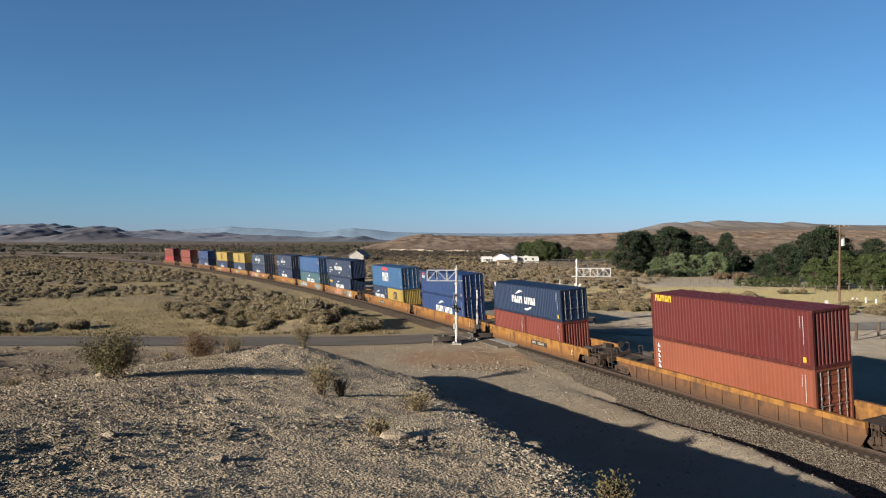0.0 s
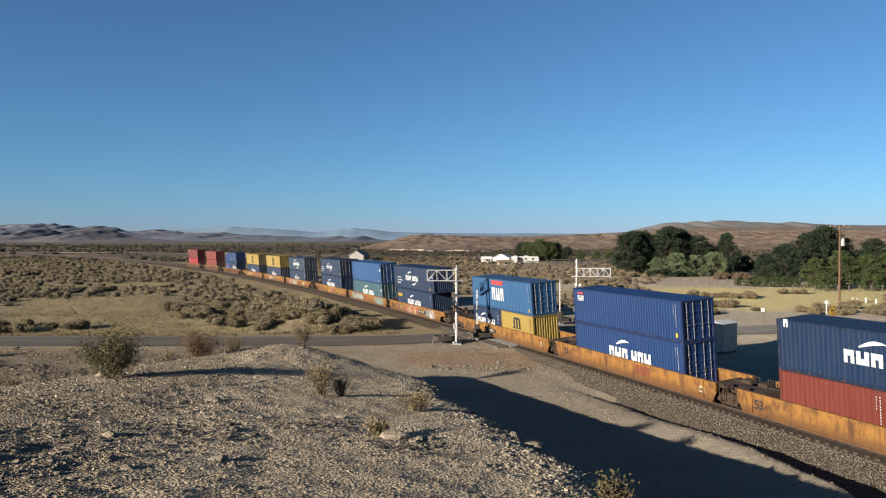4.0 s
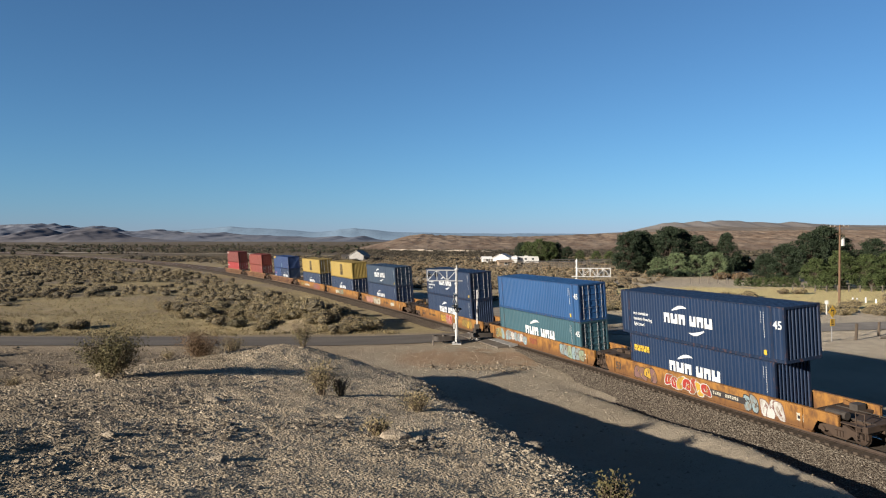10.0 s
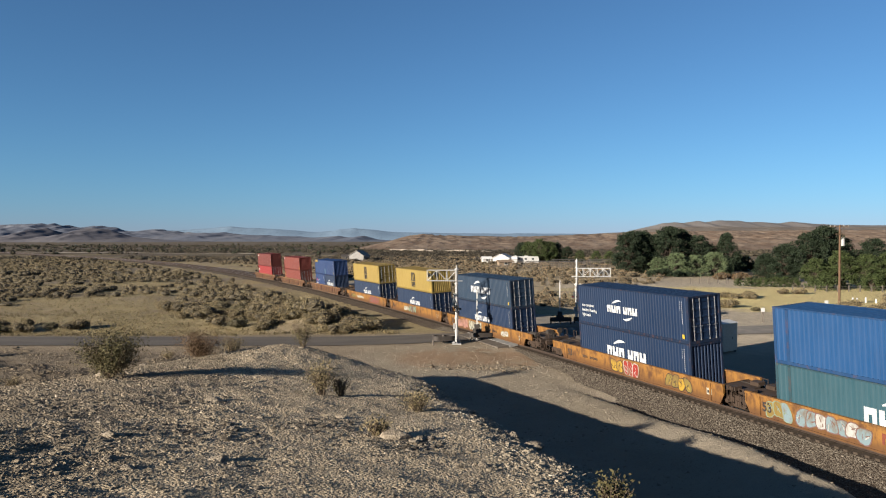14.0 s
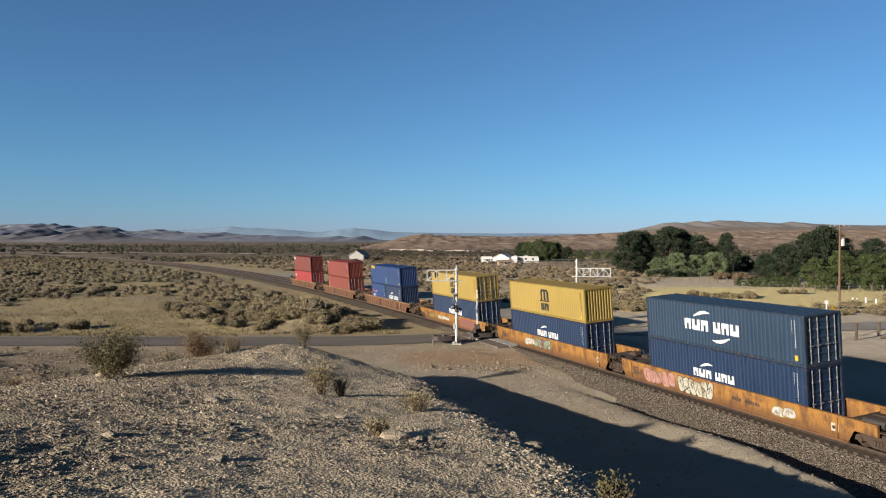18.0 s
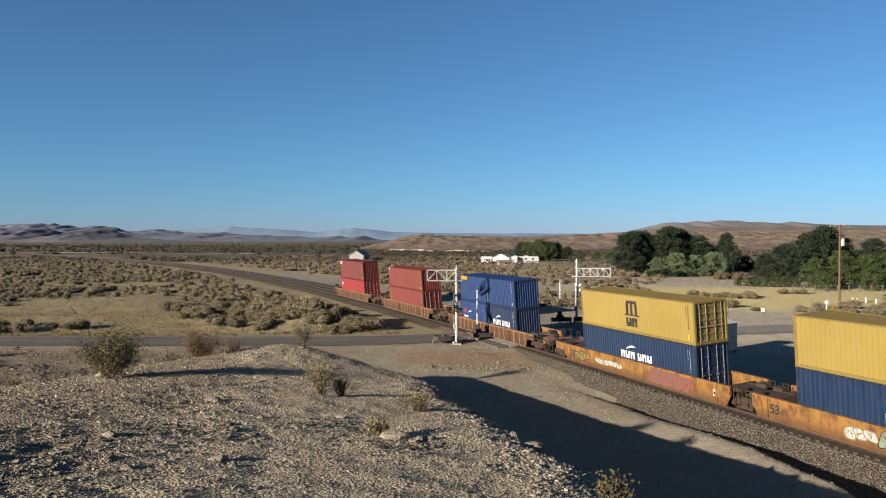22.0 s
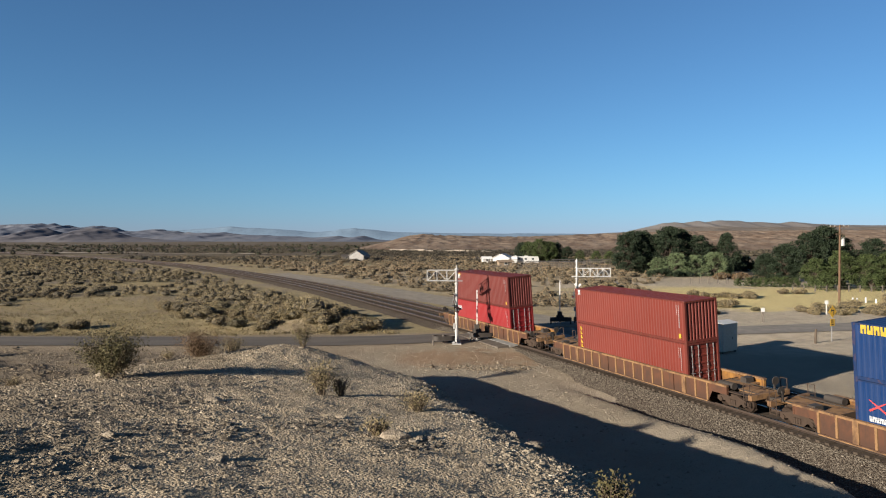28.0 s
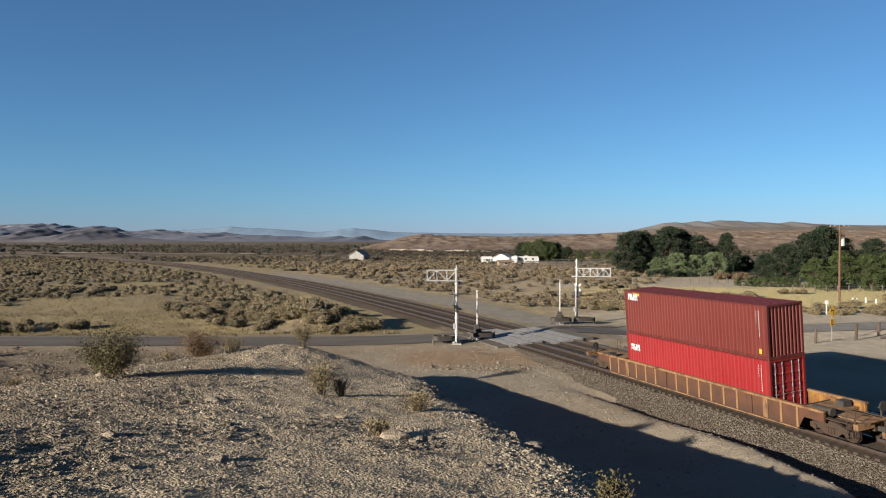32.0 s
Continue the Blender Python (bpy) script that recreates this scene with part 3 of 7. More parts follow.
def shell(length, high):
    """Meshes of one size of container: x from end to end, the doors at +x."""
    key = (round(length, 2), round(high, 2))
    if key in _shells:
        return _shells[key]
    h, w = length / 2, WIDE / 2
    out = {}
    fr = Build()
    for sx in (-1, 1):
        for sy in (-1, 1):
            fr.box(*sorted((sx * h, sx * (h - 0.16))), *sorted((sy * w, sy * (w - 0.12))), 0.1, high - 0.1)
        fr.box(*sorted((sx * h, sx * (h - 0.1))), -w + 0.12, w - 0.12, 0.0, 0.16)
        fr.box(*sorted((sx * h, sx * (h - 0.1))), -w + 0.12, w - 0.12, high - 0.13, high - 0.01)
    if length > 13:
        for sx in (-1, 1):
            for sy in (-1, 1):
                fr.box(*sorted((sx * 6.27, sx * 6.09)), *sorted((sy * (w - 0.002), sy * (w - 0.12))), 0.1, high - 0.1)
    for sy in (-1, 1):
        fr.box(-h + 0.16, h - 0.16, *sorted((sy * w, sy * (w - 0.07))), 0.0, 0.16)
        fr.box(-h + 0.16, h - 0.16, *sorted((sy * w, sy * (w - 0.06))), high - 0.075, high - 0.01)
    out["frame"] = fr.mesh("frame")
    out["casting"] = Build().box(-0.09, 0.09, -0.082, 0.082, 0.0, 0.118).mesh("corner_casting")
    spans = [(-h + 0.16, h - 0.16)] if length < 13 else [(-h + 0.16, -6.27), (-6.09, 6.09), (6.27, h - 0.16)]
    for nm, sy in (("side", -1), ("back", 1)):
        b = Build()
        for a, c in spans:
            s = corrugated(a, c, 0.16, high - 0.075, sy * (w - 0.015), -sy)
            b.add(s.v, s.f)
        out[nm] = b.mesh("side_panel")
    # front end, at -x, folded upright
    b = corrugated(-w + 0.12, w - 0.12, 0.16, high - 0.13, -h + 0.045, 1, 0.25, 0.055)
    t = Build()
    t.v = [(p[1], -p[0], p[2]) for p in b.v]
    t.f = b.f
    out["front"] = t.mesh("front_panel")
    # roof with shallow ridges across
    r = Build()
    n = int(length / 0.36)
    p = (length - 0.24) / n
    xs = []
    for i in range(n):
        a = -h + 0.12 + i * p
        xs += [(a, 0), (a + 0.3 * p, 0), (a + 0.42 * p, 0.02), (a + 0.88 * p, 0.02)]
    xs.append((h - 0.12, 0))
    for x, d in xs:
        r.v += [(x, -w + 0.05, high - 0.03), (x, -w + 0.2, high - 0.025 + d), (x, w - 0.2, high - 0.025 + d), (x, w - 0.05, high - 0.03)]
    for i in range(len(xs) - 1):
        for j in range(3):
            r.f.append((4 * i + j, 4 * i + 4 + j, 4 * i + 5 + j, 4 * i + 1 + j))
    out["roof"] = r.mesh("roof")
    out["floor"] = Build().box(-h + 0.1, h - 0.1, -w + 0.07, w - 0.07, 0.1, 0.15).mesh("floor")
    # one door leaf, hinge at y = 0, reaching to +y, in the plane x = 0
    lw = w - 0.13
    prof = [(-0.05, 0.17), (0.0, 0.17), (0.0, 0.24)]
    step = (high - 0.38 - 0.17) / 5
    for i in range(5):
        z = 0.24 + i * step
        prof += [(-0.036, z + 0.03), (-0.036, z + step - 0.13), (0.0, z + step - 0.09)]
        prof.append((0.0, z + step))
    prof += [(0.0, high - 0.14), (-0.05, high - 0.14)]
    out["door"] = Build().prism(prof, 0.0, lw, Matrix(((1, 0, 0, 0), (0, 0, 1, 0), (0, 1, 0, 0), (0, 0, 0, 1)))).mesh("door")
    bars = Build()
    rings = [(0.1, 0.018)]
    for zz in (0.22, 0.8, high * 0.5, high - 0.75, high - 0.22):
        rings += [(zz - 0.05, 0.018), (zz - 0.045, 0.034), (zz + 0.045, 0.034), (zz + 0.05, 0.018)]
    rings.append((high - 0.06, 0.018))
    for zz, r in rings:
        bars.v += [(r * math.cos(k * math.pi / 3), r * math.sin(k * math.pi / 3), zz) for k in range(6)]
    bars.f = [(6 * i + k, 6 * i + (k + 1) % 6, 6 * i + 6 + (k + 1) % 6, 6 * i + 6 + k) for i in range(len(rings) - 1) for k in range(6)]
    out["bar"] = bars.mesh("locking_bar")
    out["handle"] = Build().box(0.0, 0.03, 0.05, 0.3, 1.02, 1.055).mesh("handle")
    _shells[key] = out
    return out


def swoosh(shapes, cx, cz, w, y, flip=1):
    """A white brush arc."""
    b = Build()
    shapes.append(b)
    n = 8
    top, low = [], []
    for i in range(n + 1):
        t = i / n
        x = cx + flip * w * (t - 0.5)
        zc = cz + flip * w * 0.2 * (math.sin(t * 2.1) - 0.4)
        k = w * 0.075 * math.sin(math.pi * min(1, t * 0.8 + 0.12)) ** 1.2
        top.append((x, zc + k))
        low.append((x, zc - k))
    pts = top + low[::-1]
    b.add([(x, y, z) for x, z in pts], [tuple(range(len(pts)))])


def blocks(shapes, x0, z0, high, widths, y, gap=0.16):
    """Plain blocks in a row, one for a letter; a negative width is a blank."""
    x = x0
    for w in widths:
        if w > 0:
            a, e = x, x + w * high
            n0, n1 = a + 0.36 * w * high, a + 0.64 * w * high
            lo, hi = z0, z0 + high
            if len(shapes) % 2:
                pts = [(a, lo), (e, lo), (e, hi), (n1, hi), (n1, z0 + 0.45 * high), (n0, z0 + 0.45 * high), (n0, hi), (a, hi)]
            else:
                pts = [(a, lo), (n0, lo), (n0, z0 + 0.55 * high), (n1, z0 + 0.55 * high), (n1, lo), (e, lo), (e, hi), (a, hi)]
            shapes.append(Build().add([(px, y, pz) for px, pz in pts], [tuple(range(8))]))
        x += (abs(w) + gap) * high
    return x


def letters(name, text, size, mat, parent, m, label):
    """Raised writing in the built-in font, as a mesh."""
    cu = bpy.data.curves.new(name, "FONT")
    cu.body, cu.size, cu.extrude, cu.offset = text, size, 0.004, size * 0.022
    tmp = bpy.data.objects.new(name, cu)
    me = bpy.data.meshes.new_from_object(tmp)
    bpy.data.objects.remove(tmp)
    me.materials.append(mat)
    ob = new(name, me)
    ob.parent, ob.matrix_basis = parent, m
    return tagged(ob, label)


MARK_WHITE = plain("mark_white", (0.365, 0.371, 0.378), 0.6, 0.0, 0.06)
MARK_BLACK = plain("mark_black", (0.017, 0.014, 0.014), 0.6)
MARK_YELLOW = plain("mark_yellow", (0.365, 0.239, 0.014), 0.6)
MARK_CREAM = plain("mark_cream", (0.3, 0.28, 0.22), 0.6)
MARK_RED = plain("mark_red", (0.411, 0.033, 0.033), 0.6)
MARK_PATCH = plain("mark_patch", (0.035, 0.07, 0.12), 0.6)
SIDE_TEXT = Matrix.Rotation(radians(90), 4, "X")                       # writing on the -y side

BLUE = paint("navy_paint", (0.0045, 0.0155, 0.044), 0.06, 0.3)
GREYBLUE = paint("grey_blue_paint", (0.0118, 0.0262, 0.05), 0.1, 0.4)
MIDBLUE = paint("mid_blue_paint", (0.0155, 0.062, 0.145), 0.1, 0.4)
DEEPBLUE = paint("deep_blue_paint", (0.0045, 0.0225, 0.085), 0.1, 0.4)
SKYBLUE = paint("light_blue_paint", (0.0115, 0.049, 0.135), 0.08, 0.6)
TEAL = paint("teal_paint", (0.024, 0.062, 0.08), 0.1, 0.6)
YELLOW = paint("yellow_paint", (0.212, 0.148, 0.03), 0.2, 0.85)
MAROON = paint("maroon_paint", (0.092, 0.0145, 0.0105), 0.05, 0.4)
DARKRED = paint("dark_red_paint", (0.068, 0.0095, 0.0085), 0.05, 0.4)
SALMON = paint("salmon_paint", (0.15, 0.043, 0.022), 0.06, 0.4)
BRICK = paint("brick_red_paint", (0.118, 0.02, 0.0125), 0.1, 0.5)
OLDRED = paint("old_red_paint", (0.1, 0.019, 0.012), 0.15, 0.5)
SCARLET = paint("scarlet_paint", (0.175, 0.008, 0.009), 0.12, 0.3)

def emblem(t, mark, h, high, y):
    """Plain shapes in place of an owner's emblem. mark: its kind and numbers, with colons between."""
    kind, *more = mark.split(":")
    ink, mat = [], MARK_WHITE
    if kind in ("arc_top", "arc_low"):
        # an arc over a row of six blocks, with or without an arc below; numbers: middle, height
        cx, big = float(more[0]), float(more[1])
        ws = [0.88, 1.05, 0.93, -0.34, 0.88, 0.88, 1.05]
        total = (sum(abs(v) for v in ws) + 0.16 * 6) * big
        cz = high * 0.5 if kind == "arc_top" else high * 0.47
        blocks(ink, cx - total / 2, cz - big / 2, big, ws, y)
        swoosh(ink, cx - total * 0.16, cz + big * 0.98, 2.2 * big, y)
        if kind == "arc_top":
            swoosh(ink, cx + total * 0.18, cz - big * 0.98, 2.2 * big, y, -1)
    elif kind == "tall":
        mat = MARK_BLACK
        cx = float(more[0])
        for k in (-0.5, 0.0, 0.5):
            ink.append(Build().box(cx + k - 0.12, cx + k + 0.12, y, y + 0.003, high * 0.5 - 0.05, high * 0.5 + 0.7))
        ink.append(Build().add([(cx - 0.62, y, high * 0.5 + 0.7), (cx + 0.62, y, high * 0.5 + 0.7), (cx + 0.5, y, high * 0.5 + 0.9), (cx - 0.5, y, high * 0.5 + 0.9)], [(0, 1, 2, 3)]))
        ink.append(Build().box(cx - 0.8, cx + 0.8, y, y + 0.003, high * 0.5 - 0.12, high * 0.5 - 0.04))
        blocks(ink, cx - 0.62, high * 0.5 - 0.85, 0.6, [0.9, 0.95], y)
    elif kind == "band":
        # three blocks under a slanted red bar; numbers: middle, foot, size
        cx, z0, k = (float(v) for v in more)
        z0 *= high
        blocks(ink, cx - 1.0 * k, z0, 0.95 * k, [0.62, 0.62, 0.52], y)
        rb = Build().add([(cx - 1.05 * k, y, z0 + 1.2 * k), (cx + 0.8 * k, y, z0 + 1.16 * k), (cx + 1.0 * k, y, z0 + 1.48 * k), (cx - 0.95 * k, y, z0 + 1.5 * k)], [(0, 1, 2, 3)])
        part("emblem", rb, MARK_RED, t, "plain red bar emblem")
    elif kind == "corner":
        # a small row of blocks near the rear end
        cc, wide, up = more
        mat = {"y": MARK_YELLOW, "w": MARK_WHITE}[cc]
        blocks(ink, -h + 0.45, high * float(up), 0.4, [0.7] * int(wide), y, 0.12)
    elif kind == "flag":
        # white blocks under a yellow corner
        blocks(ink, -h + 0.4, high * 0.78, 0.42, [0.75, 0.75, 0.75], y, 0.1)
        x0 = -h + 0.78
        part("emblem", Build().add([(x0, y, high * 0.955), (x0 + 0.85, y, high * 0.945), (x0 + 0.85, y, high * 0.885)], [(0, 2, 1)]), MARK_YELLOW, t, "plain yellow corner emblem")
    elif kind == "star":
        # crossed red strokes beside a white sweep
        for k in (-1, 1):
            m = Matrix.Translation((-h + 1.15, y + 0.001 * k, high * 0.63)) @ Matrix.Rotation(k * 1.05, 4, "Y")
            q = [tuple(m @ Vector(p)) for p in ((-0.05, 0, -0.5), (0.05, 0, -0.5), (0.02, 0, 0.5), (-0.02, 0, 0.5))]
            part("emblem", Build().add(q, [(0, 1, 2, 3)]), MARK_RED, t, "plain red stroke")
        swoosh(ink, -h + 2.2, high * 0.6, 0.9, y)
        blocks(ink, -h + 0.7, high * 0.38, 0.24, [0.6] * 6, y, 0.1)
    elif kind == "upright":
        # a column of small signs at the rear end
        for i in range(6):
            zz = high * 0.82 - i * 0.33
            n = 0.1 if i % 2 else 0.15
            ink.append(Build().add([(-h + 0.48, y, zz), (-h + 0.72, y, zz), (-h + 0.72, y, zz + 0.09), (-h + 0.48 + n, y, zz + 0.09), (-h + 0.48 + n, y, zz + 0.24), (-h + 0.48, y, zz + 0.24)], [(0, 1, 2, 3, 4, 5)]))
        mat = {"w": MARK_WHITE, "y": MARK_YELLOW}[more[0]]
    elif kind == "eco":
        for i, words in enumerate(("eco container", "bamboo flooring", "light steel")):
            letters("slogan", words, 0.29, MARK_WHITE, t, Matrix.Translation((-h + float(more[0]), y, high * 0.5 - 0.1 - 0.36 * i)) @ SIDE_TEXT, "small white slogan")
    elif kind == "patch":
        x0 = float(more[0])
        part("patch", Build().box(x0, x0 + 0.75, y, y + 0.02, high * 0.08, high * 0.42), MARK_PATCH, t, "paler blue repair patch")
    for shape in ink:
        part("emblem_shape", shape, mat, t, "plain painted emblem shape")


HC, STD = 2.896, 2.591
FORTY, FORTYFIVE, TWENTY = 12.54, 14.11, 6.23
FRAME45 = FORTY / 2          # where a long container's inner posts stand


def container(label, colour, length=FORTY, high=HC, doors=True, marks=""):
    """A container, origin at the middle of its underside. doors: they face the way of travel (+x)."""
    sh = shell(length, high)
    t = thing("container", label, "shipping container", "containers on the train")
    turn = Matrix.Identity(4) if doors else Matrix.Rotation(math.pi, 4, "Z")
    part("frame", sh["frame"], worn(colour), t)
    for sx in (-1, 1):
        for sy in (-1, 1):
            for z0 in (0.0, high - 0.118):
                part("corner_casting", sh["casting"], worn(colour, 0.5), t, at=Matrix.Translation((sx * (length / 2 - 0.087), sy * (WIDE / 2 - 0.079), z0)))
    part("side_panel", sh["side"], colour, t)
    part("side_panel", sh["back"], colour, t)
    part("roof", sh["roof"], worn(colour, 0.62) if colour in (YELLOW, MIDBLUE) else colour, t)
    part("floor", sh["floor"], MAT_STEEL, t)
    part("front_panel", sh["front"], colour, t, at=turn)
    h, w = length / 2, WIDE / 2
    for sy in (-1, 1):
        leaf = part("door", sh["door"], worn(colour, 0.8) if "rusty" in label else colour, t, at=turn @ Matrix.Translation((h - 0.075, 0, 0)) @ Matrix.Diagonal((1, sy, 1, 1)))
        for q in (0.33, 0.82):
            part("locking_bar", sh["bar"], MAT_BAR, leaf, "galvanised locking bar", at=Matrix.Translation((0.035, q, 0)))
            part("handle", sh["handle"], MAT_BAR, leaf, at=Matrix.Translation((0.05, q - 0.2, 0)))
    y = -w - 0.004
    for mark in filter(None, marks.split(";")):
        emblem(t, mark, h, high, y)
    # upright rows of small code bars near the leading end
    code = Build()
    h0 = h
    h = min(h, FRAME45)
    for i in range(11):
        zz = high * 0.86 - i * 0.13
        code.add([(h - 0.6, y, zz), (h - 0.555, y, zz), (h - 0.555, y, zz + 0.075), (h - 0.6, y, zz + 0.075)], [(0, 1, 2, 3)])
    for i in range(5):
        zz = high * 0.86 - i * 0.13
        code.add([(h - 0.78, y, zz), (h - 0.745, y, zz), (h - 0.745, y, zz + 0.07), (h - 0.78, y, zz + 0.07)], [(0, 1, 2, 3)])
    tagged(part("code_strip", code, MARK_BLACK if colour is YELLOW else MARK_WHITE, t, "small code bars"), kind="stuff")
    tag = Build().add([(h - 0.66, y, 0.28), (h - 0.46, y, 0.28), (h - 0.46, y, 0.55), (h - 0.66, y, 0.55)], [(0, 1, 2, 3)])
    part("warning_sticker", tag, MARK_YELLOW, t, "small yellow sticker")
    h = h0
    if length > 13:
        letters("size_number", "45", 0.6, MARK_WHITE, t, Matrix.Translation((6.3, y, high - 1.15)) @ SIDE_TEXT, "white number 45")
    return t


# ---- well cars ----
SILL_TOP, SILL_LOW, SILL_OUT = 1.40, 0.2, 1.47


def wheelset_mesh():
    b = Build()
    for sy in (-1, 1):
        y0 = sy * 0.69
        b.tube((0, y0, 0), (0, y0 + sy * 0.135, 0), 0.42, n=24)
        b.tube((0, y0 - sy * 0.03, 0), (0, y0, 0), 0.455, n=24)
        b.tube((0, y0 + sy * 0.135, 0), (0, y0 + sy * 0.15, 0), 0.15, n=10)
    b.tube((0, -1.05, 0), (0, 1.05, 0), 0.085, n=10)
    return b.mesh("wheelset", MAT_WHEEL)


def side_frame_mesh():
    b = Build()
    out = [(-1.2, 0.36), (-1.2, 0.6), (-0.62, 0.74), (-0.3, 0.86), (0.3, 0.86), (0.62, 0.74), (1.2, 0.6), (1.2, 0.36), (0.95, 0.36), (0.6, 0.42), (0.36, 0.2), (-0.36, 0.2), (-0.6, 0.42), (-0.95, 0.36)]
    b.prism([(x, z) for x, z in out], -0.09, 0.09, rot_x(90))
    for sx in (-0.9, 0.9):
        b.tube((sx, -0.16, 0.44), (sx, 0.16, 0.44), 0.13, n=10)
    for sx in (-0.16, 0.0, 0.16):
        b.tube((sx, -0.12, 0.3), (sx, -0.12, 0.58), 0.065, n=8)
    return b.mesh("side_frame", MAT_TRUCK)


WHEELS = wheelset_mesh()
SIDE_FRAME = side_frame_mesh()
spinning = []


def truck(car, x):
    """A two-axle truck under a car at x."""
    bol = Build().box(-0.22, 0.22, -1.0, 1.0, 0.42, 0.72).tube((0, 0, 0.7), (0, 0, 0.95), 0.25, n=12)
    t = part("truck", bol, MAT_TRUCK, car, "greasy brown two-axle truck", at=Matrix.Translation((x, 0, 0)))
    for sy in (-1, 1):
        part("side_frame", SIDE_FRAME, None, t, at=Matrix.Translation((0, sy * 1.0, 0)))
    for sx in (-0.9, 0.9):
        w = part("wheelset", WHEELS, None, t, "steel wheelset", at=Matrix.Translation((sx, 0, 0.455)))
        spinning.append((w, sx))


def sill_mesh(rear, lead):
    """One side of a car, outward is -y: a deep plate with chords. rear, lead: (x of the plate's full depth, x of its end)."""
    b = Build()
    (r0, r1), (l0, l1) = rear, lead
    low, mid, top = SILL_LOW + 0.05, 0.86, SILL_TOP - 0.05
    b.prism([(r1, mid), (r0 - 0.35, mid), (r0, low), (l0, low), (l0 + 0.35, mid), (l1, mid), (l1, top), (r1, top)], -0.02, 0.02, rot_x(90))
    b.box(r1, l1, -0.07, 0.1, SILL_TOP - 0.09, SILL_TOP)
    b.box(r0, l0, -0.055, 0.12, SILL_LOW, SILL_LOW + 0.09)
    for x in (r1 + 0.05, l1 - 0.05):
        b.box(x - 0.04, x + 0.04, -0.05, 0.1, mid, SILL_TOP - 0.09)
    return b.mesh("side_sill")


_car_parts = {}


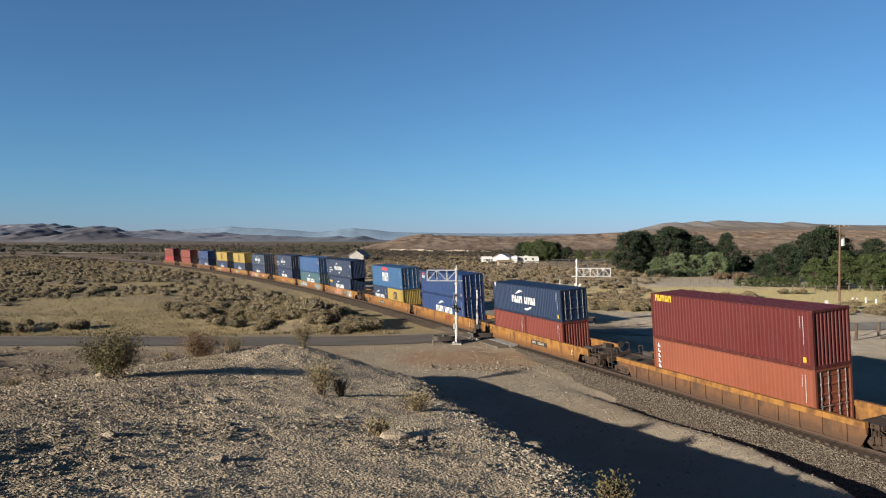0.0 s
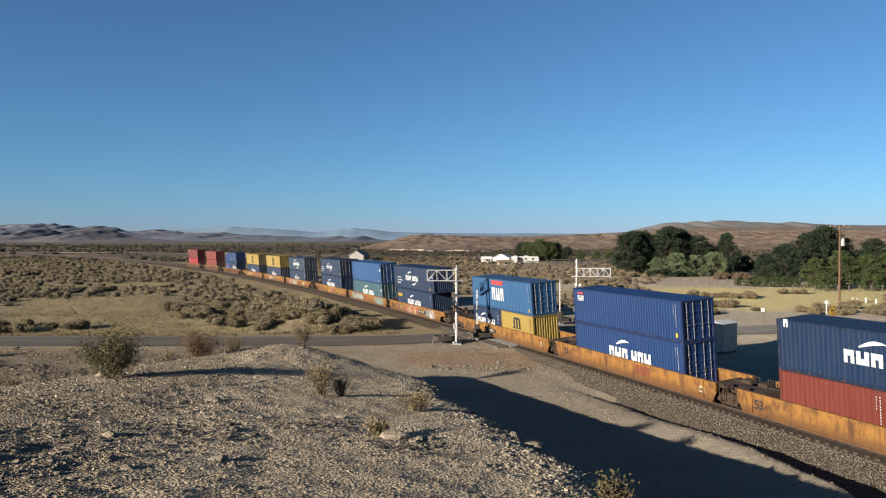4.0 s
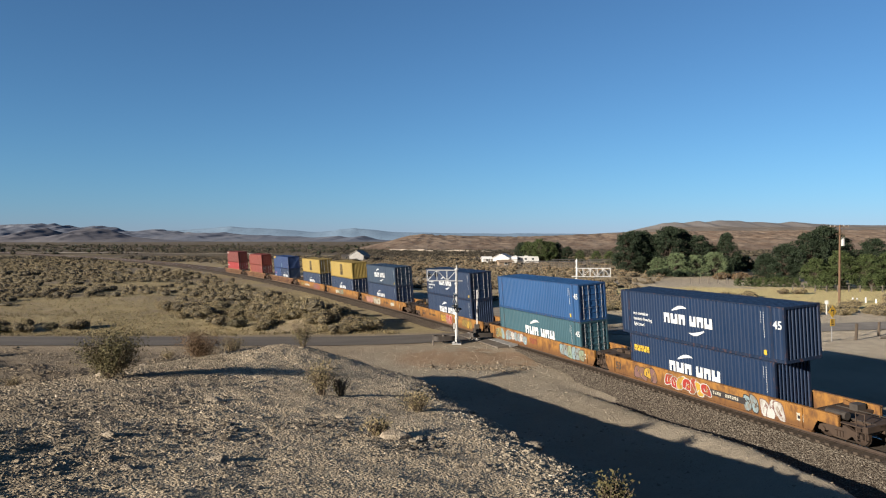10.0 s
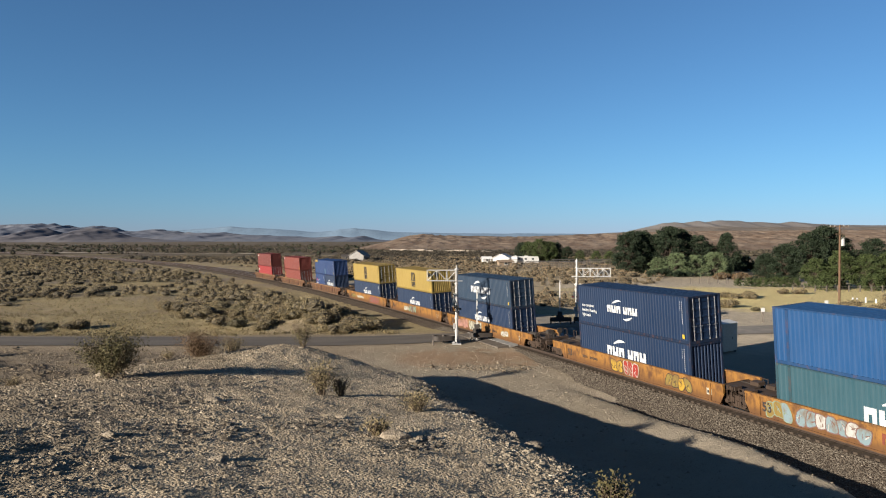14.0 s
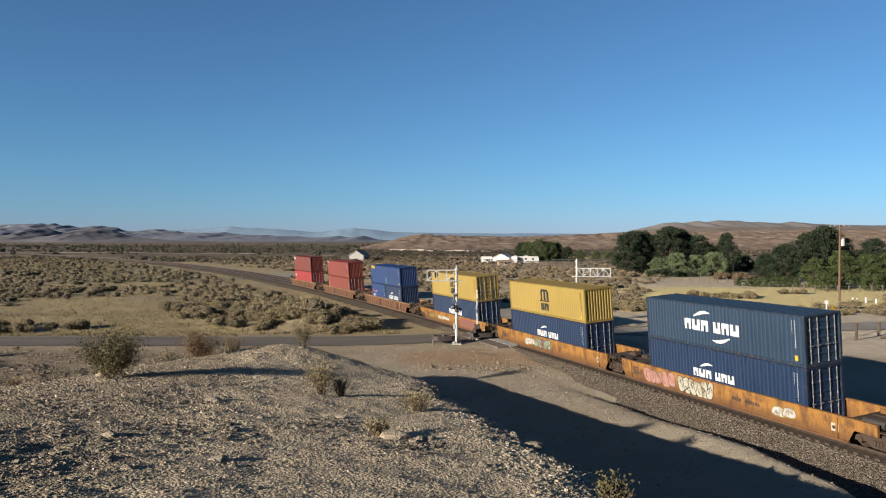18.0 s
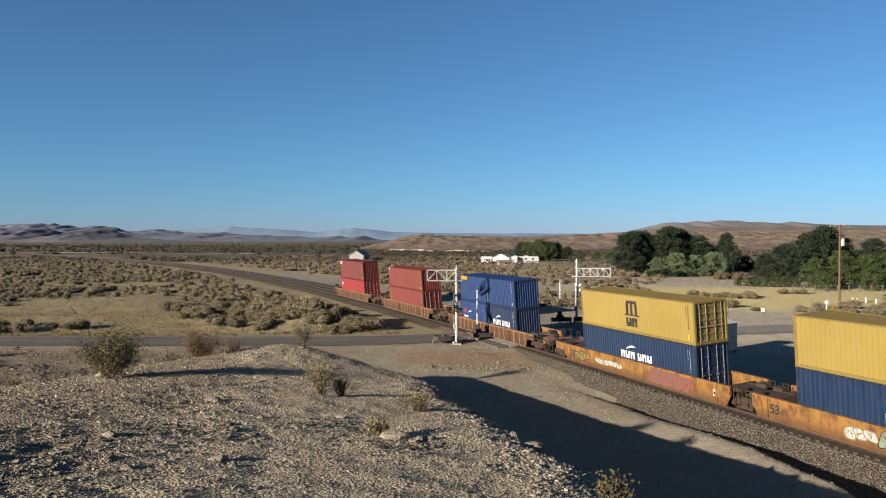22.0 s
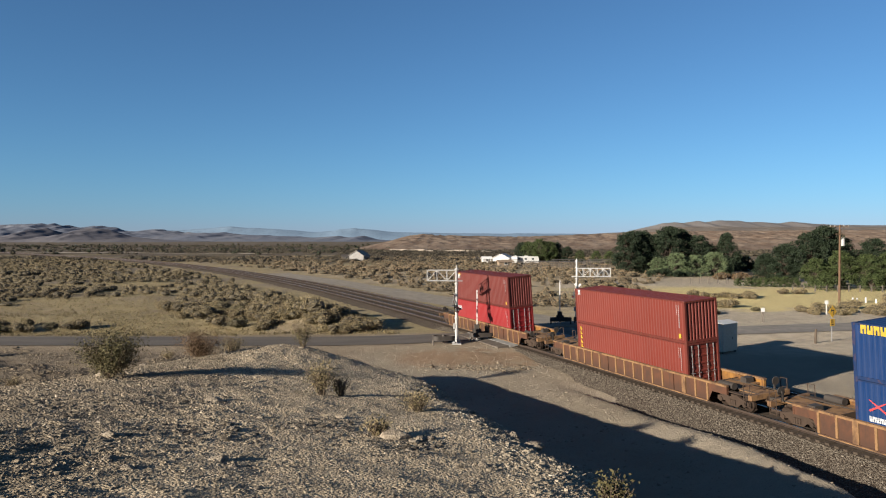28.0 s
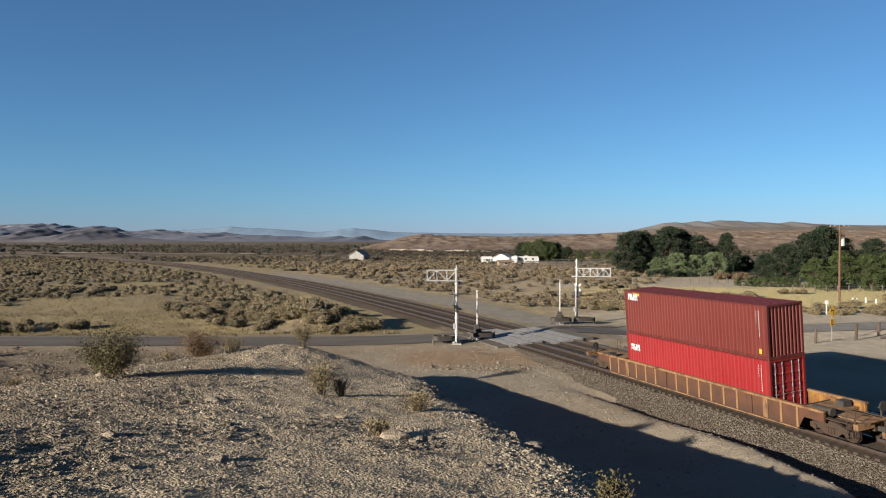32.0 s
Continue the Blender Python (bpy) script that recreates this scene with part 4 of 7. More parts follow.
def well_car(label, brown, pitch, lead_truck, rear_truck, lead_coupler, rear_coupler, number=True, ribbed=False, board=None):
    """A well car unit; pitch: its length over the ends. x = 0 is the middle of its well."""
    t = thing("well_car", label, "freight car", "cars of the train")
    paintm = MAT_CAR_BROWN if brown else MAT_CAR_YELLOW
    well = 15.4 if brown else 16.3
    e, joint = well / 2, 9.93
    tip = 11.9 if brown else 12.05
    ends = []
    for sx, cp in ((-1, rear_coupler), (1, lead_coupler)):
        ends.append((sx * (e + 0.45), sx * (e + 2.0)) if cp else (sx * (joint - 1.15), sx * (joint - 0.85)))
    key = (brown, lead_coupler, rear_coupler)
    if key not in _car_parts:
        rib = Build().box(-0.062, 0.062, -0.085, -0.018, SILL_LOW + 0.09, SILL_TOP - 0.09).mesh("rib")
        _car_parts[key] = (sill_mesh(ends[0], ends[1]), rib)
    if ("floor", brown) not in _car_parts:
        fl = Build()
        for x in np.linspace(-e + 0.3, e - 0.3, 9):
            fl.box(x - 0.15, x + 0.15, -1.4, 1.4, 0.24, 0.345)
        fl.box(-e, e, -0.2, 0.2, 0.23, 0.29)
        for sy in (-1, 1):
            fl.box(-e, e, *sorted((sy * 1.42, sy * 1.2)), 0.24, 0.28)
        _car_parts[("floor", brown)] = fl.mesh("well_floor")
        for cp in (False, True):
            far = (tip - e - 0.45) if cp else (joint - e - 0.1)
            _car_parts[("deck", brown, cp)] = {
                "end_deck": Build().prism([(0, -1.38), (1.6 if cp else 0.7, -1.38), (1.6 if cp else 0.9, -0.55), (far, -0.55), (far, 0.55), (1.6 if cp else 0.9, 0.55), (1.6 if cp else 0.7, 1.38), (0, 1.38)], 1.0, 1.1).mesh("end_deck"),
                "bulkhead": Build().box(-0.06, 0.0, -1.38, 1.38, 0.3, 1.14).mesh("bulkhead"),
                "centre_sill": Build().box(0.0, far, -0.3, 0.3, 0.68, 0.999).mesh("centre_sill")}
            if cp:
                _car_parts[("deck", brown, cp)]["end_beam"] = Build().box(far - 0.25, far, -1.35, 1.35, 0.86, 1.14).mesh("end_beam")
                _car_parts[("deck", brown, cp)]["walkway"] = Build().box(1.6, far - 0.25, -1.32, -1.05, 1.02, 1.07).mesh("walkway")
    sillm, ribm = _car_parts[key]
    for sy in (-1, 1):
        m = Matrix.Translation((0, sy * (SILL_OUT - 0.075), 0)) @ Matrix.Diagonal((1, -sy, 1, 1))
        sill = part("side_sill", sillm, MAT_CAR_YELLOW if sy > 0 else MAT_CAR_WEB if ribbed else paintm, t, at=m)
        if brown:
            part("top_chord", Build().box(ends[0][1] - 0.01, ends[1][1] + 0.01, -0.085, 0.11, SILL_TOP - 0.1, SILL_TOP + 0.006), MAT_CAR_RIB, sill, "tan painted top chord")
            for i in range(17):
                x = (i - 8) * 1.018
                rusty = i in (6, 13)
                if i in (2, 14):
                    part("stiffener", Build().box(x - 0.16, x + 0.16, -0.095, -0.018, SILL_LOW + 0.09, SILL_TOP - 0.09), MAT_CAR_RIB, sill, "wide yellowish stiffener plate")
                else:
                    part("rib", ribm, MAT_CAR_BROWN if rusty else MAT_CAR_RIB, sill, "upright rust-brown rib" if rusty else "upright tan steel rib", at=Matrix.Translation((x, 0, 0)))
            part("bottom_chord", Build().box(ends[0][0], ends[1][0], -0.1, 0.02, SILL_LOW - 0.005, SILL_LOW + 0.05), MAT_CAR_RIB, sill, "tan bottom flange")
        elif ribbed:
            part("top_chord", Build().box(ends[0][1] - 0.01, ends[1][1] + 0.01, -0.1, 0.11, SILL_TOP - 0.27, SILL_TOP + 0.006), MAT_CAR_YELLOW, sill, "worn yellow top chord")
            for i in range(13):
                part("rib", ribm, MAT_CAR_WEB, sill, "upright rusty rib", at=Matrix.Translation((-e + 0.1 + i * (well - 0.2) / 12, 0, 0)))
        else:
            for x in (-e + 0.1, e - 0.1):
                part("rib", ribm, paintm, sill, at=Matrix.Translation((x, 0, 0)))
    part("well_floor", _car_parts[("floor", brown)], MAT_CAR_BROWN, t)
    for sx, tr, cp in ((1, lead_truck, lead_coupler), (-1, rear_truck, rear_coupler)):
        m = Matrix.Translation((sx * e, 0, 0)) @ (Matrix.Identity(4) if sx > 0 else Matrix.Rotation(math.pi, 4, "Z"))
        kit = _car_parts[("deck", brown, cp)]
        deck = part("end_deck", kit["end_deck"], MAT_CAR_RIB if brown else MAT_TRUCK, t, "rusty end platform", at=m)
        for nm in ("bulkhead", "centre_sill", "end_beam", "walkway"):
            if nm in kit:
                part(nm, kit[nm], MAT_CAR_RIB if brown and nm == "end_beam" else MAT_TRUCK, deck)
        far = (tip - e - 0.45) if cp else (joint - e - 0.1)
        x0, x1, zt = (far - 0.15, far - 0.6, 1.72) if cp else (far - 0.55, far - 0.2, 1.4)
        for yy in (-1.33, 1.33):
            for xx in (x0, x1):
                part("grab_iron", Build().tube((xx, yy, 0.45), (xx, yy, zt), 0.025, n=5), MAT_TRUCK, deck)
            for zz in (0.5, 0.85, 1.2, zt - 0.02):
                part("rung", Build().tube((x0, yy, zz), (x1, yy, zz), 0.02, n=5), MAT_TRUCK, deck)
        if cp:
            part("air_tank", Build().tube((1.0, -0.95, 1.3), (2.1, -0.95, 1.3), 0.2, n=12), MAT_STEEL, deck)
            part("brake_valve", Build().box(0.9, 1.35, 0.6, 1.15, 1.07, 1.42), MAT_STEEL, deck)
            part("brake_wheel", Build().tube((far - 0.4, 0.75, 1.62), (far - 0.34, 0.75, 1.62), 0.24, n=14), MAT_STEEL, deck)
            part("brake_stand", Build().box(far - 0.5, far - 0.42, 0.7, 0.8, 1.1, 1.65), MAT_STEEL, deck)
            part("coupler", Build().box(far, far + 0.5, -0.11, 0.11, 0.68, 0.9).box(far + 0.28, far + 0.55, -0.19, 0.19, 0.62, 0.95), MAT_STEEL, deck)
            part("air_hose", Build().tube((far, 0.35, 0.75), (far + 0.3, 0.3, 0.42), 0.03, n=6), MAT_BLACK, deck)
            part("yellow_wedge", Build().prism([(0.05, 1.07), (1.3, 1.07), (0.05, SILL_TOP - 0.05)], -0.015, 0.015, Matrix.Translation((0, 1.22, 0)) @ rot_x(90)), MAT_CAR_YELLOW, deck, "yellow inner gusset")
        for yy in (-0.95, 0.95):
            part("train_line", Build().tube((0.1, yy * 0.7, 1.13), (far - 0.1, yy * 0.7, 1.13), 0.03, n=6), MAT_STEEL, deck, "dark brake pipe")
        if not cp:
            part("side_bearing", bevel_box(0.32, 0.28, 0.11, (far - 0.5, -0.85, 1.2)), MAT_TRUCK, deck)
            part("side_bearing", bevel_box(0.32, 0.28, 0.11, (far - 0.5, 0.85, 1.2)), MAT_TRUCK, deck)
            part("hose_loop", Build().tube((far - 0.15, -0.6, 1.1), (far + 0.1, -0.55, 0.8), 0.035, n=6).tube((far + 0.1, -0.55, 0.8), (far + 0.3, -0.6, 1.05), 0.035, n=6), MAT_BLACK, deck, "black air hose")
        if tr:
            truck(t, sx * ((tip - 2.15) if cp else joint))
    if number and not brown:
        y = -SILL_OUT + 0.05
        letters("size_number", "53", 0.68, MARK_BLACK, t, Matrix.Translation((-e + 0.25, y, 0.58)) @ SIDE_TEXT, "stencilled number 53")
        plate2 = part("capacity_plate", Build().box(e - 0.42, e - 0.02, y - 0.006, y + 0.004, 0.6, 0.98), MARK_CREAM, t, "small white plate")
        part("plate_bar", Build().box(e - 0.36, e - 0.08, y - 0.009, y - 0.006, 0.7, 0.86), MARK_BLACK, plate2)
        if board:
            x0, dark = board
            plate = t
            if dark:
                plate = part("number_board", Build().box(x0, x0 + 2.7, y - 0.004, y + 0.004, 0.62, 0.98), MARK_BLACK, t, "black board with code bars")
            bars = []
            blocks(bars, x0 + 0.2, 0.71, 0.19, [0.6] * 4 + [-1.2] + [0.6] * 6, y - 0.008, 0.32)
            for shape in bars:
                part("code_bar", shape, MARK_CREAM if dark else MARK_BLACK, plate, "" if dark else "black code bar")
    return t


_spray = {}


def spray(c):
    if c not in _spray:
        _spray[c] = grimy("spray_paint_%d" % len(_spray), scale_c(c, 0.82), (0.1, 0.055, 0.022), 0.7, 2.2, 0.7)
    return _spray[c]


PINK, CREAM, INK = (0.3, 0.155, 0.125), (0.33, 0.32, 0.26), (0.015, 0.014, 0.014)
PALE_BLUE, PALE_GREEN, CHALK = (0.16, 0.22, 0.24), (0.17, 0.22, 0.16), (0.36, 0.36, 0.34)
BLOOD, AMBER, OCHRE, DUSK = (0.24, 0.018, 0.014), (0.34, 0.21, 0.02), (0.18, 0.13, 0.03), (0.13, 0.07, 0.065)


def bubble(rnd, x, z, rx, rz, y):
    """A rounded, slightly lopsided painted patch on a car's side."""
    n, k0, lean = 14, rnd.random() * 6, rnd.uniform(-0.3, 0.3)
    pts = []
    for i in range(n):
        k = 2 * math.pi * i / n
        c, s = math.cos(k), math.sin(k)
        q = 1 + 0.13 * math.sin(2 * k + k0) + 0.09 * math.sin(3 * k + 2 * k0)
        pz = q * rz * math.copysign(abs(s) ** 0.7, s)
        pts.append((x + q * rx * math.copysign(abs(c) ** 0.7, c) + lean * pz, z + pz))
    return [(px, y, min(SILL_TOP - 0.1, max(SILL_LOW + 0.1, pz))) for px, pz in pts]


def graffiti(car, x0, x1, fill, edge, seed, second=None, tall=0.8):
    """A row of outlined bubbles with short strokes on them, no writing."""
    rnd = random.Random(seed)
    y = -SILL_OUT + 0.05
    n = max(2, int((x1 - x0) / 0.5))
    step = (x1 - x0) / n
    for i in range(n):
        x = x0 + (i + 0.5) * step
        z = 0.79 + rnd.uniform(-0.07, 0.07)
        rx, rz = step * rnd.uniform(0.5, 0.66), tall * rnd.uniform(0.42, 0.56)
        d = 0.0012 * (i % 4)
        state = rnd.getstate()
        outer = bubble(rnd, x, z, rx + 0.055, rz + 0.055, y - 0.003 - d)
        rnd.setstate(state)
        inner = bubble(rnd, x, z, rx, rz, y - 0.0035 - d)
        part("graffiti_outline", Build().add(outer, [tuple(range(14))]), spray(edge), car, "dark painted outline" if edge == INK else "")
        part("graffiti_patch", Build().add(inner, [tuple(range(14))]), spray((fill, fill, second or fill)[i % 3]), car, "plain painted patch")
        for j in range(3):
            k = rnd.uniform(-1.2, 1.2)
            m = Matrix.Translation((x + rnd.uniform(-0.5, 0.5) * rx, y - 0.0041 - d, z + rnd.uniform(-0.45, 0.45) * rz)) @ Matrix.Rotation(k, 4, "Y")
            w0, l0 = rnd.uniform(0.02, 0.04), rnd.uniform(0.1, 0.3) * tall
            q = [m @ Vector(p) for p in ((-w0, 0, -l0), (w0, 0, -l0 * 0.8), (w0 * 0.7, 0, l0), (-w0 * 0.5, 0, l0 * 0.9))]
            if all(SILL_LOW + 0.08 < p.z < SILL_TOP - 0.08 for p in q):
                part("graffiti_stroke", Build().add([tuple(p) for p in q], [(0, 1, 2, 3)]), spray(edge if j else (second or edge)), car)


def red_bars(car, x, high=0.5):
    """Plain bars in place of a car owner's stencil."""
    shapes = []
    blocks(shapes, x, 0.62, high, [0.7, 0.7, 0.75], -SILL_OUT + 0.042)
    for b in shapes:
        part("stencil_bar", b, MARK_RUST, car, "rust-red stencil bar")


MARK_RUST = plain("mark_rust", (0.119, 0.025, 0.010), 0.7)

# ---- the train ----
SPEED_END, SLOWING = 7.57, -0.0344


def gone(t):
    """How far the train stands behind its place at 32 s."""
    return SPEED_END * (t - 32.0) + SLOWING / 2 * (t - 32.0) ** 2


riders = []          # (thing, s at 32 s, offset in the car's space)


def load(car_s, pieces):
    """Stacks pieces (container, x shift) on a car's well floor; each row of pieces lies on the one below."""
    z = 0.35
    for row in pieces:
        top = 0
        for c, x, high in row:
            riders.append((c, car_s, Matrix.Translation((x, 0, z))))
            top = max(top, high)
        z += top + 0.012


def unit(car_s, label, brown, place, pieces, ribbed=False, board=None):
    """place: first, middle, last of a set, or alone. board: where its number stands, and whether on a black board."""
    if brown:
        car = well_car(label, True, 23.8, True, True, True, True)
    else:
        car = well_car(label, False, 19.86, True, place == "last", place == "first", place == "last", not ribbed, ribbed, board)
    riders.append((car, car_s, Matrix.Identity(4)))
    load(car_s, pieces)
    return car


NAVY40 = "navy blue forty-foot container with white emblem blocks"
unit(276.60, "orange-yellow well car with grimy sides", False, "middle",
     [[(container("dark red container stacked on the well car", OLDRED), 0, HC)], [(container("dark red upper container on the well car", OLDRED), 0, HC)]])
unit(256.70, "ribbed rusty well car with a yellow top chord", False, "last",
     [[(container("salmon pink container with white upright marks", SALMON, marks="upright:w"), 0, HC)],
      [(container("dark red container with small yellow emblem", DARKRED, doors=False, marks="corner:y:5:0.84"), 0, HC)]], True)
unit(232.60, "orange-yellow well car with dark number board", False, "first",
     [[(container("old red twenty-foot container in the well", OLDRED, TWENTY, STD, False), -3.155, STD), (container("old red twenty-foot container beside its twin", OLDRED, TWENTY, STD, False), 3.155, STD)],
      [(container(NAVY40, BLUE, high=STD, marks="arc_top:-0.2:0.62;corner:w:1:0.86"), 0, STD)]], board=(1.2, True))
car_b = unit(212.70, "orange-yellow well car with red stencil bars", False, "middle",
     [[(container("blue container with white emblem blocks low down", DEEPBLUE, marks="arc_low:0.6:0.68"), 0, HC)],
      [(container("deep blue container with small white emblem", DEEPBLUE, high=STD, marks="band:-5.2:0.66:0.42"), 0, STD)]])
unit(193.30, "orange-yellow well car with plain dusty sides", False, "last",
     [[(container("navy twenty-foot container with white emblem blocks", BLUE, TWENTY, STD, True, "arc_low:-0.2:0.56"), -3.155, STD), (container("yellow twenty-foot container with black emblem", YELLOW, TWENTY, STD, False, "tall:0"), 3.155, STD)],
      [(container("mid blue container with white blocks and red bar", MIDBLUE, marks="band:-0.4:0.3:1.25"), 0, HC)]], board=(-3.6, True))
car_d = unit(169.20, "orange well car covered with coloured graffiti", False, "first",
     [[(container(NAVY40, BLUE, doors=False, marks="arc_low:0:0.64;corner:y:5:0.62"), 0, HC)], [(container("navy blue forty-five-foot container with emblem blocks", BLUE, FORTYFIVE, HC, False, "arc_top:-0.35:0.62;eco:1.35"), 0, HC)]], board=(1.6, True))
car_e = unit(149.55, "orange well car with pale graffiti along its side", False, "middle",
     [[(container("teal forty-five-foot container with white emblem blocks", TEAL, FORTYFIVE, HC, True, "arc_low:0.5:0.72"), 0, HC)], [(container("light blue forty-five-foot container without emblem", SKYBLUE, FORTYFIVE, HC), 0, HC)]])
car_f = unit(129.70, "orange well car with red graffiti strokes", False, "last",
     [[(container(NAVY40, BLUE, doors=False, marks="arc_low:-0.4:0.64"), 0, HC)], [(container("navy blue container with slogan bars and emblem", BLUE, marks="arc_top:-0.6:0.5;eco:0.6"), 0, HC)]], board=(-5.9, False))
car_g = unit(105.70, "orange well car with pink and cream graffiti", False, "first",
     [[(container(NAVY40, BLUE, marks="arc_low:-0.35:0.48"), 0, HC)], [(container("faded grey-blue container with white emblem blocks", GREYBLUE, high=STD, marks="arc_top:-0.35:0.64"), 0, STD)]], board=(1.1, False))
car_h = unit(85.65, "orange well car with pale green graffiti", False, "middle",
     [[(container(NAVY40, BLUE, high=HC, marks="arc_low:0.25:0.49"), 0, HC)], [(container("yellow container with tall black emblem", YELLOW, high=STD, doors=False, marks="tall:0.1"), 0, STD)]])
car_i = unit(65.80, "orange well car with faded red graffiti", False, "last",
     [[(container(NAVY40, BLUE, high=HC, marks="arc_low:0.25:0.49"), 0, HC)], [(container("yellow container with black emblem and rusty doors", YELLOW, high=STD, marks="tall:0.0"), 0, STD)]])
unit(42.10, "brown well car with ribbed rusty sides", True, "alone",
     [[(container("blue twenty-foot container with star emblem", DEEPBLUE, TWENTY, HC, False, "star"), -3.155, HC), (container("navy twenty-foot container with white emblem blocks", BLUE, TWENTY, HC, False, "arc_low:0:0.5"), 3.155, HC)],
      [(container("blue container with a small yellow emblem", DEEPBLUE, high=STD, doors=False, marks="corner:y:5:0.82;patch:0.15"), 0, STD)]])
unit(18.10, "brown well car with yellowish steel ribs", True, "alone",
     [[(container("brick red container with barred doors", BRICK, high=HC, marks="upright:y"), 0, HC)], [(container("brick red upper container with closed front", BRICK, high=STD, doors=False, marks="corner:w:1:0.82"), 0, STD)]])
tail_car = unit(-6.00, "brown last well car of the train", True, "alone",
     [[(container("scarlet container with white emblem blocks", SCARLET, high=HC, marks="corner:w:3:0.62"), 0, HC)], [(container("maroon container with small white and yellow emblem", MAROON, high=HC, doors=False, marks="flag"), 0, HC)]])

red_bars(car_b, 1.5, 0.6)
graffiti(car_d, -5.6, -3.4, DUSK, INK, 1, AMBER)
graffiti(car_d, -2.4, 1.5, BLOOD, CHALK, 2, AMBER)
graffiti(car_d, 4.2, 5.2, PALE_BLUE, INK, 3)
graffiti(car_d, 5.4, 6.9, CHALK, DUSK, 4, tall=1.0)
graffiti(car_e, -5.6, -1.6, PALE_BLUE, DUSK, 5, CHALK)
red_bars(car_e, -1.0)
graffiti(car_e, 4.2, 7.6, PALE_BLUE, INK, 6, PALE_GREEN, tall=0.95)
graffiti(car_e, -7.6, -6.0, OCHRE, PALE_GREEN, 7, PALE_BLUE)
graffiti(car_f, -1.9, -0.6, AMBER, INK, 8)
graffiti(car_f, -0.4, 1.1, BLOOD, CHALK, 9, tall=1.0)
graffiti(car_f, 4.1, 6.4, OCHRE, INK, 10, AMBER)
graffiti(car_g, -6.6, -3.6, PINK, DUSK, 11)
graffiti(car_g, -3.2, -0.2, CREAM, INK, 12, tall=0.95)
graffiti(car_g, 4.2, 5.6, CHALK, OCHRE, 13, tall=0.4)
graffiti(car_h, -3.4, -1.8, CHALK, OCHRE, 14, tall=0.5)
graffiti(car_h, -1.6, 1.0, PALE_GREEN, INK, 15, DUSK)
graffiti(car_i, -4.4, -1.2, CHALK, OCHRE, 16, tall=0.35)
graffiti(car_i, 2.0, 5.8, DUSK, BLOOD, 17, tall=0.95)
graffiti(car_i, -7.3, -5.4, OCHRE, INK, 18, tall=0.5)
part("end_marker", Build().box(-12.35, -12.15, -0.12, 0.12, 0.95, 1.5), MAT_BLACK, tail_car, "dark rear marker unit on the coupler")
part("marker_lamp", Build().tube((-12.36, 0, 1.42), (-12.4, 0, 1.42), 0.06, n=10), MAT_LENS, tail_car, "red marker lamp")


def motions():
    """Everything that moves: cars and their loads along the line."""
    times = [float(i) for i in range(33)]
    for ob, s, m in riders:
        walk(ob, [(t, rail_pose(s + gone(t)) @ m) for t in times])
    # wheels roll: rows close enough for a fifth of a turn each
    roll = [i / 15.0 for i in range(481)]
    for w, x in spinning:
        walk(w, [(t, Matrix.Translation((x, 0, 0.455)) @ Matrix.Rotation(gone(t) / 0.455, 4, "Y")) for t in roll])
# ---- far hills ----
def hills(name, span, ridge, reach, gully, mat, label, step, seed=0.0, relief=1.0):
    """A range of hills. span: x of the profile's points; ridge: heights there; reach: (front foot, crest, back foot) in y."""
    y0, y1, y2 = reach
    xs = spaced((span[0], span[-1], step))
    ys = spaced((y0, y2, step * 1.2))

    def height(x, y):
        up = np.interp(x, span, ridge)
        t = np.where(y < y1, (y - y0) / (y1 - y0), (y2 - y) / (y2 - y1))
        t = np.clip(t, 0, 1)
        n1 = 1 - np.abs(fbm(x + seed, y * 0.5 + seed, gully, 2)) * 2.4
        n2 = 1 - np.abs(fbm(x + 3 * seed, y * 0.5, gully * 0.35, 3, 0.6)) * 2.4
        body = t ** 0.8 * (1 - 0.38 * relief * (1 - np.clip(n1, 0, 1))) + relief * 0.6 * t * (1 - t) * n1 + relief * 0.22 * n2 * np.minimum(1, 3 * t) * (1 - 0.5 * t)
        z = up * body * 1.02
        return z - 3.0 * (1 - t)
    return sheet(name, xs, ys, height, mat, label, "hill", True)


MAT_HILL_RED = hill_material("red_bank", (0.15, 0.105, 0.075), (0.225, 0.172, 0.128), (0.068, 0.048, 0.036), 16.0)
MAT_HILL_TAN = hill_material("tan_hill", (0.155, 0.128, 0.104), (0.19, 0.162, 0.134), (0.092, 0.078, 0.064), 60.0)
MAT_HILL_CREST = hill_material("crest_hill", (0.165, 0.15, 0.14), (0.19, 0.172, 0.158), (0.135, 0.128, 0.126), 80.0)
# blue air haze is put into the base colours of these three
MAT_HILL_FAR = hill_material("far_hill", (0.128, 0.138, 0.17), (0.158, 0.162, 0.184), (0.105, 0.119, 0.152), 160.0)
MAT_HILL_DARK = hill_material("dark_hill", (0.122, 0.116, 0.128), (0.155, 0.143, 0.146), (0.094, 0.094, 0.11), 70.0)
MAT_HILL_HAZE = hill_material("blue_range", (0.165, 0.228, 0.3), (0.17, 0.234, 0.305), (0.16, 0.222, 0.296), 500.0)

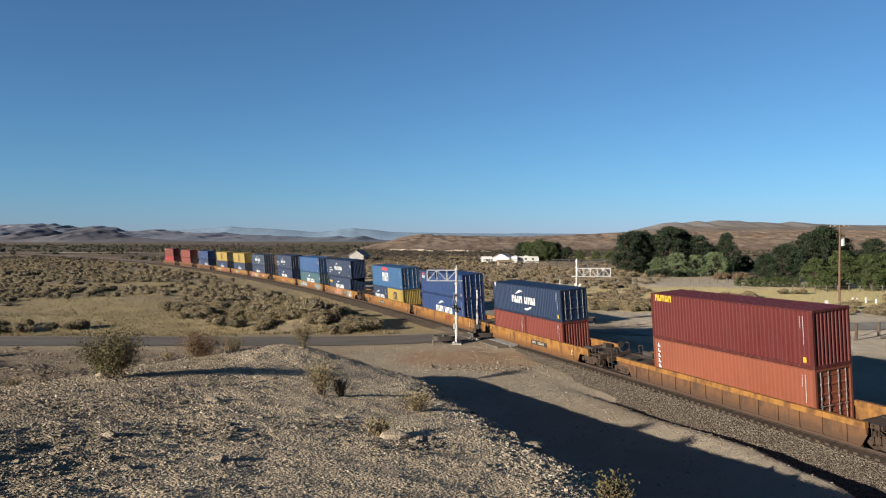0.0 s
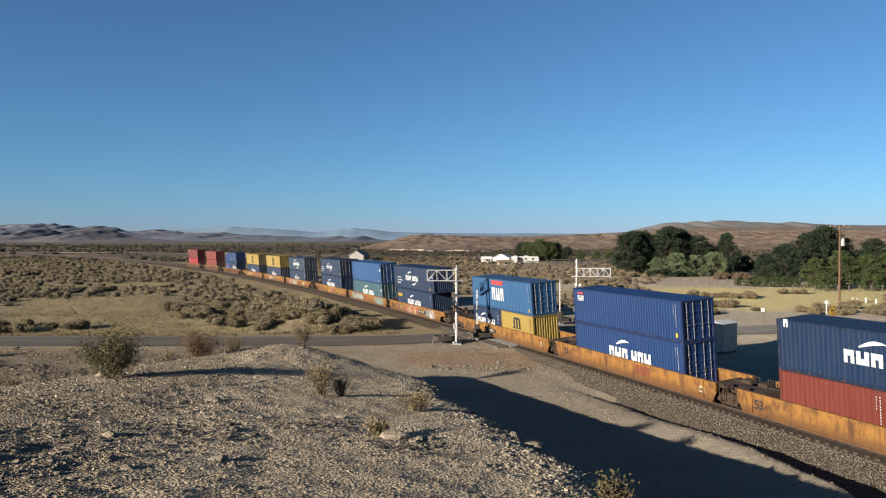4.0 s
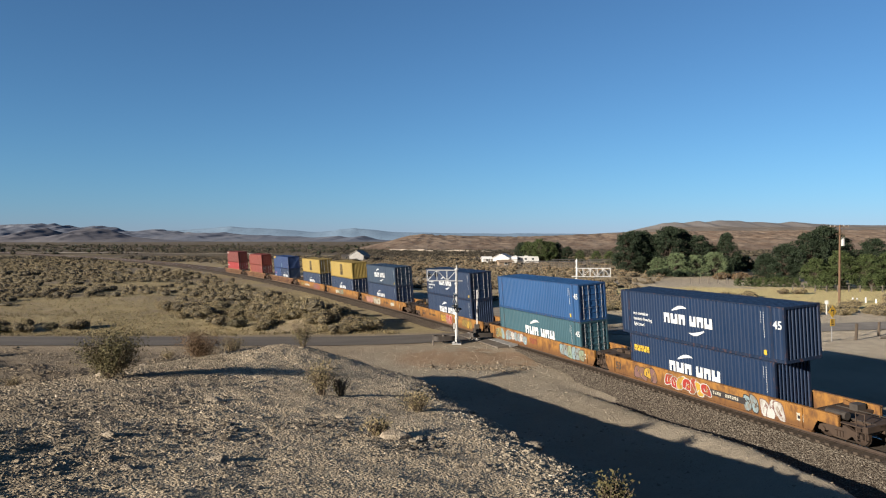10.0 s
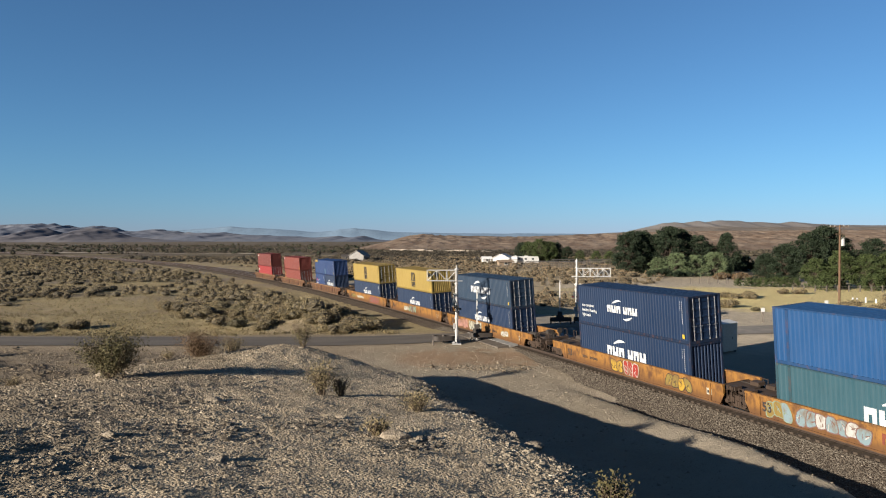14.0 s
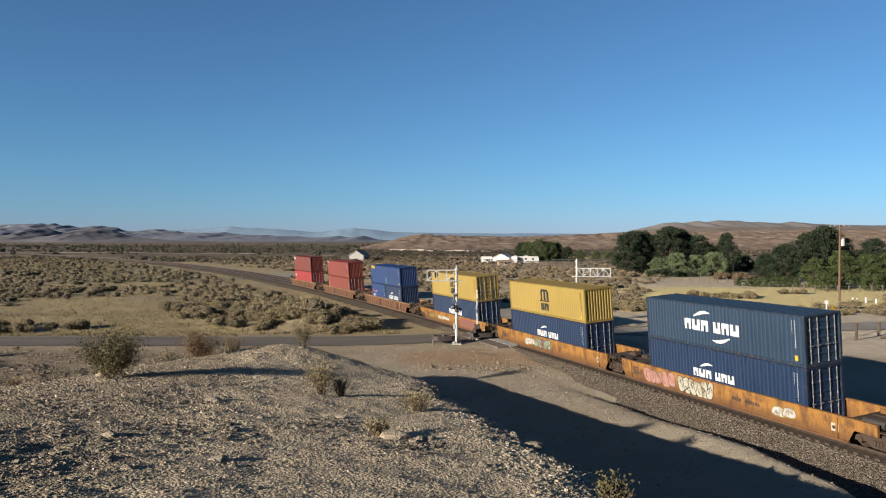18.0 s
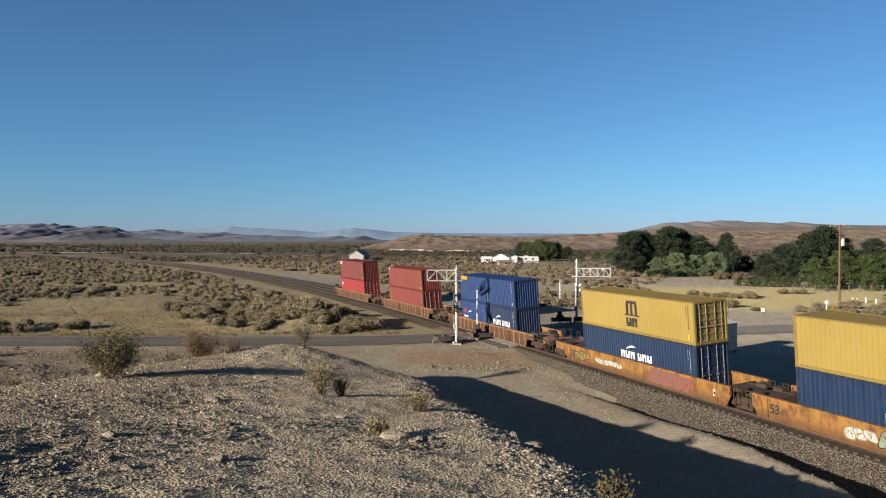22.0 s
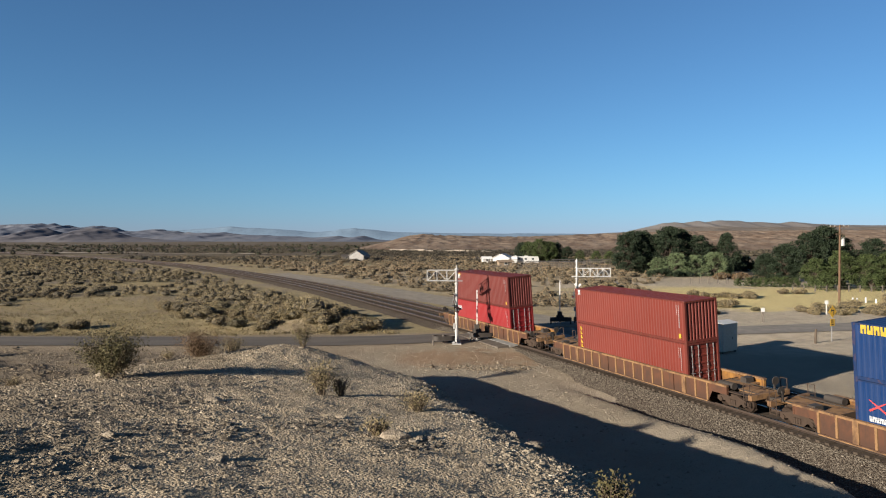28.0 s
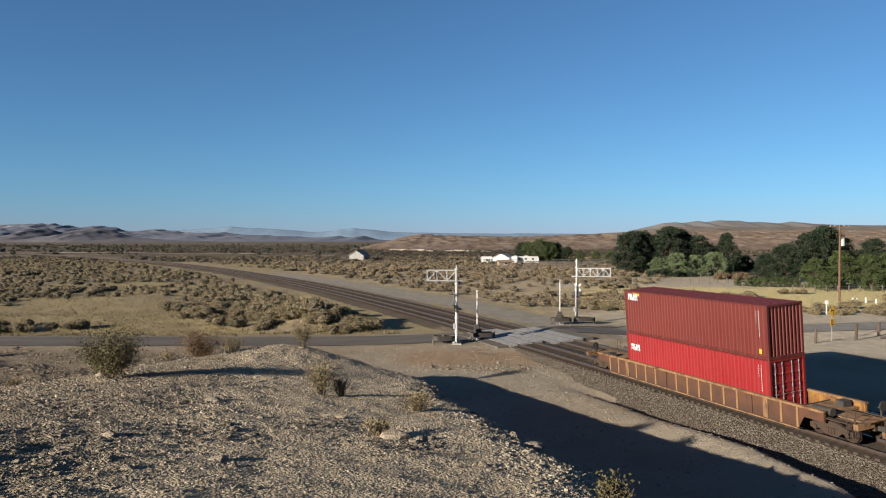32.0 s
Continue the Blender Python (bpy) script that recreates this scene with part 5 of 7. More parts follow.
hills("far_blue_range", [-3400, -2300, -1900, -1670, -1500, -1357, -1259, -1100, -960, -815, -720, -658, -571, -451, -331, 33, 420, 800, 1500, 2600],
      [52, 56, 60, 74, 84, 97, 84, 80, 71, 56, 62, 78, 86, 75, 60, 49, 48, 46, 40, 30], (4300, 4620, 4900), 260, MAT_HILL_HAZE, "mountain range on the horizon, tinted pale blue for haze", 24, 51.0, 0.16)
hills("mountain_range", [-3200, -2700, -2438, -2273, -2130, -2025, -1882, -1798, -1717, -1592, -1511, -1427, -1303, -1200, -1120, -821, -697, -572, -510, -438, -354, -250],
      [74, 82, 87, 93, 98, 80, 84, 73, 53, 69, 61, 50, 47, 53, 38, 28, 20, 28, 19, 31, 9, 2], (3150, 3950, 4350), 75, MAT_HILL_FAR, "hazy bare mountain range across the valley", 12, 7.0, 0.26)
hills("dark_foothills", [-2300, -1900, -1733, -1640, -1607, -1565, -1527, -1450, -1411, -1370, -1310, -1253, -1130, -950],
      [8, 10, 23, 46, 57, 45, 30, 50, 59, 54, 36, 20, 8, 1], (2500, 2900, 3200), 60, MAT_HILL_DARK, "dark bare foothills on the plain", 8, 19.0, 0.24)
hills("bumpy_crest", [150, 396, 497, 591, 665, 712, 753, 779, 827, 853, 894, 961, 988, 1042, 1089, 1129, 1169, 1230, 1270, 1371, 1438, 2200, 3200],
      [14, 21.0, 28.4, 33.1, 49.9, 62.0, 64.7, 61.3, 70.1, 64.7, 70.1, 70.1, 65.4, 65.4, 61.3, 67.4, 63.4, 58.0, 56.6, 55.3, 55.3, 52, 40], (1900, 2330, 2600), 120, MAT_HILL_CREST, "greyish bumpy crest behind the tan ridge", 9, 23.0, 0.05)
hills("tan_ridge", [190, 300, 470, 560, 640, 760, 900, 1100, 1240, 1400, 1700, 2400],
      [16, 20, 26, 36, 43, 45, 44, 43, 42, 43, 40, 38], (1150, 1950, 2400), 90, MAT_HILL_TAN, "broad tan desert ridge with faint gullies", 11, 3.0, 0.2)
hills("red_bank", [-112, -102, -75, -53, -31, -6, 36, 90, 146, 201, 250, 330, 520, 900],
      [-1.0, 1.5, 8, 14.5, 17, 16, 14.7, 13.6, 14.5, 16.4, 18.5, 21, 23, 23], (640, 1050, 1300), 15, MAT_HILL_RED, "reddish eroded bank of bare earth", 2.4, 11.0, 0.22)


# ---- plants ----
def leaf_quads(rs, centres, size, flat=0.0, slim=1.0):
    """Small leaf blades, one at each centre, facing every way: vertices and faces."""
    n = len(centres)
    u = rs.normal(size=(n, 3))
    u /= np.linalg.norm(u, axis=1)[:, None]
    w = rs.normal(size=(n, 3))
    w -= (w * u).sum(1)[:, None] * u
    w /= np.linalg.norm(w, axis=1)[:, None]
    s = size * rs.uniform(0.55, 1.3, size=(n, 1))
    a, b = u * s, w * s * slim
    v = np.stack([centres - a, centres + b * 0.8 - a * 0.1, centres + a, centres - b * 0.8 + a * 0.1], 1).reshape(-1, 3)
    f = np.arange(4 * n).reshape(-1, 4)
    return v, f


def soft_mesh(name, v, f, mat, shade_faces=0):
    """A mesh of leaves; its last faces, by the count given, are dark balls that stand in for inner shade."""
    me = bpy.data.meshes.new(name)
    me.from_pydata(v.tolist(), [], f.tolist())
    me.materials.append(mat)
    if shade_faces:
        me.materials.append(MAT_INNER_SHADE)
        me.polygons.foreach_set("material_index", np.concatenate([np.zeros(len(f) - shade_faces, int), np.ones(shade_faces, int)]).tolist())
    return me


def ball_points(rs, n, shell=0.45):
    p = rs.normal(size=(n, 3))
    p /= np.linalg.norm(p, axis=1)[:, None]
    return p * (shell + (1 - shell) * rs.uniform(size=(n, 1)) ** 0.5)


LEAF_SAGE = foliage("sage_leaf", (0.128, 0.1, 0.05), (0.228, 0.182, 0.098), (0.168, 0.126, 0.07))
LEAF_OLIVE = foliage("olive_leaf", (0.07, 0.06, 0.028), (0.125, 0.108, 0.054))
# dark colour of the balls that carry the shade inside shrubs
MAT_INNER_SHADE = foliage("inner_shade", (0.052, 0.043, 0.027), (0.08, 0.066, 0.042))
LEAF_STRAW = foliage("straw_leaf", (0.125, 0.095, 0.043), (0.175, 0.138, 0.068))
LEAF_CREOSOTE = foliage("creosote_leaf", (0.055, 0.048, 0.019), (0.105, 0.089, 0.036), (0.082, 0.06, 0.029))
LEAF_RUSTY = foliage("rusty_leaf", (0.088, 0.052, 0.025), (0.124, 0.077, 0.038))
LEAF_DARK = foliage("dark_tree_leaf", (0.008, 0.0145, 0.007), (0.02, 0.031, 0.013))
LEAF_MID = foliage("mid_tree_leaf", (0.021, 0.033, 0.009), (0.056, 0.072, 0.02))
LEAF_RUST_TAN = foliage("rust_tan_leaf", (0.125, 0.088, 0.05), (0.235, 0.182, 0.108), (0.165, 0.108, 0.062))
LEAF_PALE = foliage("pale_tree_leaf", (0.058, 0.078, 0.036), (0.104, 0.13, 0.06))
LEAF_BELT = foliage("belt_scrub_leaf", (0.018, 0.015, 0.011), (0.04, 0.032, 0.021))
LEAF_FAR = foliage("far_scrub_leaf", (0.026, 0.023, 0.016), (0.054, 0.044, 0.029))


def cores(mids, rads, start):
    """Dark balls added for the shade inside shrubs: a small lumpy ball at each place; faces count on from start."""
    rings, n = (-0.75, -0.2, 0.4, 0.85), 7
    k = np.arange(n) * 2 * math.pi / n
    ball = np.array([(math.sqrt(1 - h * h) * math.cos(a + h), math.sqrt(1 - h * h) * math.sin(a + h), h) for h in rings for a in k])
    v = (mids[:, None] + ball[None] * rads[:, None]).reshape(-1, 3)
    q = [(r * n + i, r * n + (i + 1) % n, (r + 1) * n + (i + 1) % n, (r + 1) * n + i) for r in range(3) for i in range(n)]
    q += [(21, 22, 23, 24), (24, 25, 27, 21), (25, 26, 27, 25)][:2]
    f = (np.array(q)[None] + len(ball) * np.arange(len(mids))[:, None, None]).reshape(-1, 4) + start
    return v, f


def bush_mesh(seed, wide, high, count, leaf, mat, lobes=5):
    rs = np.random.RandomState(seed)
    pts, mids, rads = [], [], []
    for _ in range(lobes):
        c = np.array([rs.uniform(-0.33, 0.33) * wide, rs.uniform(-0.33, 0.33) * wide, high * rs.uniform(0.35, 0.55)])
        r = np.array([wide * rs.uniform(0.25, 0.42), wide * rs.uniform(0.25, 0.42), high * rs.uniform(0.3, 0.5)])
        mids.append(c)
        rads.append(r)
        pts.append(c + ball_points(rs, count // lobes, 0.6) * r)
    p = np.concatenate(pts)
    p[:, 2] = np.abs(p[:, 2])
    v, f = leaf_quads(rs, p, leaf, slim=0.7)
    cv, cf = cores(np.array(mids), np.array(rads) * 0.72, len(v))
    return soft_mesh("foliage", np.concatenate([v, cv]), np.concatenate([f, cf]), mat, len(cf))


def stems_mesh(seed, wide, high, n):
    rs = random.Random(seed)
    b = Build()
    for _ in range(n):
        k, r = rs.uniform(0, 6.28), wide * rs.uniform(0.1, 0.5)
        a = Vector((0.06 * math.cos(k), 0.06 * math.sin(k), -0.08))
        e = Vector((r * math.cos(k), r * math.sin(k), high * rs.uniform(0.6, 1.0)))
        m = a.lerp(e, 0.5) + Vector((0, 0, 0.08 * high))
        b.tube(a, m, 0.014, 0.01, 4, False)
        b.tube(m, e, 0.01, 0.004, 4, False)
        for _ in range(3):
            q = m.lerp(e, rs.uniform(0, 0.8))
            b.tube(q, q + Vector((rs.uniform(-1, 1), rs.uniform(-1, 1), rs.uniform(0.3, 1.1))) * 0.16 * high, 0.005, 0.002, 4, False)
    return b.mesh("stems", MAT_TWIG)


def shrub(foliage_me, stems_me, m, label, group="", name="shrub"):
    t = thing(name, label, "shrub", group, "", m)
    part("stem_tangle", stems_me, None, t)
    part("foliage", foliage_me, None, t)
    return t


def height_at(x, y):
    return float(land(np.array([x]), np.array([y]))[0])


def creosote(seed, wide, high, count, mat):
    """Open upright twigs with small leaves towards their ends."""
    rs = np.random.RandomState(seed)
    n = 46
    k, r = rs.uniform(0, 6.28, n), wide * 0.5 * rs.uniform(0.15, 1.0, n)
    tips = np.stack([r * np.cos(k), r * np.sin(k), high * rs.uniform(0.5, 1.0, n)], 1)
    i = rs.randint(0, n, count)
    t = rs.uniform(0.35, 1.05, (count, 1))
    p = tips[i] * t + rs.normal(size=(count, 3)) * 0.06 * wide * (0.6 + t)
    p[:, 2] = np.maximum(p[:, 2], 0.08)
    v, f = leaf_quads(rs, p, 0.04, slim=0.7)
    return soft_mesh("foliage", v, f, mat)


# named shrubs on the spur
for _sd, _x, _y, _w, _h, _n, _m, _lab in (
        (1, -14.0, 30.2, 2.7, 1.85, 13000, LEAF_CREOSOTE, "large dark creosote shrub with bare stems"),
        (2, -13.9, 41.2, 2.9, 1.5, 6000, LEAF_RUSTY, "rusty brown half-dry shrub on the spur"),
        (3, -8.6, 44.0, 1.9, 1.7, 1000, LEAF_CREOSOTE, "thin open shrub on the crest"),
        (4, -12.9, 44.0, 1.6, 1.1, 1300, LEAF_SAGE, "low grey shrub behind the crest"),
        (5, -4.5, 26.6, 1.4, 1.3, 1100, LEAF_STRAW, "wiry olive-brown shrub in gravel"),
        (6, -3.9, 27.2, 0.9, 0.8, 420, LEAF_STRAW, "small wiry shrub in gravel"),
        (7, -0.9, 25.0, 1.4, 0.7, 800, LEAF_STRAW, "low straw-coloured tuft on gravel"),
        (8, -1.7, 18.9, 0.9, 0.45, 380, LEAF_STRAW, "dry yellow tuft by a pale rock"),
        (9, 3.1, 13.1, 0.8, 0.6, 600, LEAF_CREOSOTE, "green shrub top at the spur's edge"),
        (10, -19.3, 34.5, 1.4, 0.9, 900, LEAF_CREOSOTE, "dark low shrub at the spur's foot"),
        (11, -16.0, 44.5, 1.5, 0.9, 900, LEAF_SAGE, "grey-green shrub behind the spur"),
        (12, -21.5, 38.5, 1.8, 1.0, 1100, LEAF_SAGE, "grey-green shrub on the flat"),
        (14, -30.0, 50.0, 1.6, 0.7, 900, LEAF_SAGE, "low grey shrub among clods"),
        (15, -36.0, 57.0, 1.8, 0.8, 900, LEAF_RUSTY, "low brown shrub among clods"),
        (16, -26.5, 46.0, 1.4, 0.7, 800, LEAF_CREOSOTE, "low dark shrub among clods"),
        (17, -40.0, 63.0, 1.7, 0.8, 900, LEAF_SAGE, "low grey shrub near the road"),
        (18, -23.0, 60.0, 1.5, 0.7, 800, LEAF_SAGE, "low grey-tan shrub near the road"),
        (13, -12.0, 47.5, 1.2, 1.0, 700, LEAF_SAGE, "grey shrub on the spur's back slope")):
    shrub(creosote(_sd, _w, _h, _n, _m), stems_mesh(_sd, _w, _h, 40), pose(_x, _y, height_at(_x, _y) - 0.03, 0, 0, 40 * _sd), _lab)

# sagebrush field
_sage = [bush_mesh(20 + i, w * 1.2, h * 1.2, 2300, 0.062, m, 7) for i, (w, h, m) in enumerate(
    ((1.7, 1.0, LEAF_SAGE), (1.3, 0.8, LEAF_SAGE), (2.2, 1.2, LEAF_SAGE), (1.2, 0.6, LEAF_STRAW), (1.8, 0.9, LEAF_OLIVE)))]
_sage_stems = [stems_mesh(40 + i, 1.2, 0.7, 9) for i in range(3)]
_sage_label = ("round grey-tan sagebrush on sandy flat", "small grey-tan sagebrush on sandy flat", "wide grey-tan sagebrush on a hummock", "straw-coloured dry tuft on sandy flat", "dark olive shrub on sandy flat")


def thick(x, y):
    """How closely shrubs grow."""
    off, s = line_of(x, y)
    d = 0.42 + 0.5 * fbm(x, y, 26.0, 3) + 0.35 * fbm(x, y, 7.0, 2)
    d = d - 0.25 * (1 - ramp(y, 85.0, 125.0)) - 0.4 * np.exp(-((x + 48) / 26.0) ** 2 - ((y - 92) / 14.0) ** 2)
    d = d + 0.55 * np.exp(-((x + 22) / 11.0) ** 2 - ((y - 96) / 15.0) ** 2)
    left = (off < -8.5) & (y > 77.5)
    right = (off > 21.0) & (y > 108.0) & (x < 0.37 * y - 12) | (off > 24) & (y > 102) & (x < 34) & (x > 20)
    keep = left | right
    d = d - 0.35 * np.exp(-((x + 66) / 24.0) ** 2 - ((y - 112) / 22.0) ** 2)
    d = np.where(right, d - 0.04, d)
    return np.where(keep, d, -1)


_rs = np.random.RandomState(5)
_n = 17000
_dd = 76 + 330 * _rs.uniform(size=_n) ** 1.25
_qq = _rs.uniform(-0.66, 0.62, size=_n)
_fx, _fy = _qq * _dd, _dd
_ok = thick(_fx, _fy) + 0.55 * _rs.uniform(-1, 1, _n) > 0.5
_fx, _fy = _fx[_ok], _fy[_ok]
_fz = land(_fx, _fy)
_order = np.argsort(_fy)
_fx, _fy, _fz = _fx[_order], _fy[_order], _fz[_order]
_field_things = 240
for _k in range(min(_field_things, len(_fx))):
    _j = _rs.choice(5, p=(0.3, 0.26, 0.18, 0.16, 0.1))
    _sc = _rs.uniform(0.75, 1.3)
    _m = pose(_fx[_k], _fy[_k], _fz[_k] - 0.05, 0, 0, _rs.uniform(0, 360)) @ Matrix.Diagonal((_sc, _sc, _sc * _rs.uniform(0.8, 1.15), 1))
    shrub(_sage[_j], _sage_stems[_j % 3], _m, _sage_label[_j], "sagebrush across the road", "sagebrush")


# shrubs along the yard and the road beyond the railway
_rq = np.random.RandomState(77)
for _cx, _cy, _rx, _ry, _n in ((50.5, 125, 4.0, 2.2, 8), (45.5, 129, 2.5, 1.5, 3), (65.8, 135, 3.5, 1.5, 5), (56, 98.5, 6.0, 3.0, 13), (66, 103, 6.0, 4.0, 10), (33, 150, 5.0, 3.0, 3), (41, 108, 3.0, 1.0, 4), (78, 118, 8, 4, 8)):
    for _ in range(_n):
        _x, _y, _s = _cx + _rx * _rq.uniform(-1, 1), _cy + _ry * _rq.uniform(-1, 1), _rq.uniform(0.7, 1.25)
        _j = _rq.choice(5, p=(0.4, 0.3, 0.2, 0.05, 0.05))
        shrub(_sage[_j], _sage_stems[_j % 3], pose(_x, _y, height_at(_x, _y) - 0.05, 0, 0, _rq.uniform(0, 360)) @ Matrix.Diagonal((_s, _s, _s, 1)), _sage_label[_j].replace("flat", "yard ground"), "shrubs beyond the railway", "sagebrush")

# tall brush on the hummock at the field's end
for _i, (_x, _y, _s) in enumerate(((-13.2, 81.0, 1.5), (-14.8, 82.5, 1.7), (-12.2, 82.8, 1.4), (-16.6, 81.0, 1.35), (-13.6, 84.4, 1.5), (-18.2, 82.6, 1.4))):
    shrub(_sage[(_i * 2) % 5], _sage_stems[_i % 3], pose(_x, _y, height_at(_x, _y) - 0.05, 0, 0, 50 * _i) @ Matrix.Diagonal((_s, _s, _s, 1)), "tall tangled brush on a sandy hummock", "hummock brush")


def scattered(name, xs, ys, zs, wide, high, per, leaf, mat, label, seed):
    rs = np.random.RandomState(seed)
    n = len(xs)
    w = wide * rs.uniform(0.6, 1.35, n)
    h = high * rs.uniform(0.6, 1.3, n)
    p = ball_points(rs, n * per, 0.55).reshape(n, per, 3)
    p = p * np.stack([w * 0.5, w * 0.5, h * 0.55], 1)[:, None] + np.stack([xs, ys, zs + h * 0.45], 1)[:, None]
    v, f = leaf_quads(rs, p.reshape(-1, 3), leaf, slim=0.8)
    cf = []
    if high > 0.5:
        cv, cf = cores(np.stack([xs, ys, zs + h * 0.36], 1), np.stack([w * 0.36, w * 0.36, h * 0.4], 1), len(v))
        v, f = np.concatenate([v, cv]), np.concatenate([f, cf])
    return lone(name, soft_mesh(name, v, f, mat, len(cf)), None, label, "scrub", "", "stuff")


_near = (_fy < 190)
_near[:_field_things] = False
_farm = ~_near
_farm[:_field_things] = False
_yonder = line_of(_fx, _fy)[0] > 12
for _sel, _leaf, _nm, _far_nm, _tone, _sd in ((~_yonder, LEAF_SAGE, "sagebrush_scrub", "distant_scrub", "grey-tan", 61), (_yonder, LEAF_RUST_TAN, "rusty_scrub", "distant_rusty_scrub", "rust and tan", 67)):
    _a, _c = _near & _sel, _farm & _sel
    scattered(_nm, _fx[_a], _fy[_a], _fz[_a], 2.0, 1.05, 140, 0.08, _leaf, _tone + " sagebrush scrub on sandy flats", _sd)
    scattered(_far_nm, _fx[_c], _fy[_c], _fz[_c], 2.4, 1.2, 50, 0.17, _leaf, "distant " + _tone + " sagebrush scrub", _sd + 1)
# straw tufts between the shrubs and along the verge
_n = 9000
_ty = 76.2 + 50 * _rs.uniform(size=_n) ** 1.6
_tx = _ty * _rs.uniform(-0.66, 0.6, size=_n)
_to, _ = line_of(_tx, _ty)
_tk = ((_to < -7.5) & (np.abs(_ty - road_mid(_tx)) > 3.6)) 
scattered("straw_tufts", _tx[_tk], _ty[_tk], land(_tx[_tk], _ty[_tk]), 0.5, 0.28, 9, 0.07, LEAF_STRAW, "short straw tufts on the sandy flats", 71)
_n = 8000
_dd = 330 + 900 * _rs.uniform(size=_n) ** 1.4
_qq = _rs.uniform(-0.68, 0.62, size=_n)
_mx, _my = _qq * _dd, _dd
_keep = (fbm(_mx, _my * 2, 140, 3) > -0.1) & (np.abs(line_of(_mx, _my)[0] - 2) > 12)
_mx, _my = _mx[_keep], _my[_keep]
scattered("valley_scrub", _mx, _my, land(_mx, _my), 4.6, 1.3, 26, 0.4, LEAF_FAR, "dark scrub on the far valley floor", 63)
_n = 170
_dd = 480 + 900 * _rs.uniform(size=_n)
_qq = _rs.uniform(-0.62, -0.05, size=_n)
scattered("valley_trees", _qq * _dd, _dd, land(_qq * _dd, _dd), 5.0, 2.6, 50, 0.6, LEAF_DARK, "small dark trees on the far valley floor", 64)


_n = 2600
_my = 395 + 205 * _rs.uniform(size=_n)
_mx = _my * _rs.uniform(-0.14, 0.27, size=_n)
_keep = (fbm(_mx, _my * 2, 60, 3) > -0.22) & (np.abs(line_of(_mx, _my)[0] - 2) > 12)
_mx, _my = _mx[_keep], _my[_keep]
scattered("dark_scrub_belt", _mx, _my, land(_mx, _my), 4.6, 1.6, 26, 0.4, LEAF_BELT, "dense dark brown scrub below the red bank", 66)


# pale cut banks below the red hills
for _x0, _x1, _y, _up in ((-51.0, 40.0, 640.0, 2.5), (81.0, 130.0, 510.0, 1.5)):
    _b = Build()
    for _i in range(61):
        _x = _x0 + (_x1 - _x0) * _i / 60
        _h = _up * (0.75 + 0.5 * float(fbm(np.array([_x]), np.array([3.0]), 9.0, 3)[0])) * min(1.0, 8 * (1 - abs(_i - 30) / 30.5))
        for _d, _z in ((-14.0, -0.2), (-4.0, 0.15), (0.0, 0.85), (4.0, 1.0), (16.0, 0.9), (20.0, -0.3)):
            _b.v.append((_x, _y - (110 if _y > 600 else 0) * _i / 60 + _d + 3 * math.sin(_x * 0.13), -0.85 + _z * _h))
    _b.f = [(i * 6 + j, i * 6 + 6 + j, i * 6 + 7 + j, i * 6 + j + 1) for i in range(60) for j in range(5)]
    lone("cut_bank", _b, MAT_WASH, "pale sandy cut bank below the red hills", "bank", "", "structure")


# ---- trees ----
def tree_meshes(seed, high, wide, tufts, per, leaf, mat, bare=0.18, cone=False):
    """Trunk with limbs, and a crown of leaf tufts with gaps."""
    rs = np.random.RandomState(seed)
    b = Build()
    rnd = random.Random(seed)
    fork = Vector((rnd.uniform(-0.2, 0.2), rnd.uniform(-0.2, 0.2), high * bare))
    b.tube((0, 0, -0.3), fork, high * 0.03, high * 0.022, 7, False)
    mid = Vector((rnd.uniform(-0.4, 0.4), rnd.uniform(-0.4, 0.4), high * 0.62))
    b.tube(fork, mid, high * 0.022, high * 0.009, 6, False)
    cs = []
    for i in range(tufts):
        t = rs.uniform() ** 0.8
        z = high * (bare * 0.7 + (0.97 - bare * 0.7) * t)
        if cone:
            r = wide * 0.5 * (1.02 - t) ** 0.7
        else:
            r = wide * 0.5 * math.sin(math.pi * min(1.0, 0.16 + 0.8 * t)) ** 0.6
        k = rs.uniform(0, 6.28)
        q = r * rs.uniform(0.45, 1.0)
        cs.append((q * math.cos(k), q * math.sin(k), z))
    cs = np.array(cs)
    for c in cs[::4]:
        a = fork.lerp(mid, rnd.uniform(0.05, 0.9))
        b.tube(a, Vector(c), high * 0.009, high * 0.002, 5, False)
    sz = wide * rs.uniform(0.06, 0.13, size=(tufts, 1, 1)) * np.array([1.0, 1.0, 0.7])
    p = cs[:, None] + ball_points(rs, tufts * per, 0.35).reshape(tufts, per, 3) * sz
    v, f = leaf_quads(rs, p.reshape(-1, 3), leaf, slim=0.75)
    return b.mesh("trunk", MAT_BARK), soft_mesh("crown", v, f, mat)


def tree(me, x, y, turn, scale, label, group=""):
    t = thing("tree", label, "tree", group, "", pose(x, y, height_at(x, y), 0, 0, turn) @ Matrix.Diagonal((scale, scale, scale, 1)))
    part("trunk", me[0], None, t)
    part("crown", me[1], None, t)
    return t


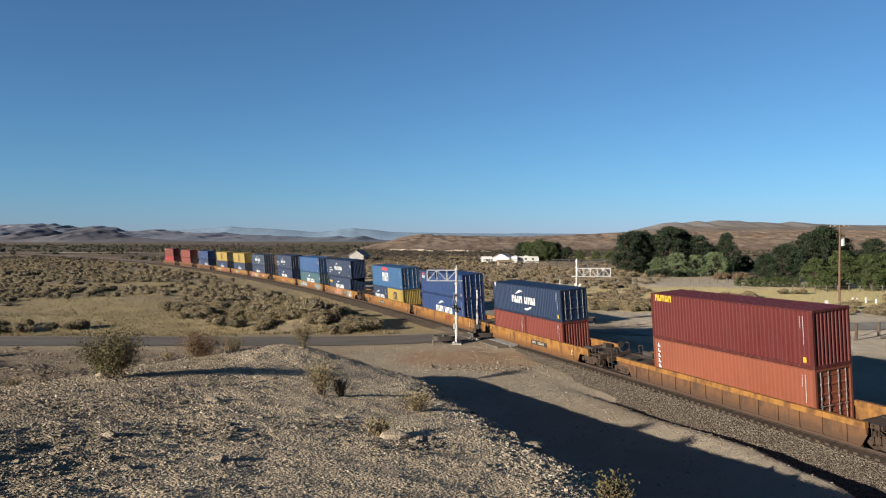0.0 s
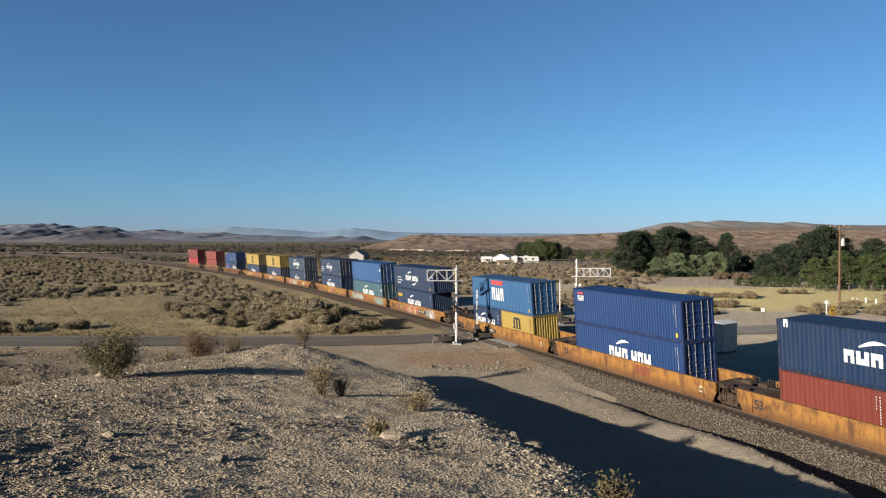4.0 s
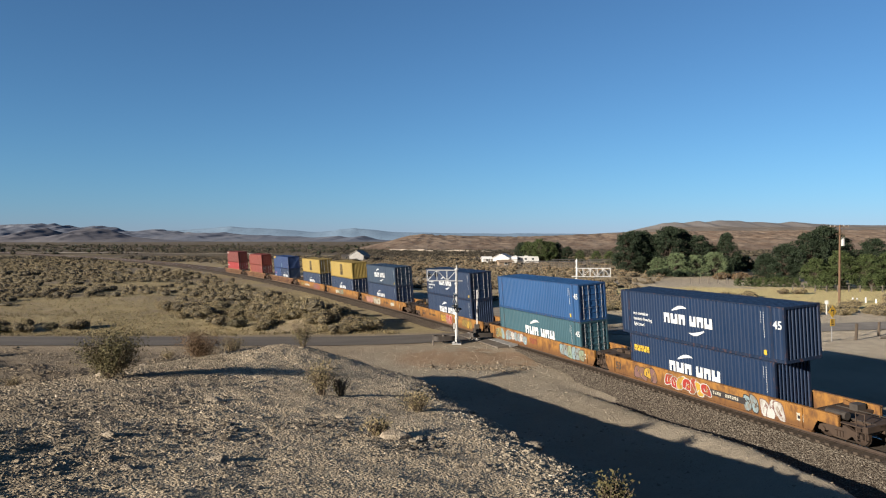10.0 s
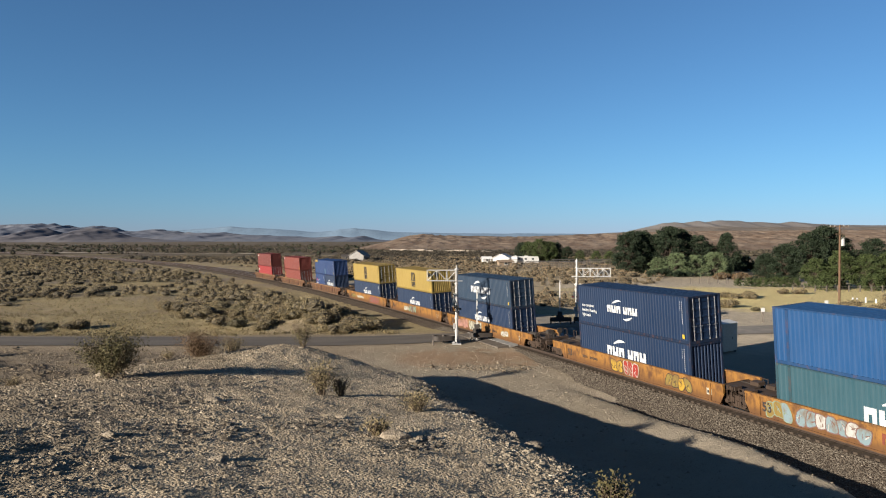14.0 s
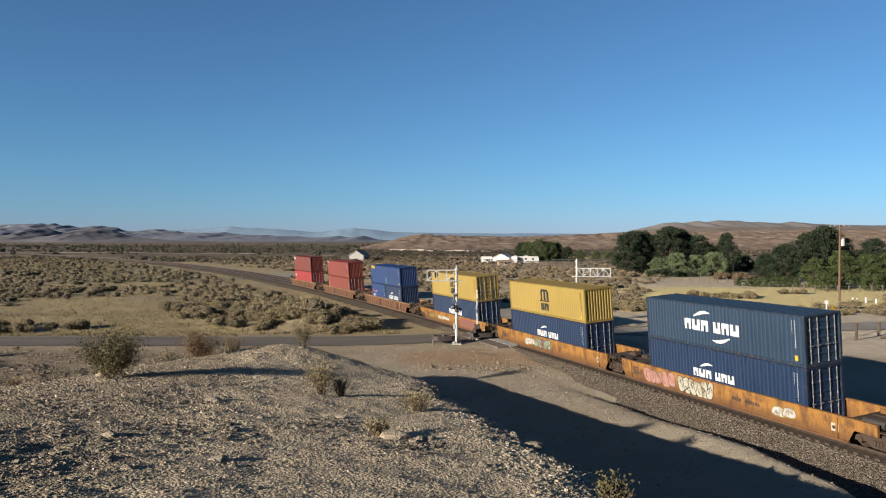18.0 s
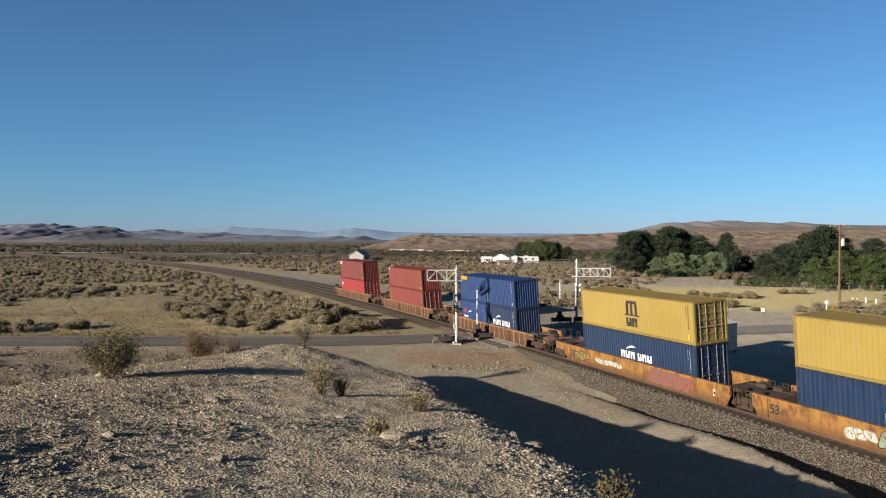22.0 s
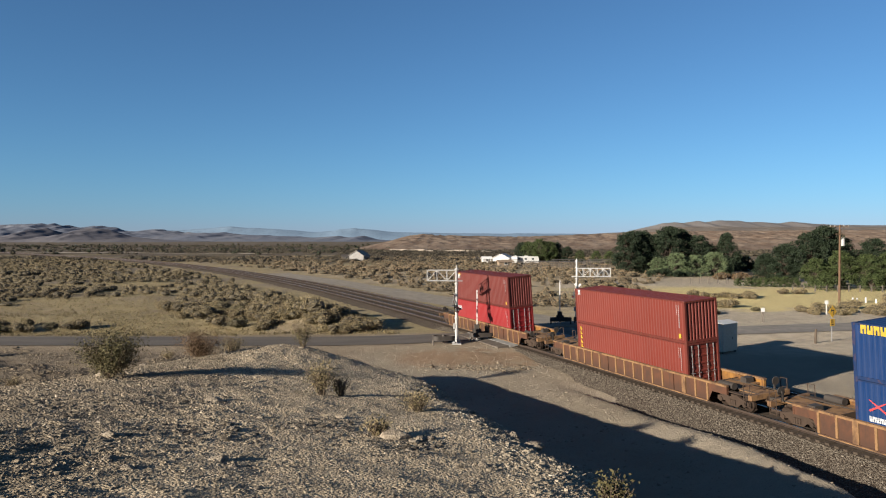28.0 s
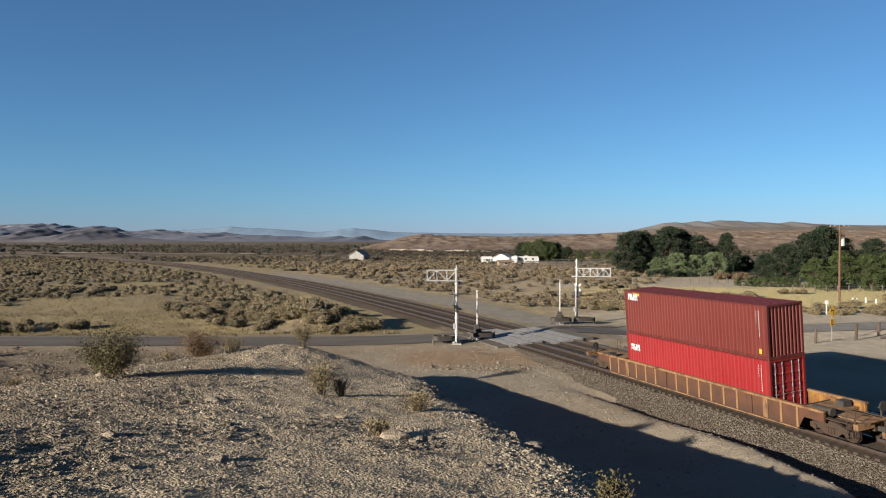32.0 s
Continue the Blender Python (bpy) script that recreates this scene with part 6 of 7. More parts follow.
_dark = [tree_meshes(71 + i, 13.0, 10.5, 210, 75, 0.19, LEAF_DARK, 0.05) for i in range(3)]
_mids = [tree_meshes(81 + i, 11.0, 10.0, 180, 70, 0.17, LEAF_MID, 0.02) for i in range(3)]
_pale = [tree_meshes(91 + i, 6.2, 7.0, 130, 60, 0.14, LEAF_PALE, 0.0) for i in range(2)]
_cone = tree_meshes(101, 9.5, 8.2, 150, 60, 0.17, LEAF_DARK, 0.1, True)
_low = tree_meshes(103, 3.2, 4.4, 70, 60, 0.11, LEAF_MID, 0.0)
for _i, (_x, _y, _s) in enumerate(((51, 196, 1.0), (56, 201, 1.03), (61.5, 197, 1.1), (66.5, 203, 1.08), (70.5, 199, 0.92), (74.2, 200, 0.7), (64, 208, 0.95), (58, 211, 0.9))):
    tree(_dark[_i % 3], 1.1 * _x, 1.1 * _y, 67 * _i, 0.98 * _s, "tall dense dark-green tree in a grove", "dark grove")
for _i, (_x, _y, _s) in enumerate(((54.5, 182, 0.82), (58.5, 180, 1.05), (63.5, 181, 0.95), (68.2, 180, 1.08), (72.3, 184, 0.6))):
    tree(_pale[_i % 2], 1.11 * _x, 1.11 * _y, 53 * _i, _s, "pale green bushy tree before the dark grove", "pale trees")
tree(_cone, 86.5, 219, 20, 1.3, "dark pointed evergreen tree")
for _i, (_x, _y, _s) in enumerate(((82, 194, 0.4), (86, 190, 0.42), (90.5, 188, 0.4), (84, 205, 0.45), (90, 200, 0.45), (95, 196, 0.5))):
    tree(_dark[_i % 3], 1.2 * _x, 1.2 * _y, 31 * _i, _s, "dark low tree in the yard's hedge", "yard hedge")
for _i, (_x, _y, _s) in enumerate(((79, 152, 0.58), (83.5, 151, 0.72), (88.5, 150, 0.66), (93.5, 150, 0.7), (98, 155, 0.75))):
    tree(_mids[_i % 3], _x, _y, 77 * _i, _s, "broad green shade tree by the yard", "green yard trees")
for _i, (_x, _y, _s) in enumerate(((82, 172, 0.72), (87, 170, 0.93), (91.5, 172, 1.03), (78.5, 176, 0.5), (96, 174, 0.85), (103, 172, 0.8))):
    tree(_dark[_i % 3], _x, _y, 41 * _i, _s, "dark green tall tree behind the yard", "dark yard trees")
for _i, (_x, _y, _s) in enumerate(((77.5, 145.5, 1.0), (86.6, 144.5, 1.05), (91.5, 146, 0.8), (67.5, 158, 0.62), (70, 157, 0.66), (72, 156, 0.68), (74, 155.5, 0.7), (76, 155, 0.66), (69, 158, 0.55), (65.5, 159, 0.5))):
    tree(_low, _x, _y, 59 * _i, _s, "low round green bush by the yard fence", "yard bushes")
_hedge = tree_meshes(105, 2.2, 4.6, 70, 60, 0.12, LEAF_DARK, 0.0)
for _i in range(4):
    tree(_hedge, 57.5 + 3.3 * _i, 197 + 1.2 * math.sin(_i * 2.1), 47 * _i, 0.8 + 0.2 * math.sin(_i * 1.7), "dark clipped hedge bush behind the yard", "hedge row")
for _i in range(9):
    tree(_hedge, 88.0 + 4.4 * _i, 228 + 3 * math.sin(_i * 1.3), 29 * _i, 1.7 + 0.4 * math.sin(_i * 2.3), "dark green bush in the far hedge", "far hedge")
for _i, (_x, _y, _s) in enumerate(((36.5, 303, 0.85), (40.5, 300, 0.95), (44.5, 301, 0.85), (34, 306, 0.7), (48, 305, 0.7), (52, 300, 0.55), (57, 299, 0.5), (62, 290, 0.5), (66, 285, 0.5))):
    tree((_mids + _dark)[_i % 6], _x, _y, 23 * _i, _s, "green tree by the distant farmyard", "farmyard trees")
# rusty dry brush between the yard and the far hedge
_brush = bush_mesh(33, 3.4, 2.0, 1500, 0.11, LEAF_RUSTY, 7)
_brush_stems = stems_mesh(47, 2.4, 1.4, 12)
for _i in range(15):
    _x, _y, _s = 71.0 + 1.35 * _i, 184 + 3 * math.sin(_i * 2.4), 0.85 + 0.25 * math.sin(_i * 1.9)
    shrub(_brush, _brush_stems, pose(_x, _y, height_at(_x, _y) - 0.05, 0, 0, 61 * _i) @ Matrix.Diagonal((_s, _s, _s, 1)), "rusty brown dry brush behind the yard", "dry brush")
# ---- level crossing ----
crossing = thing("crossing_deck", "pale concrete panels across both tracks", "level crossing", "", "structure")
for _off in (0.0, TRACK_GAP):
    for _lo, _hi in ((-1.72, -0.86), (-0.64, 0.64), (0.86, 1.72)):
        for _i in range(4):
            _m = rail_pose(CROSS_S - 3.6 + 2.4 * _i, _off)
            part("panel", Build().box(-1.19, 1.19, _lo, _hi, -0.2, -0.012), MAT_PANEL, crossing, at=_m)
_gapfill = Build()
_flat = rail_pose(CROSS_S) @ rot_x(-CANT)
_gapfill.prism([(1.75, 0.105), (2.65, -0.155), (2.65, -0.5), (1.75, -0.5)], -4.7, 4.7, _flat @ Matrix(((0, 0, 1, 0), (1, 0, 0, 0), (0, 1, 0, 0), (0, 0, 0, 1))))
part("asphalt_strip", _gapfill, MAT_ASPHALT, crossing, "asphalt between the tracks")
_app = Build()
for _lo, _hi in ((-2.9, -1.74), (1.74, 2.9)):
    _app.box(-4.7, 4.7, _lo, _hi, -0.5, -0.03, rail_pose(CROSS_S, 0.0 if _hi < 0 else TRACK_GAP))
part("asphalt_apron", _app, MAT_ASPHALT, crossing, "asphalt aprons beside the tracks")


def disc(b, c, way, r, d, n=16):
    c, way = Vector(c), Vector(way).normalized()
    return b.tube(c - way * d / 2, c + way * d / 2, r, n=n)


def light_pair(parent, z, face, arm_dir, apart=0.38):
    """Two flashing lights on a crossbar, with their dark backs."""
    f, a = Vector(face), Vector(arm_dir)
    bar = Build().tube(Vector((0, 0, z)) - a * apart, Vector((0, 0, z)) + a * apart, 0.03, n=6)
    br = part("light_bar", bar, MAT_SILVER, parent)
    for k in (-1, 1):
        c = Vector((0, 0, z)) + a * apart * k + f * 0.12
        part("backing", disc(Build(), c, f, 0.27, 0.03, 20), MAT_BLACK, br, "round black backing plate")
        part("lamp_housing", disc(Build(), c - f * 0.08, f, 0.13, 0.16), MAT_BLACK, br)
        part("lens", disc(Build(), c + f * 0.025, f, 0.12, 0.02), MAT_LENS, br, "unlit red lens")
        hood = Build()
        for i in range(7):
            k0, k1 = math.pi * i / 7, math.pi * (i + 1) / 7
            side = a.normalized()
            q0 = c + (side * math.cos(k0) + Vector((0, 0, 1)) * math.sin(k0)) * 0.15
            q1 = c + (side * math.cos(k1) + Vector((0, 0, 1)) * math.sin(k1)) * 0.15
            hood.add([tuple(q0), tuple(q1), tuple(q1 + f * 0.24), tuple(q0 + f * 0.24)], [(0, 1, 2, 3)])
        part("hood", hood, MAT_BLACK, br)


def crossing_signal(x, y, z, high, arm, arm_low, face, label, bold=1.0):
    """A cantilever signal: pole, truss arm with a walkway, crossbuck and lights. arm: its reach as a vector."""
    t = thing("crossing_signal", label, "railway signal", "crossing signals", "", pose(x, y, z))
    pl = Build().tube((0, 0, 0.25), (0, 0, high - 0.5), 0.15, 0.11, 14).tube((0, 0, high - 0.5), (0, 0, high), 0.05, 0.03, 8)
    for zz in (1.2, 2.4, arm_low - 0.3, arm_low + 1.05):
        pl.tube((0, 0, zz), (0, 0, zz + 0.1), 0.21, n=14)
    part("pole", pl, MAT_SILVER, t, "silver tapered steel pole")
    bs = Build()
    bs.box(-0.42, 0.42, -0.42, 0.42, 0.0, 0.1)
    for k in range(4):
        m = Matrix.Rotation(k * math.pi / 2, 4, "Z")
        bs.add([tuple(m @ Vector(p)) for p in ((0.14, -0.02, 0.1), (0.42, -0.02, 0.1), (0.14, -0.02, 0.75), (0.14, 0.02, 0.1), (0.42, 0.02, 0.1), (0.14, 0.02, 0.75))],
               [(0, 1, 2), (3, 5, 4), (0, 2, 5, 3), (1, 4, 5, 2), (0, 3, 4, 1)])
    part("base_plate", bs, MAT_SILVER, t, "gusseted base plate")
    a = Vector(arm)
    armm = MAT_WHITE if bold > 1 else MAT_SILVER
    n = max(3, int(a.length / 0.8))
    side = Vector((-a.y, a.x, 0)).normalized() * 0.3
    tr = part("truss_arm", Build().tube(side + Vector((0, 0, arm_low)), a + side + Vector((0, 0, arm_low)), 0.035 * bold, n=6), armm, t, "silver lattice arm with a walkway")
    for s in (-1, 1):
        for zz in (arm_low, arm_low + 1.0):
            if (s, zz) != (1, arm_low):
                part("chord", Build().tube(side * s + Vector((0, 0, zz)), a + side * s + Vector((0, 0, zz)), 0.035 * bold, n=6), armm, tr)
        for i in range(n + 1):
            p = a * (i / n) + side * s
            part("upright", Build().tube(p + Vector((0, 0, arm_low)), p + Vector((0, 0, arm_low + 1.0)), 0.026 * bold ** 1.5, n=5), armm, tr)
            if i < n:
                q = a * ((i + 1) / n) + side * s
                up = (0.0, 1.0) if i % 2 else (1.0, 0.0)
                part("brace", Build().tube(p + Vector((0, 0, arm_low + up[0])), q + Vector((0, 0, arm_low + up[1])), 0.02 * bold, n=5), armm, tr)
    wk = Build()
    for i in range(5):
        o = side * (-0.8 + 0.4 * i)
        wk.tube(o + Vector((0, 0, arm_low + 0.03)), a + o + Vector((0, 0, arm_low + 0.03)), 0.02, n=4)
    part("walkway", wk, MAT_BAR, tr, "grated walkway")
    part("post_bracket", Build().box(-0.55, 0.55, -0.3, 0.3, arm_low - 0.03, arm_low + 0.03), armm, tr, "bolted arm bracket")
    for q in (0.72, 0.95):
        c = a * q + Vector((0, 0, arm_low + 0.55))
        part("backing", disc(Build(), c, face, 0.27, 0.03, 18), MAT_BLACK, tr, "round black backing plate")
        part("lamp_housing", disc(Build(), c - Vector(face) * 0.12, face, 0.14, 0.2), MAT_BLACK, tr)
    f = Vector(face)
    across = Vector((-f.y, f.x, 0))
    for k in (-1, 1):
        m = Matrix.Translation(f * (0.22 + 0.012 * k) + Vector((0, 0, 4.35))) @ Matrix((across, f, Vector((0, 0, 1)))).transposed().to_4x4() @ Matrix.Rotation(radians(45 * k), 4, "Y")
        part("crossbuck_board", Build().box(-0.61, 0.61, -0.008, 0.008, -0.115, 0.115, m), MAT_WHITE, t, "white crossbuck board")
    light_pair(t, 3.55, face, across)
    light_pair(t, 3.2, -f, across)
    part("bell", disc(Build(), (0, 0, high - 0.35), (f.x, f.y, 0), 0.15, 0.12), MAT_SILVER, t)
    part("junction_box", Build().box(-0.32, -0.17, -0.16, 0.16, 1.45, 1.95), MAT_SILVER, t, "grey junction box")
    return t


def crossing_gate(x, y, z, high, toward, label):
    """A gate with its arm raised upright."""
    t = thing("crossing_gate", label, "railway gate", "crossing gates", "", pose(x, y, z))
    part("foundation", Build().box(-0.4, 0.4, -0.4, 0.4, 0.0, 0.12), MAT_PANEL, t, "concrete foot")
    part("stand", Build().tube((0, 0, 0.1), (0, 0, 1.35), 0.07, n=10), MAT_SILVER, t)
    part("mechanism_box", bevel_box(0.25, 0.32, 0.4, (0, 0, 1.15)), MAT_STEEL, t, "dark gate mechanism box")
    w = Vector(toward)
    for s in (-1, 1):
        part("counterweight", Build().box(-0.09, 0.09, -0.22, 0.22, -0.28, 0.16, Matrix.Translation(Vector((w.y, -w.x, 0)) * 0.33 * s + Vector((0, 0, 0.95)))), MAT_STEEL, t, "dark counterweight")
    arm = part("gate_arm", Build().box(-0.055, 0.055, -0.075, 0.075, 1.2, high), MAT_WHITE, t, "raised white gate arm")
    for zz in (2.2, (high + 2) / 2, high - 0.25):
        part("arm_light", disc(Build(), (0, -0.11, zz), (0, 1, 0), 0.035, 0.05, 10), MAT_LENS, arm)
    return t


def guard(x, y, z, turn, long, label):
    """A low bumper of bent pipe round a signal's foot."""
    t = thing("guard_rail", label, "guard rail", "crossing guards", "", pose(x, y, z, 0, 0, turn) @ Matrix.Diagonal((1.2, 1.2, 1.45, 1)))
    rail = Build()
    pts = []
    for i in range(13):
        k = math.pi * i / 12
        pts.append(Vector((-long / 2 - 0.45 * math.sin(k), 0.45 * math.cos(k), 0.42)))
    pts += [Vector((long / 2 + 0.45 * math.sin(math.pi * i / 12), -0.45 * math.cos(math.pi * i / 12), 0.42)) for i in range(13)]
    for a, b in zip(pts, pts[1:] + pts[:1]):
        rail.box(-(b - a).length / 2 - 0.01, (b - a).length / 2 + 0.01, -0.035, 0.035, -0.16, 0.13,
                 Matrix.Translation((a + b) / 2) @ Matrix.Rotation(math.atan2((b - a).y, (b - a).x), 4, "Z"))
    part("bumper_band", rail, MAT_STEEL, t, "weathered steel band")
    for px in (-long / 2 - 0.4, 0.0, long / 2 + 0.4):
        part("post", Build().tube((px, 0.36 if px == 0 else 0, -0.2), (px, 0.36 if px == 0 else 0, 0.58), 0.08, n=8), MAT_POST, t)
    return t


crossing_signal(1.28, 67.4, height_at(1.28, 67.4), 7.45, (-2.75, 0.3, 0), 5.95, (-0.97, 0.24, 0), "silver cantilever crossing signal beside the road")
crossing_gate(3.3, 69.6, height_at(3.3, 69.6), 4.9, (0, 1, 0), "raised white crossing gate by the near track")
guard(0.1, 67.6, height_at(0.1, 67.6), 8, 0.9, "weathered steel guard beside the signal")
guard(3.8, 69.5, height_at(3.8, 69.5), 8, 1.1, "weathered steel guard round the gate")
crossing_signal(16.2, 87.0, height_at(16.2, 87.0), 7.9, (4.1, 0.2, 0), 5.65, (0.75, 0.66, 0), "silver cantilever crossing signal beyond the tracks", 1.3)
crossing_gate(13.85, 85.0, height_at(13.85, 85.0), 5.2, (0, 1, 0), "raised white crossing gate beyond the tracks")
guard(14.0, 85.2, height_at(14.0, 85.2), 5, 1.2, "dark steel guard round the far gate")
guard(17.0, 86.2, height_at(17.0, 86.2), 5, 1.2, "dark steel guard round the far signal")

# ---- signal house ----
MAT_HOUSE = plain("house_silver", (0.46, 0.43, 0.35), 0.7, 0.0, 0.08)


def signal_house(x, y, z, turn):
    t = thing("signal_house", "silver metal equipment house on legs by the tracks", "equipment house", "", "", pose(x, y, z, 0, 0, turn))
    body = part("body", bevel_box(1.25, 0.95, 1.25, (0, 0, 1.4), 0.04), MAT_HOUSE, t, "silver sheet metal body")
    part("roof", Build().add([(-1.35, -1.05, 2.65), (1.35, -1.05, 2.65), (1.35, 1.05, 2.65), (-1.35, 1.05, 2.65), (-1.35, 0, 2.85), (1.35, 0, 2.85)],
                             [(0, 3, 2, 1), (0, 1, 5, 4), (2, 3, 4, 5), (0, 4, 3), (1, 2, 5)]), MAT_WHITE, t, "low pitched pale roof")
    door = part("door", Build().box(-0.45, 0.45, -0.97, -0.955, 0.3, 2.35), MAT_HOUSE, t)
    part("handle", Build().box(0.3, 0.36, -1.0, -0.965, 1.2, 1.4), MAT_STEEL, door)
    part("notice", Build().box(0.55, 1.0, -0.962, -0.954, 1.65, 1.95), MAT_WHITE, t, "white notice plate")
    for sx in (-1.1, 1.1):
        for sy in (-0.8, 0.8):
            part("leg", Build().box(sx - 0.06, sx + 0.06, sy - 0.06, sy + 0.06, -0.3, 0.2), MAT_STEEL, t)
    return t


signal_house(25.3, 65.3, height_at(25.3, 65.3), 40)

# ---- power pole, signs and posts ----
def power_pole(x, y, high, label):
    t = thing("power_pole", label, "utility pole", "", "", pose(x, y, height_at(x, y)))
    part("pole", Build().tube((0, 0, -0.5), (0, 0, high), 0.19, 0.13, 12), MAT_POLE, t)
    arm = part("crossarm", Build().box(-1.5, 1.5, 0.1, 0.2, high - 0.35, high - 0.23), MAT_POLE, t)
    part("crossarm", Build().box(-0.75, 0.75, -0.2, -0.1, high - 1.5, high - 1.4), MAT_POLE, t)
    for px in (-1.4, -0.7, 0.7, 1.4):
        part("insulator", Build().tube((px, 0.15, high - 0.23), (px, 0.15, high - 0.02), 0.05, 0.035, 8), MAT_WHITE, arm, "pale insulator")
    for s in (-1, 1):
        part("brace", Build().tube((0, 0.15, high - 1.0), (s * 0.8, 0.15, high - 0.33), 0.02, n=5), MAT_STEEL, arm)
    tr = part("transformer", Build().tube((0.42, -0.1, high - 3.3), (0.42, -0.1, high - 2.35), 0.27, n=14).tube((0.42, -0.1, high - 2.35), (0.42, -0.1, high - 2.25), 0.29, 0.2, 14), MAT_SILVER, t, "grey transformer can")
    for px in (-0.1, 0.12):
        part("bushing", Build().tube((0.42 + px, -0.1, high - 2.25), (0.42 + px, -0.1, high - 2.0), 0.035, n=6), MAT_WHITE, tr)
    part("fuse_cutout", Build().tube((-0.5, -0.15, high - 1.9), (-0.62, -0.15, high - 1.5), 0.04, n=6), MAT_STEEL, t)
    return t


power_pole(61.9, 112.0, 12.55, "brown wooden power pole with a transformer")

_sx, _sy = 39.4, 72.6
warn = thing("warning_sign", "yellow curve warning sign with a speed plate", "road sign", "", "", pose(_sx, _sy, height_at(_sx, _sy), 0, 0, 28))
part("post", Build().box(-0.03, 0.03, -0.02, 0.03, -0.3, 3.55), MAT_BAR, warn)
_plate = part("sign_plate", Build().prism([(0, -0.64), (0.64, 0), (0, 0.64), (-0.64, 0)], -0.012, 0.012, Matrix.Translation((0, -0.05, 3.0)) @ rot_x(90)), MAT_SIGN, warn, "yellow diamond plate")
_arrow = Build()
for _q in (((0.12, -0.32), (0.24, -0.32), (0.24, 0.14), (0.12, 0.14)), ((-0.12, 0.06), (0.24, 0.06), (0.24, 0.18), (-0.12, 0.18)), ((-0.34, 0.12), (-0.12, -0.06), (-0.12, 0.3))):
    _arrow.add([(x, -0.066, 3.0 + z) for x, z in _q], [tuple(range(len(_q)))])
part("arrow", _arrow, MARK_BLACK, _plate, "black left-turn arrow")
_speed = part("speed_plate", Build().box(-0.36, 0.36, -0.06, -0.04, 1.55, 2.27), MAT_SIGN, warn, "yellow speed plate")
letters("speed_number", "25", 0.42, MARK_BLACK, _speed, Matrix.Translation((-0.27, -0.064, 1.85)) @ SIDE_TEXT, "black number 25")
part("unit_bar", Build().box(-0.2, 0.2, -0.068, -0.061, 1.64, 1.74), MARK_BLACK, _speed)

for _x, _y, _h, _r in ((36.9, 71.0, 1.45, 0.13), (42.3, 73.4, 1.7, 0.15), (46.5, 76.5, 1.5, 0.14)):
    lone("wooden_post", Build().tube((0, 0, -0.3), (0, 0, _h), _r, _r * 0.9, 9), MAT_BARK, "weathered dark wooden post beside the road", "post", "roadside posts", m=pose(_x, _y, height_at(_x, _y), 2, 1, 0))
lone("fallen_log", Build().tube((0, 0, 0.12), (3.6, 0.9, 0.14), 0.13, 0.11, 9), MAT_POST, "weathered grey log lying by the road", "log", m=pose(45.2, 74.2, height_at(46.5, 74.5)))

for _x, _y, _h, _nm, _lab in ((52.3, 97.8, 1.9, "meter_post", "white utility meter on a short post"), (39.7, 89.0, 1.75, "marker_post", "short post with a white marker plate")):
    _t = thing(_nm, _lab, "marker post", "", "", pose(_x, _y, height_at(_x, _y)))
    part("post", Build().box(-0.06, 0.06, -0.06, 0.06, -0.3, _h - 0.3), MAT_POST if _nm == "marker_post" else MAT_WHITE, _t)
    part("plate", Build().box(-0.22, 0.22, -0.1, 0.06, _h - 0.5, _h), MAT_WHITE, _t, "white box plate")

for _x, _y, _h in ((66.6, 116.5, 0.85), (67.7, 117.2, 0.75), (69.0, 117.0, 0.9), (70.2, 116.2, 0.7)):
    lone("marker_post", Build().tube((0, 0, -0.3), (0, 0, _h), 0.16, 0.13, 8), MAT_WHITE, "short white-painted post by the power pole", "post", "white posts", m=pose(_x, _y, height_at(_x, _y), 3, -2, 0))

# a crooked windrow of dirt along the road's edge
_row = Build()
for _i in range(37):
    _t = _i / 36
    _x, _y = 21.5 + 12.5 * _t, 84.6 + 6.8 * _t + 0.7 * math.sin(_t * 9) + 0.3 * math.sin(_t * 31)
    _h = 0.3 * (0.65 + 0.35 * math.sin(_t * 23)) * min(1, 8 * _t, 8 * (1 - _t))
    for _d, _z in ((-0.7, -0.1), (-0.25, 0.7 * _h), (0.0, _h), (0.2, 0.6 * _h), (0.45, -0.1)):
        _row.v.append((_x + 0.4 * _d, _y + _d, height_at(_x, _y) + _z))
_row.f = [(i * 5 + j, i * 5 + 5 + j, i * 5 + 6 + j, i * 5 + 1 + j) for i in range(36) for j in range(4)]
lone("dirt_windrow", _row, MAT_COMPACT, "low crooked windrow of dirt by the road", "windrow", "", "structure")
for _i, (_x, _y, _s) in enumerate(((36.3, 97.5, 1.0), (37.4, 98.2, 0.75), (30.5, 101.0, 0.8), (44.8, 102.5, 0.7), (27.5, 107.0, 0.75))):
    shrub(_sage[(_i * 3) % 5], _sage_stems[_i % 3], pose(_x, _y, height_at(_x, _y) - 0.05, 0, 0, 80 * _i) @ Matrix.Diagonal((_s, _s, _s, 1)), "grey-brown brush on the bare yard", "shrubs beyond the railway", "sagebrush")

